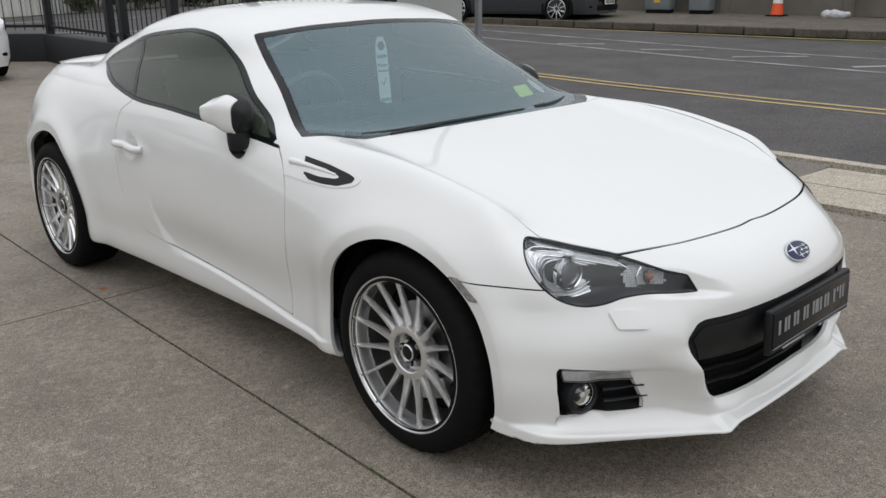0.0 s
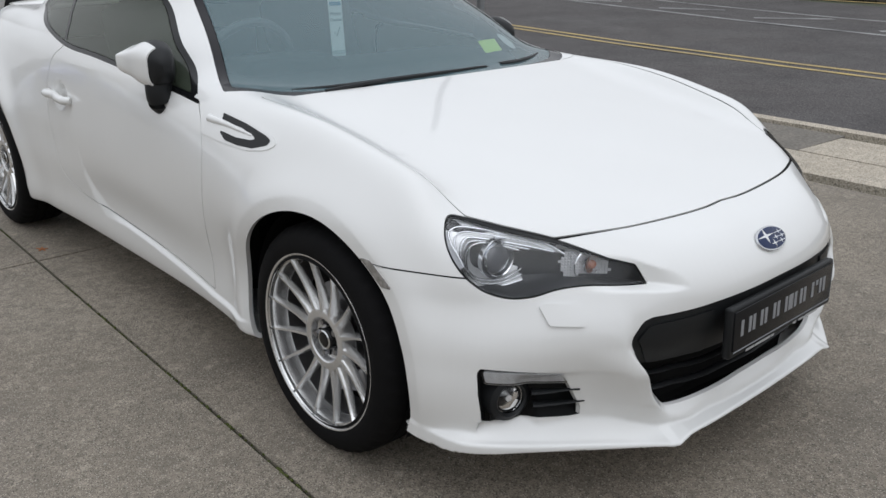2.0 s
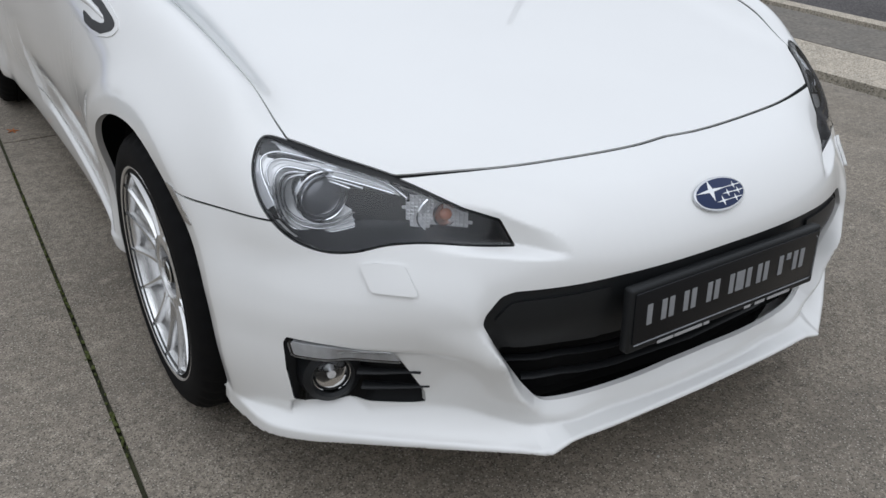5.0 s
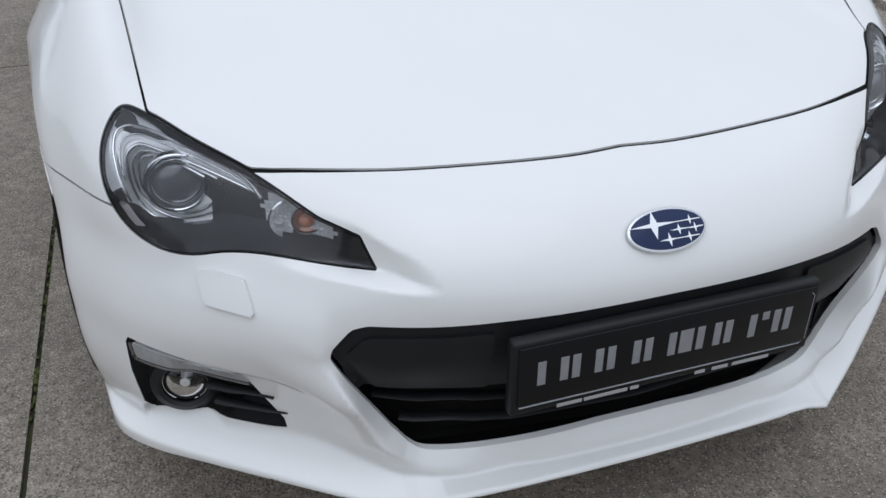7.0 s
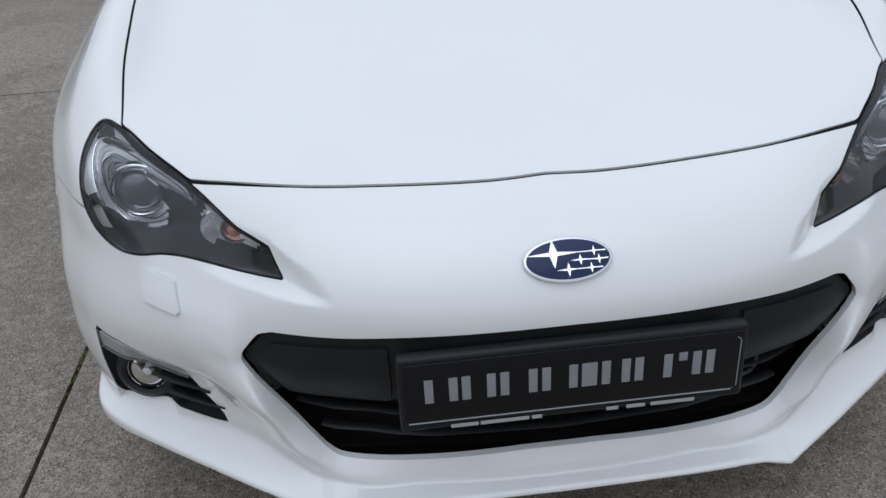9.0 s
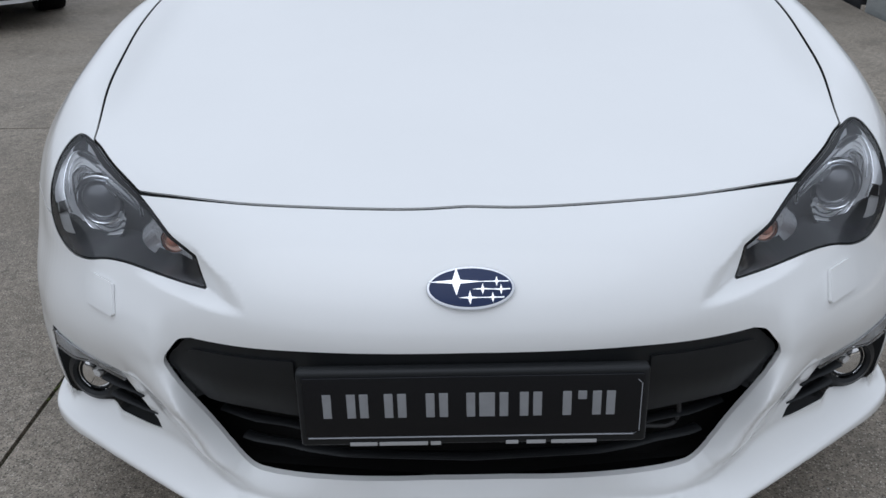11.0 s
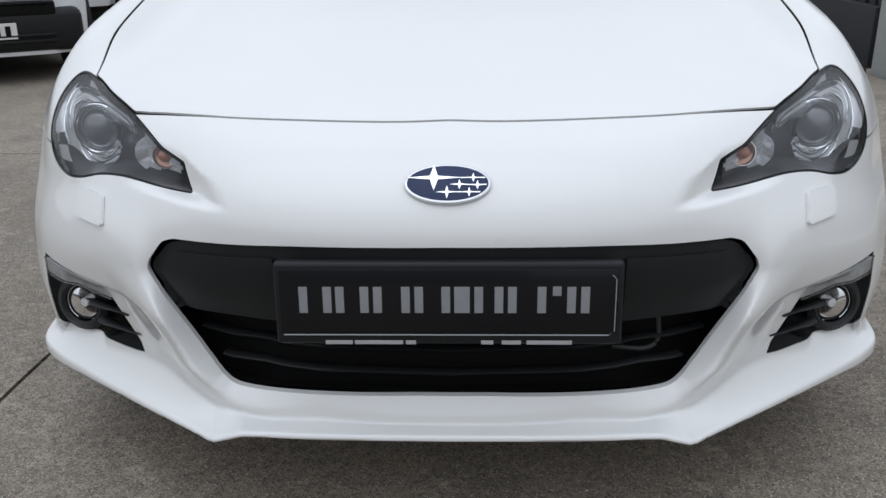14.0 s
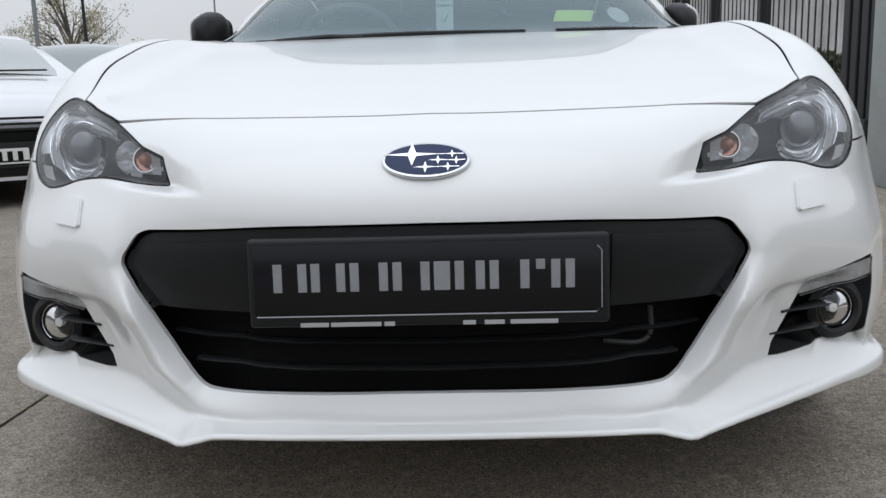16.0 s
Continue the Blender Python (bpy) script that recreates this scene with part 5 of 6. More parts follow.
for pts, mat, label in (([(0.315, 0.600), (0.430, 0.628), (0.412, 0.566), (0.300, 0.540)], material("sticker_lime", (0.62, 0.78, 0.20), 0.6), "pale lime paper disc holder"),
                        ([(0.50 + 0.032 * math.cos(q), 0.632 + 0.040 * math.sin(q)) for q in np.linspace(0, 2 * math.pi, 20, endpoint=False)], material("sticker_grey", (0.62, 0.60, 0.60), 0.6), "round pale windscreen sticker")):
    poly = np.array(pts)
    st = take(SKIN, field(lambda a, y, z: np.where((z > 0.86) & (y < 1), polygon_distance(a, y, poly), 1.0)), 0)
    skin_part("windscreen_sticker", shifted(st, 0.010), mat, car, label, depth=0, mirror=1)
bm = bmesh.new()
box(bm, (0.23, 0.03, 0.06), (0, 1.12, 1.165), (15, 0, 0), 0.02, 3)
part("rear_view_mirror", bm, BLACK, car, "black rear-view mirror")

bm = bmesh.new()
tube(bm, curve([(-0.301, 1.085, 1.197), (-0.363, 1.049, 1.171), (-0.384, 1.024, 1.154), (-0.311, 0.982, 1.145), (-0.228, 0.951, 1.14), (-0.145, 0.931, 1.135)], 5), 0.0022, 6)
part("interior_cable", bm, BLACK, car, "thin black cable inside the windscreen")

# rear wing
bm = bmesh.new()
sec = [(3.02, 0.955), (3.12, 0.985), (3.24, 0.992), (3.27, 0.985), (3.22, 0.970), (3.08, 0.945)]
rows = []
for x in np.linspace(-0.55, 0.55, 25):
    e = abs(x) / 0.55
    rows.append([bm.verts.new((x, y - 0.05 - 0.10 * e ** 3, z - 0.02 * e ** 2)) for y, z in sec])
for A, B in zip(rows, rows[1:]):
    for k in range(6):
        bm.faces.new((A[k], A[(k + 1) % 6], B[(k + 1) % 6], B[k]))
bm.faces.new(rows[0])
bm.faces.new(rows[-1][::-1])
part("rear_wing", bm, PAINT, car, "white boot-lid wing")
bm = bmesh.new()
box(bm, (1.0, 1.2, 0.04), (0, 1.6, 0.19))
part("underbody", bm, NEAR_BLACK, car, "dark underbody", smooth=0)


# ---- wheels ----
def wheel(at, steer, s, size=1.0):
    """A 15-spoke alloy wheel; its axle lies along x, the open face outwards on the side s."""
    m = pose(*at) @ pose(0, 0, 0, 0, 0, steer) @ pose(0, 0, 0, 0, 90 * s, 0) @ Matrix.Scale(size, 4)
    bm = bmesh.new()
    half = 0.108
    prof = [(0.228, -half), (0.236, -half + 0.004), (0.258, -half - 0.003), (0.288, -half + 0.002), (0.306, -half + 0.016), (0.3135, -half + 0.030),
            (0.3155, -0.050), (0.3085, -0.047), (0.3085, -0.040), (0.316, -0.037), (0.3165, -0.008), (0.309, -0.005), (0.309, 0.005), (0.3165, 0.008), (0.316, 0.037), (0.3085, 0.040), (0.3085, 0.047), (0.3155, 0.050),
            (0.3135, half - 0.030), (0.306, half - 0.016), (0.296, half - 0.007), (0.288, half - 0.002), (0.270, half + 0.0025), (0.258, half + 0.003), (0.248, half + 0.001), (0.236, half - 0.004), (0.228, half)]
    seg = 132
    rings = []
    for r, h in prof:
        ring = []
        for k in range(seg):
            cut = 0.006 if (k % 3 == 0 and 0.055 < abs(h) < half - 0.010 and r > 0.30) else 0.0
            q = 2 * math.pi * k / seg
            ring.append(bm.verts.new(m @ Vector(((r - cut) * math.cos(q), (r - cut) * math.sin(q), h))))
        rings.append(ring)
    for A, B in zip(rings, rings[1:]):
        for k in range(seg):
            bm.faces.new((A[k], A[(k + 1) % seg], B[(k + 1) % seg], B[k]))
    bmesh.ops.recalc_face_normals(bm, faces=bm.faces[:])
    bm2 = bmesh.new()
    lathe(bm2, [(0.2195, 0.048), (0.2215, 0.052), (0.2225, 0.075), (0.2230, 0.090), (0.2245, 0.0955), (0.2320, 0.0975), (0.2345, 0.0985), (0.2365, 0.1045), (0.2390, 0.1070), (0.2425, 0.1075), (0.2445, 0.1035), (0.240, 0.092), (0.232, 0.08)], m, 96)
    rim = part("wheel", bm2, ALLOY, car, "silver fifteen-spoke alloy wheel")
    # barrel coloured darker than the face to paint the shade behind the spokes
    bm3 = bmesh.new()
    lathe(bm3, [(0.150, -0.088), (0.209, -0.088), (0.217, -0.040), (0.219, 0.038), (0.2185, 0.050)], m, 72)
    part("rim_barrel", bm3, BARREL_SHADE, rim, "inside of the rim, its shade painted as darker grey")
    part("tyre", bm, RUBBER, rim, "black road tyre", smooth=50)
    # a spoke: a thin straight ridge with scooped flanks that broaden towards the hub and the back
    for i in range(15):
        bm = bmesh.new()
        rows = []
        for u in np.linspace(0, 1, 9):
            r = 0.076 + u * 0.163
            top = 0.078 + 0.026 * u ** 1.3 - 0.004 * math.sin(math.pi * u)
            ridge = 0.0027 + 0.0030 * (1 - u) ** 4
            foot_w = 0.0048 + 0.0085 * (1 - u) ** 2 + 0.003 * u ** 6
            deep = 0.027 - 0.013 * u
            rows.append([bm.verts.new(m @ pose(0, 0, 0, 0, 0, 24 * i + 4) @ Vector((r, y, h))) for y, h in ((-foot_w * 1.05, top - deep), (-foot_w, top - deep * 0.55), (-ridge - 0.0012, top - 0.004), (-ridge, top), (ridge, top), (ridge + 0.0012, top - 0.004), (foot_w, top - deep * 0.55), (foot_w * 1.05, top - deep))])
        for A, B in zip(rows, rows[1:]):
            for k in range(7):
                bm.faces.new((A[k], A[k + 1], B[k + 1], B[k]))
        bmesh.ops.recalc_face_normals(bm, faces=bm.faces[:])
        part("spoke", bm, ALLOY, rim, smooth=28)
    bm = bmesh.new()
    lathe(bm, [(0.030, 0.045), (0.034, 0.052), (0.046, 0.054), (0.058, 0.058), (0.061, 0.076), (0.064, 0.079), (0.078, 0.0795), (0.084, 0.077), (0.088, 0.066), (0.090, 0.035)], m, 60)
    part("hub", bm, ALLOY, rim, smooth=30)
    bm = bmesh.new()
    lathe(bm, [(0.0005, 0.077), (0.020, 0.077), (0.026, 0.075), (0.0295, 0.071), (0.031, 0.045)], m, 32)
    part("centre_cap", bm, GLOSS_BLACK, rim, "dark centre cap")
    bm = bmesh.new()
    lathe(bm, [(0.0215, 0.0778), (0.0235, 0.0785), (0.0265, 0.0765)], m, 32)
    part("cap_ring", bm, CHROME, rim)
    for i in range(5):
        # solid dark plug paints the shade of the well round each nut
        bm = bmesh.new()
        rod(bm, 0.0125, 0.0125, 0.030, m @ pose(0, 0, 0, 0, 0, 72 * i + 20) @ pose(0.046, 0, 0.0420), 16)
        well = part("nut_well_shade", bm, NEAR_BLACK, rim, smooth=60)
        bm = bmesh.new()
        rod(bm, 0.0095, 0.0085, 0.024, m @ pose(0, 0, 0, 0, 0, 72 * i + 20) @ pose(0.046, 0, 0.0600), 6)
        part("wheel_nut", bm, STEEL, rim, smooth=30)
    bm = bmesh.new()
    lathe(bm, [(0.06, 0.012), (0.145, 0.012), (0.145, -0.012), (0.06, -0.012)], m, 64)
    part("brake_disc", bm, STEEL, rim, "grey brake disc")
    bm = bmesh.new()
    ang = 200 if s < 0 else -20
    box(bm, (0.07, 0.16, 0.07), (0.125, 0, 0.0), (0, 0, 0), 0.015, 2)
    for v in bm.verts:
        v.co = m @ pose(0, 0, 0, 0, 0, ang) @ v.co
    part("brake_caliper", bm, STEEL, rim)
    # added near-black disc that paints the shade deep behind the spokes
    bm = bmesh.new()
    lathe(bm, [(0.0005, -0.03), (0.205, -0.03), (0.206, -0.02)], m, 48)
    part("spoke_shade_disc", bm, NEAR_BLACK, rim, smooth=60)


STEER = 0.0
for s in (1, -1):
    wheel((s * 0.736, 0.0, 0.3270), STEER, s, 0.977)
    wheel((s * 0.757, 2.57, 0.3165), 0.0, s)


# ---- the yard, the road and what stands round them ----
def height(x, y):
    """The lie of the land: it rises gently to the road, to the back of the yard and under the nose of the car."""
    nose = 0.024 * min(max((2.5 - y) / 2.4, 0.0), 1.0) * min(max(3.4 - x, 0.0), 1.0)
    return nose + 0.018 * max(y - 4.0, 0.0) * (1 if y < 60 else 60 / y) + 0.03 * min(max(x - 5.0, 0.0), 14.0)


CONCRETE = ground_material("yard_concrete", (0.350, 0.305, 0.245), (0.256, 0.222, 0.178), (0.160, 0.140, 0.113), (0.52, 0.475, 0.41), 0.72, 1.0, 0.5, 230, 0.55)
MOSS = material("joint_dirt", (0.035, 0.036, 0.020), 0.95, var=0.6, scale=12, second=(0.06, 0.065, 0.025), bump=0.4, bump_scale=120)
PALE_CONCRETE = ground_material("pale_concrete", (0.60, 0.53, 0.43), (0.50, 0.44, 0.355), (0.32, 0.285, 0.23), (0.66, 0.61, 0.54), 0.85, 0.9, 0.5, 120, 1.1)
GRAVELLY = material("worn_gravel_strip", (0.26, 0.235, 0.20), 0.9, var=0.5, scale=6, second=(0.11, 0.11, 0.105), fine=0.9, fine_scale=45, bump=0.6, bump_scale=90)
ASPHALT = ground_material("road_asphalt", (0.118, 0.108, 0.104), (0.092, 0.086, 0.085), (0.062, 0.058, 0.057), (0.20, 0.185, 0.175), 0.85, 0.9, 0.6, 75, 0.35)
KERB = ground_material("weathered_kerb", (0.15, 0.13, 0.105), (0.10, 0.088, 0.07), (0.06, 0.052, 0.04), (0.2, 0.18, 0.15), 0.9, 1.0, 0.5, 60, 1.5)
FAR_PATH = ground_material("worn_footpath", (0.20, 0.175, 0.145), (0.15, 0.13, 0.105), (0.09, 0.078, 0.06), (0.24, 0.22, 0.2), 0.9, 1.0, 0.5, 60, 0.8)
LAND = material("rough_ground", (0.10, 0.105, 0.075), 0.95, var=0.6, scale=0.4, second=(0.07, 0.085, 0.045), fine=0.5, fine_scale=8)
YELLOW = material("worn_yellow_line", (0.52, 0.39, 0.15), 0.8, var=0.8, scale=5, second=(0.28, 0.23, 0.15), fine=0.5, fine_scale=30)
WHITE_LINE = material("worn_white_line", (0.42, 0.42, 0.41), 0.8, var=1.0, scale=2.2, second=(0.10, 0.098, 0.096), fine=0.6, fine_scale=25)
WALL = material("stained_concrete_wall", (0.20, 0.185, 0.16), 0.9, var=0.8, scale=1.1, second=(0.085, 0.075, 0.06), fine=0.3, bump=0.3, bump_scale=30)
BLACK_WALL = material("black_painted_wall", (0.022, 0.024, 0.027), 0.7, var=0.4, scale=3, bump=0.3, bump_scale=50)
BLACK_STEEL = material("black_painted_steel", (0.012, 0.013, 0.015), 0.5, var=0.3, scale=10)
GALV = material("galvanised_steel", (0.27, 0.28, 0.29), 0.5, metal=0.5, var=0.3, scale=6)


def sheet(name, outline, mat, lift=0.0, thick=0.0, parts=(1, 1), kind="structure", label="", category=""):
    """A sheet of four corners laid on the land, cut finely enough to follow it."""
    nx, ny = parts
    a, b, c, d = [Vector((*p, 0)) for p in outline]
    bm = bmesh.new()
    grid = []
    for i in range(nx + 1):
        row = []
        for j in range(ny + 1):
            u, v = i / nx, j / ny
            p = a.lerp(b, u).lerp(d.lerp(c, u), v)
            row.append(bm.verts.new((p.x, p.y, height(p.x, p.y) + lift)))
        grid.append(row)
    for i in range(nx):
        for j in range(ny):
            bm.faces.new((grid[i][j], grid[i + 1][j], grid[i + 1][j + 1], grid[i][j + 1]))
    bmesh.ops.recalc_face_normals(bm, faces=bm.faces[:])
    if bm.faces[:][0].normal.z < 0:
        bmesh.ops.reverse_faces(bm, faces=bm.faces[:])
    if thick:
        edge = [e for e in bm.edges if len(e.link_faces) == 1]
        out = bmesh.ops.extrude_edge_only(bm, edges=edge)
        for v in out["geom"]:
            if isinstance(v, bmesh.types.BMVert):
                v.co.z -= thick
    ob = part(name, bm, mat, None, "", smooth=30)
    tagged(ob, label, category, "", kind)
    return ob


# the land, one sheet to the horizon
bm = bmesh.new()
lines = [-600, -200, -80, -40, -20, -10, -5, 0, 5, 10, 15, 19, 25, 40, 60, 100, 250, 700]
grid = [[bm.verts.new((x, y, height(x, y) - 0.07)) for y in lines] for x in lines]
for i in range(len(lines) - 1):
    for j in range(len(lines) - 1):
        bm.faces.new((grid[i][j], grid[i + 1][j], grid[i + 1][j + 1], grid[i][j + 1]))
tagged(part("ground", bm, LAND, None, smooth=0), kind="structure")

# forecourt slabs with recessed, mossy joints; the joints lie a little askew to the car
forecourt = new("forecourt")
tagged(forecourt, kind="structure")
ASKEW = 0.0225
GAPW = 0.0055


def yard(u, v):
    """From the yard's own axes (across, along its joints) to the ground plan."""
    return (-0.981 + u + ASKEW * v, v - ASKEW * u * 0.6)


across = [-16.0, -12.0, -8.0, -4.0, 0.0, 3.72]
along = [-14.0, -9.0, -4.0, 1.955, 8.0, 14.0, 20.0]
for i in range(len(across) - 1):
    for j in range(len(along) - 1):
        bm = bmesh.new()
        u0, u1, v0, v1 = across[i] + GAPW, across[i + 1] - GAPW, along[j] + GAPW, along[j + 1] - GAPW
        n, m = 6, 8
        rows = []
        for p in range(n + 1):
            row = []
            for q in range(m + 1):
                x, y = yard(u0 + (u1 - u0) * p / n, v0 + (v1 - v0) * q / m)
                row.append(bm.verts.new((x, y, height(x, y))))
            rows.append(row)
        for p in range(n):
            for q in range(m):
                bm.faces.new((rows[p][q], rows[p + 1][q], rows[p + 1][q + 1], rows[p][q + 1]))
        edge = [e for e in bm.edges if len(e.link_faces) == 1]
        out = bmesh.ops.extrude_edge_only(bm, edges=edge)
        for v in out["geom"]:
            if isinstance(v, bmesh.types.BMVert):
                v.co.z -= 0.03
        part("slab", bm, CONCRETE, forecourt, smooth=30)
bed = sheet("joint_bed", [yard(across[0], along[0]), yard(across[-1], along[0]), yard(across[-1], along[-1]), yard(across[0], along[-1])], MOSS, -0.010, 0, (12, 20))
bed.parent = forecourt
# moss tufts and grit along the joint beside the car
rng = random.Random(4)
bm = bmesh.new()
for k in range(900):
    v = rng.uniform(-3.5, 6.0)
    if math.sin(v * 2.3) + math.sin(v * 5.1 + 1) < -0.3:
        continue
    x, y = yard(rng.gauss(0, 0.004), v)
    s0 = rng.uniform(0.002, 0.006)
    bmesh.ops.create_icosphere(bm, subdivisions=1, radius=s0, matrix=pose(x, y, height(x, y) - 0.004) @ Matrix.Diagonal((1, 1.6, 0.7, 1)))
moss = part("joint_moss", bm, material("moss_green", (0.07, 0.085, 0.02), 0.95, var=0.6, scale=30), None, smooth=60)
tagged(moss, "low green moss tufts in the concrete joint", "moss", kind="stuff")
bm = bmesh.new()
for k in range(700):
    x, y, s0 = rng.uniform(-3.5, 3.0), rng.uniform(-3.5, 8), rng.uniform(0.001, 0.0032)
    bmesh.ops.create_icosphere(bm, subdivisions=1, radius=s0, matrix=pose(x, y, s0 * 0.4 + height(x, y)) @ Matrix.Diagonal((1.2, 1, 0.7, 1)))
grit = part("grit", bm, material("pale_grit", (0.42, 0.40, 0.36), 0.9, var=0.5, scale=40), None, smooth=60)
tagged(grit, "pale loose grit scattered on the concrete", "grit", kind="stuff")
bm = bmesh.new()
for k in range(5):
    a0 = 2 * math.pi * k / 5
    prism(bm, [(0.0, 0.0), (0.012 * math.cos(a0 - 0.3), 0.012 * math.sin(a0 - 0.3)), (0.026 * math.cos(a0), 0.026 * math.sin(a0)), (0.012 * math.cos(a0 + 0.3), 0.012 * math.sin(a0 + 0.3))], 0.0015, pose(-0.875, 2.085, 0.008, 8, 6, 0))
leaf = part("fallen_leaf", bm, material("orange_leaf", (0.45, 0.14, 0.03), 0.7, var=0.4, scale=60), None, smooth=0)
tagged(leaf, "small orange leaf lying on the concrete", "leaf")

# pavement edge, worn strip, apron and road
sheet("pavement", [(2.86, -9), (3.34, -9), (3.44, 9.0), (2.88, 9.0)], PALE_CONCRETE, 0.012, 0.06, (2, 14))
sheet("pavement", [(3.345, -9), (4.05, -9), (3.95, 0.75), (3.40, 0.78)], PALE_CONCRETE, 0.016, 0.06, (2, 8))
sheet("pavement", [(3.43, 0.80), (4.08, 0.78), (4.18, 9.0), (3.46, 9.0)], GRAVELLY, 0.006, 0.06, (2, 8))
sheet("kerb", [(4.10, -9), (4.24, -9), (4.32, 9.0), (4.20, 9.0)], PALE_CONCRETE, 0.018, 0.06, (1, 14))
sheet("road", [(4.26, -60), (15.2, -60), (12.2, 26.0), (4.36, 26.0)], ASPHALT, -0.012, 0.05, (8, 40))
sheet("road", [(-30, 17.2), (4.36, 17.2), (12.2, 26.0), (-30, 26.0)], ASPHALT, -0.020, 0.05, (14, 6))


def stripe(p, q, width, mat, lift=-0.007, name="road_marking"):
    """A painted line on the road between two places."""
    d = Vector((q[0] - p[0], q[1] - p[1], 0)).normalized()
    n = Vector((-d.y, d.x, 0)) * width / 2
    k = max(1, int(abs(q[1] - p[1]) / 2))
    return sheet(name, [(p[0] - n.x, p[1] - n.y), (q[0] - n.x, q[1] - n.y), (q[0] + n.x, q[1] + n.y), (p[0] + n.x, p[1] + n.y)], mat, lift, 0, (k, 1))


stripe((6.28, -8.0), (6.95, 9.0), 0.085, YELLOW)
stripe((6.60, -8.0), (7.12, 9.0), 0.085, YELLOW)
stripe((9.0, -6.0), (10.45, 13.5), 0.10, WHITE_LINE)
stripe((10.7, -6.0), (11.4, 13.0), 0.10, WHITE_LINE)
stripe((12.05, 14.0), (13.98, 0.5), 0.10, YELLOW)
for (x0, y0), (x1, y1) in (((10.15, 8.3), (10.60, 7.6)), ((10.25, 6.6), (10.75, 5.7)), ((10.2, 4.9), (11.0, 3.9)), ((10.0, 3.0), (10.9, 2.0)), ((12.6, 3.6), (12.75, 1.4))):
    stripe((x0, y0), (x1, y1), 0.13, WHITE_LINE)
for (x0, y0), (x1, y1) in (((3.0, 20.6), (6.9, 18.2)), ((1.0, 21.2), (5.2, 19.2)), ((-6, 24.0), (9.0, 22.6))):
    stripe((x0, y0), (x1, y1), 0.16, WHITE_LINE, -0.012)

# far kerb stones, footpath and stained wall
kerb = new("far_kerb")
tagged(kerb, kind="structure")
bm = bmesh.new()
box(bm, (0.14, 0.90, 0.15), (0, 0, 0), (0, 0, 0), 0.018, 2)
stone = bpy.data.meshes.new("kerb_stone")
bm.to_mesh(stone)
bm.free()
stone.materials.append(KERB)
for k in range(16):
    f = (k - 6) * 0.915
    x, y = 13.95 - 0.155 * f, 4.2 + f
    o = new("kerb_stone", stone)
    o.parent = kerb
    o.matrix_world = pose(x, y, height(x, y) + 0.045, 0, 0, 8.8)
sheet("footpath", [(14.95, -3.0), (18.5, -3.0), (15.6, 16.0), (12.25, 16.0)], FAR_PATH, 0.095, 0.12, (3, 10))
bm = bmesh.new()
prof = [(17.9, -2.0), (16.15, 12.6), (15.9, 22.0)]
for (x0, y0), (x1, y1) in zip(prof, prof[1:]):
    z0, z1 = height(x0, y0) + 0.05, height(x1, y1) + 0.05
    v = [bm.verts.new(c) for c in ((x0, y0, z0), (x1, y1, z1), (x1, y1, z1 + 2.6), (x0, y0, z0 + 2.6), (x0 + 0.3, y0, z0), (x1 + 0.3, y1, z1), (x1 + 0.3, y1, z1 + 2.6), (x0 + 0.3, y0, z0 + 2.6))]
    for f in ((0, 1, 2, 3), (5, 4, 7, 6), (3, 2, 6, 7)):
        bm.faces.new([v[i] for i in f])
tagged(part("wall_roadside", bm, WALL, None, smooth=0), kind="structure")
for k, (x, y) in enumerate(((17.62, 0.5), (17.30, 3.2), (16.98, 5.9), (16.66, 8.6))):
    bm = bmesh.new()
    box(bm, (0.10, 0.22, 2.6), (x - 0.02, y, height(x, y) + 1.35), (0, 0, 6.8), 0.01, 1)
    tagged(part("wall_pier", bm, WALL, None, smooth=0), kind="structure")


def cabinet(x, y, w, h, sign):
    ob = new("utility_cabinet")
    ob.location = (x, y, height(x, y) + 0.095)
    ob.rotation_euler = (0, 0, radians(6.8))
    tagged(ob, "grey steel utility cabinet against the stained wall", "cabinet", "roadside cabinets")
    steel = material("cabinet_grey", (0.20, 0.225, 0.24), 0.55, var=0.3, scale=6)
    bm = bmesh.new()
    box(bm, (0.34, w, h), (0, 0, h / 2 + 0.08), (0, 0, 0), 0.02, 2)
    part("body", bm, steel, ob)
    bm = bmesh.new()
    box(bm, (0.30, w * 0.9, 0.1), (0, 0, 0.045))
    part("plinth", bm, NEAR_BLACK, ob)
    bm = bmesh.new()
    box(bm, (0.40, w + 0.06, 0.05), (0, 0, h + 0.10), (0, 4, 0), 0.012, 2)
    part("lid", bm, steel, ob)
    bm = bmesh.new()
    if sign:
        prism(bm, [(-0.11, 0), (0.11, 0), (0, 0.19)], 0.006, Matrix(((0, 0, -1, -0.172), (1, 0, 0, 0), (0, 1, 0, 0.33), (0, 0, 0, 1))))
        part("warning_triangle", bm, material("warning_yellow", (0.75, 0.48, 0.03), 0.5), ob, "yellow warning triangle", smooth=0)
        bm = bmesh.new()
        box(bm, (0.006, 0.16, 0.06), (-0.172, 0, 0.27))
        part("warning_label", bm, material("warning_amber", (0.7, 0.40, 0.03), 0.5), ob, smooth=0)
    else:
        box(bm, (0.008, 0.16, 0.26), (-0.172, 0.02, 0.50))
        part("notice", bm, material("notice_white", (0.6, 0.62, 0.6), 0.6), ob, "pale paper notice", smooth=0)


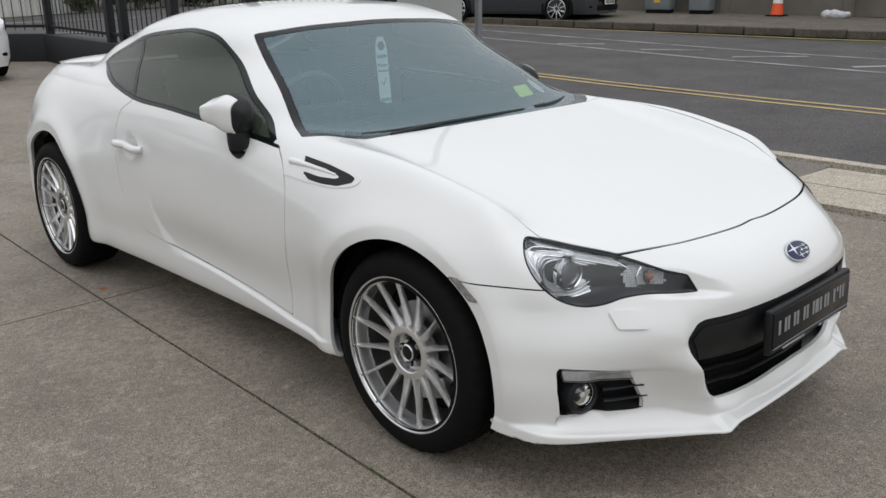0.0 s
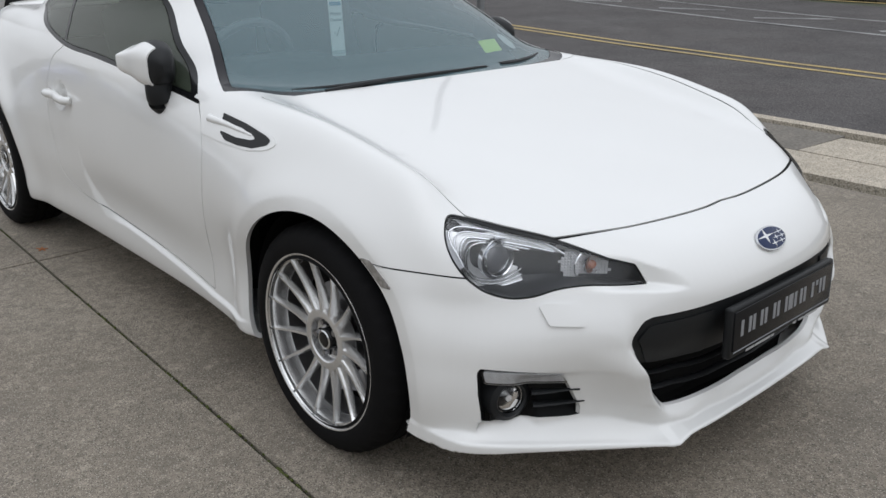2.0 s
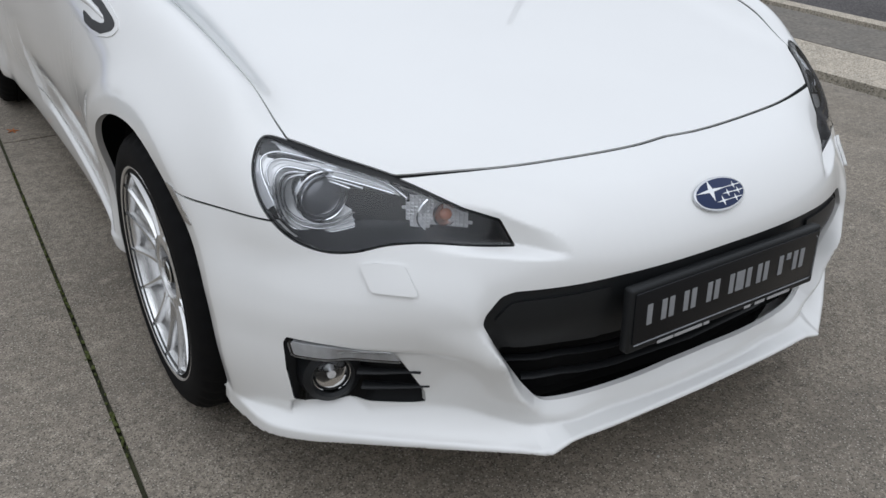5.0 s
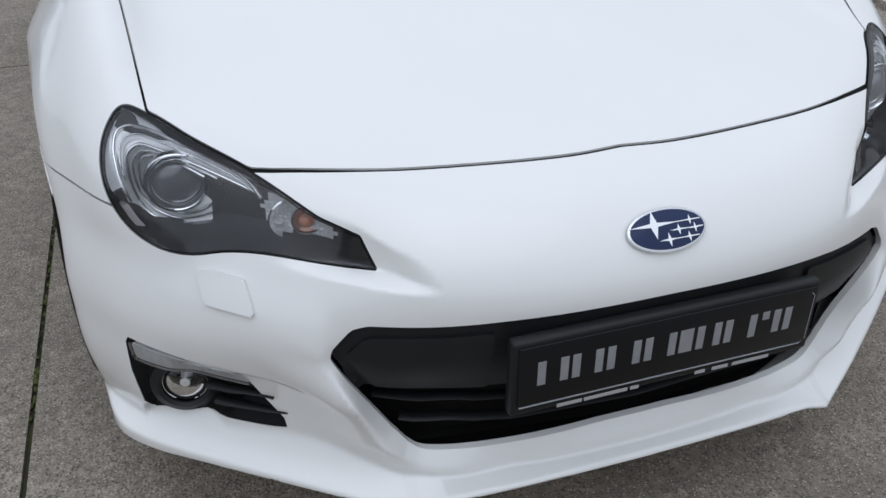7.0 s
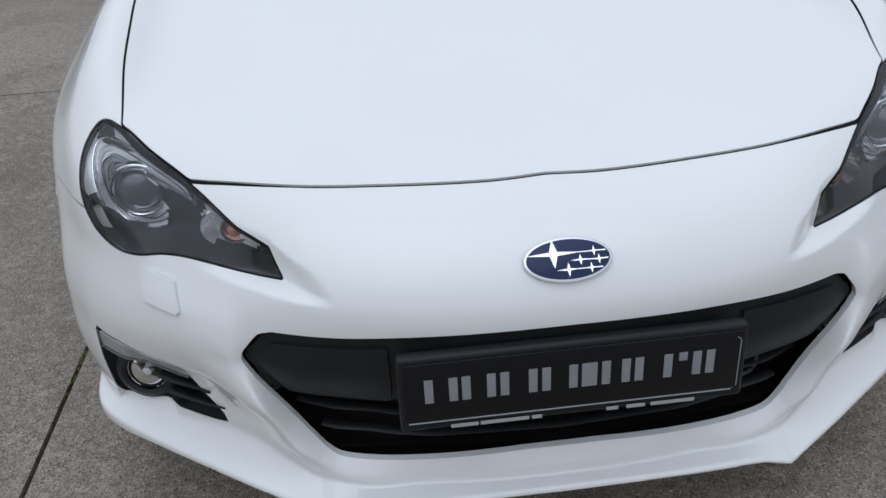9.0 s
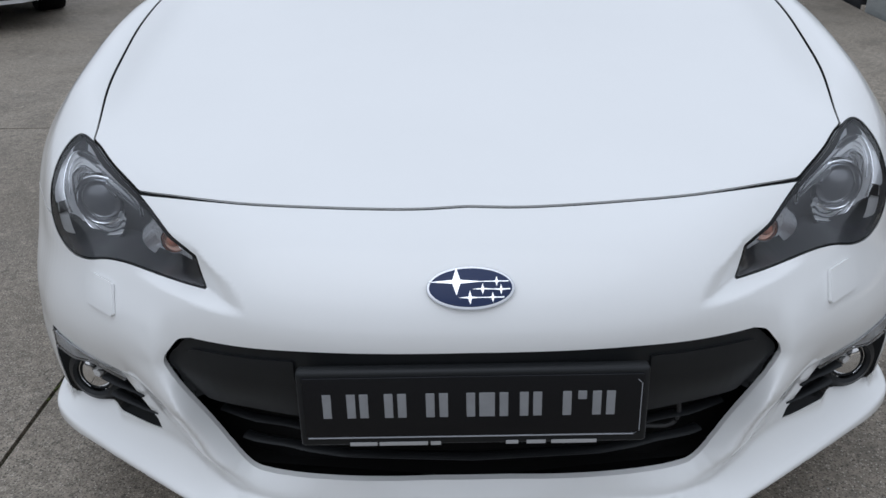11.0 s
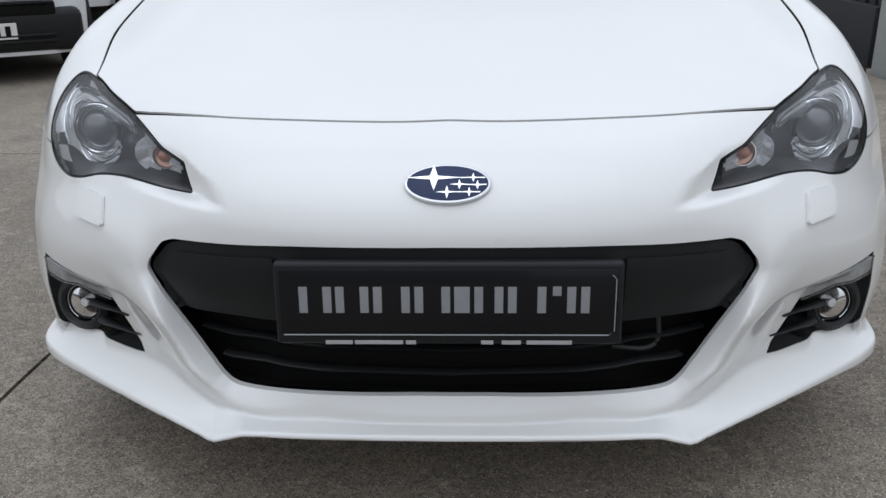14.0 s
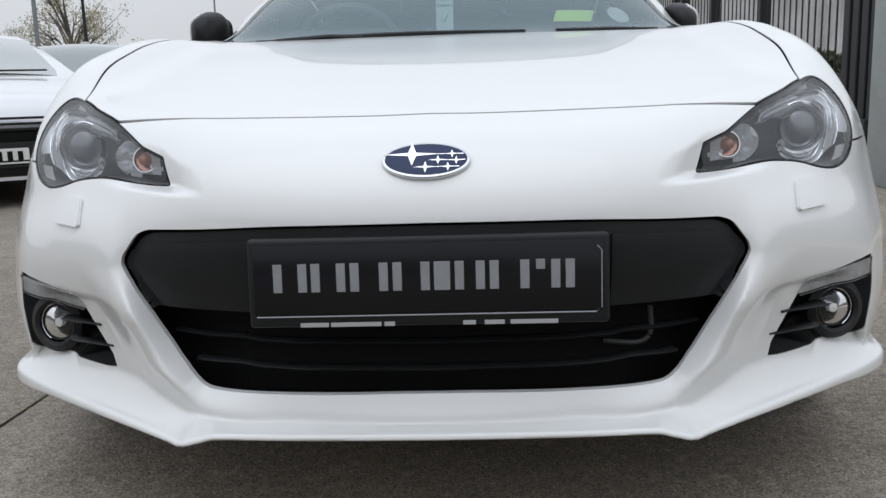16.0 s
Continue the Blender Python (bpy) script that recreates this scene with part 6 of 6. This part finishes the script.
cabinet(16.02, 9.95, 0.62, 0.80, True)
cabinet(16.25, 8.98, 0.50, 0.82, False)
cone = new("traffic_cone")
cone.location = (16.45, 7.25, height(16.45, 7.25) + 0.095)
tagged(cone, "orange traffic cone with a white sleeve on the footpath", "traffic cone")
bm = bmesh.new()
box(bm, (0.36, 0.36, 0.03), (0, 0, 0.015), (0, 0, 0), 0.008, 2)
part("base", bm, NEAR_BLACK, cone)
bm = bmesh.new()
lathe(bm, [(0.14, 0.03), (0.105, 0.26), (0.06, 0.56), (0.03, 0.75), (0.0005, 0.75)], pose(0, 0, 0), 24)
part("cone_body", bm, material("cone_orange", (0.80, 0.10, 0.03), 0.5), cone)
bm = bmesh.new()
lathe(bm, [(0.107, 0.27), (0.066, 0.54)], pose(0, 0, 0), 24)
part("sleeve", bm, material("cone_white", (0.75, 0.74, 0.72), 0.4), cone, "white reflective sleeve")
bm = bmesh.new()
for k in range(5):
    bmesh.ops.create_icosphere(bm, subdivisions=2, radius=0.10 + 0.02 * k % 0.05, matrix=pose(16.55 + 0.02 * k, 5.80 + 0.11 * k, height(16.6, 5.6) + 0.165, 10 * k, 20 * k, 0) @ Matrix.Diagonal((0.8, 1.1, 0.75, 1)))
for v in bm.verts:
    v.co += 0.03 * noise.noise_vector(v.co * 9)
tagged(part("rubbish_bag", bm, material("bag_white", (0.62, 0.62, 0.63), 0.5, var=0.4, scale=12), None), "crumpled white plastic bag by the wall", "bag")

# slim grey sign post beside the road
bm = bmesh.new()
rod(bm, 0.036, 0.036, 4.2, pose(4.08, 4.43, height(4.08, 4.43) + 2.0), 16)
tagged(part("sign_post", bm, GALV, None), "plain grey steel post beside the road", "post")

# low black wall with a black bar fence, which turns a corner behind the yard
fence = new("bar_fence")
tagged(fence, "black steel bar fence on a low black wall", "fence")
FENCE = [Vector((2.98, 4.35, 0)), Vector((2.98, 13.15, 0)), Vector((-4.5, 19.4, 0))]
low = new("low_wall")
tagged(low, kind="structure")
bar_me = bpy.data.meshes.new("fence_bar")
bm = bmesh.new()
box(bm, (0.012, 0.012, 1.75), (0, 0, 0))
bm.to_mesh(bar_me)
bm.free()
bar_me.materials.append(BLACK_STEEL)
post_me = bpy.data.meshes.new("fence_post")
bm = bmesh.new()
box(bm, (0.11, 0.11, 2.55), (0, 0, 0), (0, 0, 0), 0.008, 2)
box(bm, (0.13, 0.13, 0.03), (0, 0, 1.28), (0, 0, 0), 0.01, 1)
bm.to_mesh(post_me)
bm.free()
post_me.materials.append(BLACK_STEEL)
for p, q in zip(FENCE, FENCE[1:]):
    d = (q - p)
    long = d.length
    d.normalize()
    yaw = math.degrees(math.atan2(d.y, d.x))
    za, zb = height(p.x, p.y), height(q.x, q.y)
    slope = math.degrees(math.atan2(zb - za, long))
    mid = (p + q) / 2
    bm = bmesh.new()
    box(bm, (long, 0.22, 0.50), (mid.x, mid.y, (za + zb) / 2 + 0.19), (0, -slope, yaw), 0.012, 2)
    part("wall_run", bm, BLACK_WALL, low)
    for z in (0.56, 2.18):
        bm = bmesh.new()
        box(bm, (long, 0.045, 0.045), (mid.x, mid.y, (za + zb) / 2 + z), (0, -slope, yaw), 0.004, 1)
        part("fence_rail", bm, BLACK_STEEL, fence)
    n = int(long / 0.15)
    for k in range(n):
        c = p + d * (k + 0.5) * 0.15
        o = new("fence_bar", bar_me)
        o.parent = fence
        o.location = (c.x, c.y, height(c.x, c.y) + 1.37)
    for s0 in ((0.05, 0.20, 0.36, 0.52, 2.6, 4.4, 5.9, 6.35, 8.72) if d.x > -0.1 else (1.75, 3.5, 5.2, 6.9, 8.6)):
        c = p + d * s0
        o = new("fence_post", post_me)
        o.parent = fence
        o.location = (c.x, c.y, height(c.x, c.y) + 1.20)

# pale end pillar of the low wall
bm = bmesh.new()
box(bm, (0.42, 0.42, 2.5), (3.07, 4.06, 1.22), (0, 0, 0), 0.02, 2)
box(bm, (0.50, 0.50, 0.09), (3.07, 4.06, 2.50), (0, 0, 0), 0.02, 2)
tagged(part("gate_pillar", bm, material("rendered_pillar", (0.42, 0.44, 0.43), 0.9, var=0.6, scale=3, second=(0.3, 0.315, 0.305), fine=0.4, bump=0.3, bump_scale=60), None, smooth=30), kind="structure")

# plain unseen rendered walls that close the forecourt behind and beside the standpoint, added to dim upright faces
for name, p, q in (("unseen_wall_rear", (-15.5, -11.5), (2.6, -11.5)), ("unseen_wall_side", (-15.5, -11.5), (-15.5, 4.0))):
    bm = bmesh.new()
    long = math.hypot(q[0] - p[0], q[1] - p[1])
    yaw = math.degrees(math.atan2(q[1] - p[1], q[0] - p[0]))
    box(bm, (long + 0.3, 0.3, 1.9), ((p[0] + q[0]) / 2, (p[1] + q[1]) / 2, 0.85), (0, 0, yaw), 0.02, 2)
    tagged(part(name, bm, material("grey_render", (0.30, 0.29, 0.275), 0.85, var=0.4, scale=1.2, bump=0.2, bump_scale=40), None, smooth=30), kind="structure")

# corrugated shed and hedge across the road
shed = new("shed")
tagged(shed, "pale grey corrugated steel shed across the road", "shed")
bm = bmesh.new()
n = 174
pts = [(3.2 + 10.4 * k / n, 27.5 + 0.05 * math.sin(k * math.pi / 1.5)) for k in range(n + 1)]
a = [bm.verts.new((x, y, height(x, 27) - 0.05)) for x, y in pts]
b = [bm.verts.new((x, y, height(x, 27) + 3.6)) for x, y in pts]
for k in range(n):
    bm.faces.new((a[k], a[k + 1], b[k + 1], b[k]))
bm.faces.new([bm.verts.new(c) for c in ((13.6, 27.5, 0.3), (13.6, 33, 0.3), (13.6, 33, 4.0), (13.6, 27.5, 4.0))])
part("wall", bm, material("corrugated_pale", (0.72, 0.71, 0.69), 0.6, var=0.5, scale=0.8, second=(0.30, 0.28, 0.26)), shed)
bm = bmesh.new()
box(bm, (10.9, 6.2, 0.12), (8.4, 30.4, 4.25), (3, 0, 0), 0.02, 1)
part("roof", bm, GALV, shed)


def leaf_cloud(bm, rng, centre, radii, count, size):
    """Small leaves scattered through a lumpy volume."""
    for k in range(count):
        while True:
            p = Vector((rng.uniform(-1, 1), rng.uniform(-1, 1), rng.uniform(-1, 1)))
            if p.length < 1 and p.length > 0.25:
                break
        c = Vector(centre) + Vector((p.x * radii[0], p.y * radii[1], p.z * radii[2]))
        s0 = size * rng.uniform(0.6, 1.4)
        m = Euler((rng.uniform(0, 6), rng.uniform(0, 6), rng.uniform(0, 6))).to_matrix()
        bm.faces.new([bm.verts.new(c + m @ Vector(q) * s0) for q in ((-1, 0, 0), (0, -0.5, 0.1), (1, 0, 0), (0, 0.5, 0.1))])


LEAF_DARK = material("hedge_leaf", (0.05, 0.07, 0.03), 0.8, var=0.7, scale=2, second=(0.09, 0.08, 0.04))
LEAF_PALE = material("autumn_leaf", (0.50, 0.45, 0.31), 0.8, var=0.7, scale=1.5, second=(0.26, 0.25, 0.13))
BARK = material("grey_bark", (0.20, 0.17, 0.14), 0.9, var=0.5, scale=6, bump=0.4, bump_scale=40)


def shrub(x, y, w, h, mat, label, name="hedge"):
    rg = random.Random(int(x * 31 + y * 17))
    ob = new(name)
    z = height(x, y)
    ob.location = (x, y, z - 0.07)
    tagged(ob, label, name, "hedgerow")
    bm = bmesh.new()
    for k in range(7):
        a0 = rg.uniform(0, 6.28)
        tip = (math.cos(a0) * w * 0.35, math.sin(a0) * w * 0.2, h * rg.uniform(0.6, 0.95))
        tube(bm, [(0, 0, 0), (tip[0] * 0.4, tip[1] * 0.4, tip[2] * 0.5), tip], [0.06, 0.04, 0.012], 5)
    part("stems", bm, BARK, ob)
    bm = bmesh.new()
    for k in range(9):
        leaf_cloud(bm, rg, (rg.uniform(-0.42, 0.42) * w, rg.uniform(-0.2, 0.2) * w, h * rg.uniform(0.3, 0.8)), (w * 0.2, w * 0.16, h * 0.24), 150, 0.11)
    part("foliage", bm, mat, ob, smooth=0)


for k in range(9):
    shrub(9.3 + 1.5 * k, 26.4 + 0.2 * (k % 3), 2.0, 1.15 + 0.3 * (k % 2), LEAF_DARK, "dense dark green hedge shrub across the road")


def tree(x, y, h, mat, label):
    rg = random.Random(int(x * 13 + y))
    ob = new("tree")
    ob.location = (x, y, height(x, y) - 0.1)
    tagged(ob, label, "tree")
    bm = bmesh.new()
    tube(bm, [(0, 0, 0), (0.1, 0, h * 0.25), (0.05, 0.1, h * 0.5), (-0.1, 0, h * 0.75)], [h * 0.035, h * 0.026, h * 0.016, h * 0.006], 8)
    tips = []
    for k in range(26):
        a0, z0 = rg.uniform(0, 6.28), h * rg.uniform(0.15, 0.6)
        r0 = h * rg.uniform(0.16, 0.34)
        tip = (math.cos(a0) * r0, math.sin(a0) * r0, z0 + h * rg.uniform(0.2, 0.42))
        midp = (tip[0] * 0.5, tip[1] * 0.5, z0 + (tip[2] - z0) * 0.65)
        tube(bm, [(0, 0, z0), midp, tip], [h * 0.010, h * 0.006, h * 0.002], 5)
        tips += [tip, midp]
        for q in range(3):
            t2 = (tip[0] + rg.gauss(0, h * 0.06), tip[1] + rg.gauss(0, h * 0.06), tip[2] + rg.gauss(0.0, h * 0.06))
            tube(bm, [midp, t2], [h * 0.004, h * 0.001], 4)
            tips.append(t2)
    part("trunk", bm, BARK, ob, "slender trunk with thin limbs")
    bm = bmesh.new()
    for tp in tips:
        leaf_cloud(bm, rg, tp, (h * 0.075, h * 0.075, h * 0.06), 44, h * 0.0075)
    part("crown", bm, mat, ob, "sparse crown of small leaves", smooth=0)


tree(-22.4, 46.0, 7.4, LEAF_PALE, "pale half-bare tree with a thin crown")
tree(-26.5, 47.0, 5.0, LEAF_PALE, "small half-bare tree with pale leaves")
for k in range(13):
    shrub(-23 + 1.75 * k, 46.5 + 0.8 * (k % 3), 3.2, 3.4 - 0.05 * k + 0.4 * (k % 2), LEAF_DARK if k % 3 else LEAF_PALE, "scrubby hedge of mixed green and brown")

# poles behind the parked cars
for x, y, r0, hh, mat, label in ((-16.85, 31.5, 0.10, 9.0, GALV, "tall grey lamp pole behind the yard"), (-8.7, 17.6, 0.055, 3.2, BLACK_STEEL, "black lamp pole behind parked cars"), (-13.2, 43.0, 0.07, 6.1, GALV, "slim grey street lamp in the distance")):
    bm = bmesh.new()
    tube(bm, [(x, y, height(x, y) - 0.07), (x, y, hh * 0.5), (x, y, hh)], [r0, r0 * 0.85, r0 * 0.6], 12)
    pole = part("lamp_pole", bm, mat, None)
    tagged(pole, label, "lamp pole")
    bm = bmesh.new()
    box(bm, (0.55, 0.16, 0.09), (x + 0.2, y, hh + 0.02), (0, 8, 0), 0.03, 2)
    part("lamp_head", bm, mat, pole)
bm = bmesh.new()
box(bm, (0.16, 0.10, 0.22), (-8.7, 17.52, 2.02), (0, 0, 0), 0.02, 2)
tagged(part("junction_box", bm, material("box_white", (0.6, 0.6, 0.6), 0.5), None), "small white box fixed to the lamp pole", "box")


# ---- parked cars round the yard ----
def parked_car(at, yaw, paint, label, length, width, tall, van=False, dark_front=False, rake=0.0):
    """A plain parked car: nose at y = 0 of its own axes, tail at y = length, standing on z = 0."""
    ob = new("parked_car")
    x, y = at
    ob.matrix_world = pose(x, y, height(x, y), 0, 0, yaw)
    tagged(ob, label, "car")
    w = width / 2
    L = length
    # along, bonnet or roof height, half width at the belt, half width at the top
    if van:
        st = [(0.0, 0.66, 0.66, 0.55), (0.06, 0.80, 0.80, 0.66), (0.25, 0.92, 0.93, 0.78), (0.55, 1.00, 0.985, 0.80), (0.95, 1.08, 1.0, 0.80), (1.55, tall * 0.90, 1.0, 0.80), (1.95, tall * 0.985, 1.0, 0.80), (2.8, tall, 1.0, 0.80), (3.6, tall * 0.985, 0.99, 0.80), (L - 0.15, tall * 0.93, 0.96, 0.78), (L, 1.0, 0.90, 0.70)]
    else:
        st = [(0.0, 0.60, 0.60, 0.50), (0.07, 0.70, 0.78, 0.62), (0.28, 0.80, 0.92, 0.76), (0.65, 0.88, 0.985, 0.80), (1.15, 0.96, 1.0, 0.80), (1.80 + rake, tall * 0.93, 1.0, 0.74), (2.25 + rake, tall, 1.0, 0.74), (2.9 + rake * 0.6, tall * 0.99, 1.0, 0.74), (L * 0.83, tall * 0.86, 0.98, 0.74), (L - 0.25, 1.04, 0.94, 0.76), (L, 0.92, 0.86, 0.70)]
    belt = lambda yy: min(0.98 if van else 0.93, np.interp(yy, [0, 0.3, 1.0, L], [0.58, 0.78, 0.90, 0.98]))
    Y = np.array([q[0] for q in st])
    fine = np.unique(np.concatenate([np.linspace(a, b, 5) for a, b in zip(Y, Y[1:])]))
    top, wb, wt = [follow(Y, [q[k] for q in st]) for k in (1, 2, 3)]
    rows = []
    for yy in fine:
        zt, zb = float(top(yy)), min(belt(yy), float(top(yy)) - 0.02)
        hb, ht = w * float(wb(yy)), w * float(wt(yy))
        f = (zt - zb) / 0.45
        ht = hb + (ht - hb) * min(1, f)
        ring = [(hb * 0.93, 0.20), (hb * 0.985, 0.32), (hb, 0.52), (hb * 0.995, zb * 0.86), (hb * 0.965, zb), (hb * 0.6 + ht * 0.4 - 0.01, zb + (zt - zb) * 0.40), (ht, zb + (zt - zb) * 0.90), (ht * 0.86, zb + (zt - zb) * 0.985), (ht * 0.45, zt + 0.012), (0, zt + 0.018)]
        rows.append([(s * a, yy, z) for s, seq in ((1, ring), (-1, ring[-2::-1])) for a, z in seq])
    bm = bmesh.new()
    V = [[bm.verts.new(c) for c in r] for r in rows]
    for A, B in zip(V, V[1:]):
        for k in range(len(A) - 1):
            bm.faces.new((A[k], B[k], B[k + 1], A[k + 1]))
    bm.faces.new(V[0])
    bm.faces.new(V[-1][::-1])
    bmesh.ops.recalc_face_normals(bm, faces=bm.faces[:])
    part("body", bm, paint, ob, smooth=50)
    glass = GLASS_P
    y0, y1 = (1.00, 1.90) if van else (1.20, 2.18 + rake)
    bm = bmesh.new()
    grid = []
    for yy in np.linspace(y0, y1, 8):
        zt, ht = float(top(yy)), w * float(wt(yy)) * 0.93
        grid.append([bm.verts.new((ht * u * (1.10 - 0.12 * (yy - y0) / (y1 - y0)), yy - 0.02, zt + 0.030 - 0.035 * u * u)) for u in np.linspace(-1, 1, 9)])
    for A, B in zip(grid, grid[1:]):
        for k in range(8):
            bm.faces.new((A[k], A[k + 1], B[k + 1], B[k]))
    part("windscreen", bm, glass, ob, "grey-green windscreen")
    for s in (1, -1):
        for ya, yb in ((y0 + 0.55, y0 + 1.35), (y0 + 1.42, min(L - 0.75, y0 + 2.35))):
            bm = bmesh.new()
            lowr, upr = [], []
            for yy in np.linspace(ya, yb, 6):
                zt, zb = float(top(yy)), min(belt(yy), float(top(yy)) - 0.02)
                hb, ht = w * float(wb(yy)), w * float(wt(yy))
                lowr.append(bm.verts.new((s * (hb * 0.965 + 0.006), yy, zb + 0.03)))
                upr.append(bm.verts.new((s * (ht + (hb - ht) * 0.08 + 0.010), yy - 0.0, zb + (zt - zb) * 0.86)))
            for k in range(5):
                bm.faces.new((lowr[k], lowr[k + 1], upr[k + 1], upr[k]))
            part("side_window", bm, glass, ob)
        for yw in (0.82 if not van else 0.78, L - 0.85):
            bm = bmesh.new()
            m = pose(s * (w - 0.10), yw, 0.315, 0, 90 * s, 0)
            lathe(bm, [(0.20, -0.10), (0.30, -0.10), (0.315, -0.06), (0.315, 0.06), (0.30, 0.10), (0.235, 0.105), (0.20, 0.09)], m, 40)
            whl = part("wheel", bm, RUBBER, ob, "dark tyre")
            bm = bmesh.new()
            lathe(bm, [(0.228, 0.100), (0.215, 0.106), (0.205, 0.07)], m, 40)
            part("rim", bm, ALLOY, whl)
            for q in range(10):
                bm = bmesh.new()
                box(bm, (0.17, 0.030, 0.02), (0.125, 0, 0.085), (0, 0, 0), 0.006, 1)
                for v in bm.verts:
                    v.co = m @ pose(0, 0, 0, 0, 0, 36 * q) @ v.co
                part("spoke", bm, ALLOY, whl)
            # near-black disc in place of the shade behind these spokes
            bm = bmesh.new()
            lathe(bm, [(0.0005, 0.02), (0.205, 0.02)], m, 32)
            part("wheel_shade_disc", bm, NEAR_BLACK, whl)
            bm = bmesh.new()
            lathe(bm, [(0.325, -0.09), (0.375, -0.09), (0.375, 0.094), (0.325, 0.094)], pose(s * (w - 0.10), yw, 0.335, 0, 90 * s, 0), 40)
            for v in bm.verts:
                v.co.z = max(v.co.z, 0.19)
            part("arch", bm, BLACK if dark_front else NEAR_BLACK, ob)
        # headlamp
        bm = bmesh.new()
        zc = 0.74 if van else 0.66
        hl = []
        for u, (da, dz) in enumerate(((0.50, -0.02), (0.62, -0.07), (0.84, -0.05), (0.93, 0.06), (0.80, 0.09), (0.62, 0.055))):
            a0 = da * w
            yy = np.interp(da, [0.45, 0.75, 0.95], [0.03, 0.10, 0.42])
            hl.append(bm.verts.new((s * (a0 + 0.012), yy - 0.022, zc + dz)))
        bm.faces.new(hl if s > 0 else hl[::-1])
        out = bmesh.ops.extrude_face_region(bm, geom=bm.faces[:])
        for v in out["geom"]:
            if isinstance(v, bmesh.types.BMVert):
                v.co += Vector((-s * 0.01, 0.10, -0.01))
        lampc = part("headlamp", bm, LAMP_CLEAR, ob, "clear headlamp")
        bm = bmesh.new()
        box(bm, (0.24 * w, 0.05, 0.05), (s * 0.70 * w, 0.07, 0.36), (0, 0, s * 16), 0.015, 2)
        part("fog_recess", bm, NEAR_BLACK, ob)
        bm = bmesh.new()
        box(bm, (0.12, 0.09, 0.13), (s * (w + 0.09), y0 + 0.45, 1.0 if van else 0.96), (0, 0, s * 12), 0.03, 3)
        part("wing_mirror", bm, paint, ob)
    bm = bmesh.new()
    box(bm, (1.05 * w if not dark_front else 1.25 * w, 0.06, 0.10), (0, -0.012, 0.60 if van else 0.52), (0, 0, 0), 0.02, 2)
    part("grille", bm, NEAR_BLACK, ob, "dark grille")
    bm = bmesh.new()
    if dark_front:
        box(bm, (1.66 * w, 0.16, 0.30), (0, 0.045, 0.37), (0, 0, 0), 0.06, 3)
        part("bumper", bm, BLACK, ob, "dark grey plastic bumper")
        for z in (0.30, 0.34, 0.56, 0.60, 0.64):
            bm = bmesh.new()
            box(bm, (1.2 * w, 0.03, 0.018), (0, -0.045, z), (0, 0, 0), 0.005, 1)
            part("grille_bar", bm, BLACK, ob)
    else:
        box(bm, (1.2 * w, 0.05, 0.11), (0, 0.0, 0.33), (0, 0, 0), 0.02, 2)
        part("lower_grille", bm, NEAR_BLACK, ob)
    bm = bmesh.new()
    plate_z = 0.375 if dark_front else 0.455
    box(bm, (0.52, 0.012, 0.11), (0, -0.052, plate_z), (0, 0, 0), 0.003, 1)
    np_ = part("number_plate", bm, material("plate_white", (0.70, 0.70, 0.66), 0.4), ob, "white number plate with dark bars")
    for k in range(7):
        bm = bmesh.new()
        box(bm, (0.034, 0.004, 0.07), (-0.20 + 0.067 * k, -0.060, plate_z))
        part("plate_bar", bm, NEAR_BLACK, np_, smooth=0)
    bm = bmesh.new()
    box(bm, (1.3 * w, L - 0.5, 0.10), (0, L / 2, 0.22))
    part("underbody", bm, NEAR_BLACK, ob, smooth=0)
    for s in (0.3, -0.3):
        bm = bmesh.new()
        tube(bm, [(s - 0.28, y0 - 0.02, float(top(y0)) + 0.045), (s + 0.28, y0 + 0.03, float(top(y0)) + 0.05)], 0.009, 6)
        part("wiper", bm, BLACK, ob)
    return ob


GLASS_P = material("parked_car_glass", (0.16, 0.19, 0.18), 0.06, coat=1.0, spec=0.8, var=0.3, scale=1.5, second=(0.26, 0.30, 0.29))
LAMP_CLEAR = material("parked_lamp", (0.42, 0.43, 0.45), 0.12, metal=0.4, coat=1.0, var=0.8, scale=9, second=(0.12, 0.12, 0.13))
WHITE2 = material("white_car_paint", (0.74, 0.75, 0.76), 0.3, coat=1.0, var=0.06, scale=2)
SILVER2 = material("silver_white_paint", (0.66, 0.67, 0.70), 0.3, coat=1.0, var=0.08, scale=2)
DARK2 = material("dark_grey_paint", (0.035, 0.040, 0.045), 0.25, coat=1.0, var=0.2, scale=2)
BLUE2 = material("blue_car_paint", (0.02, 0.05, 0.28), 0.3, coat=1.0, var=0.1, scale=2)
parked_car((-3.36, 3.93), 33, WHITE2, "white hatchback with a dark plastic bumper", 4.1, 1.70, 1.38, dark_front=True, rake=0.5)
parked_car((-4.75, 7.6), 14, SILVER2, "white hatchback parked nose out beside the other", 4.0, 1.74, 1.45)
parked_car((-4.6, 13.2), 0, BLUE2, "blue car parked at the back of the yard", 4.1, 1.74, 1.44)
parked_car((0.86, 10.75), 3, WHITE2, "white saloon parked by the fence", 4.5, 1.8, 1.43)
parked_car((14.16, 10.13), 12, DARK2, "dark grey saloon parked half on the footpath", 4.3, 1.8, 1.42)
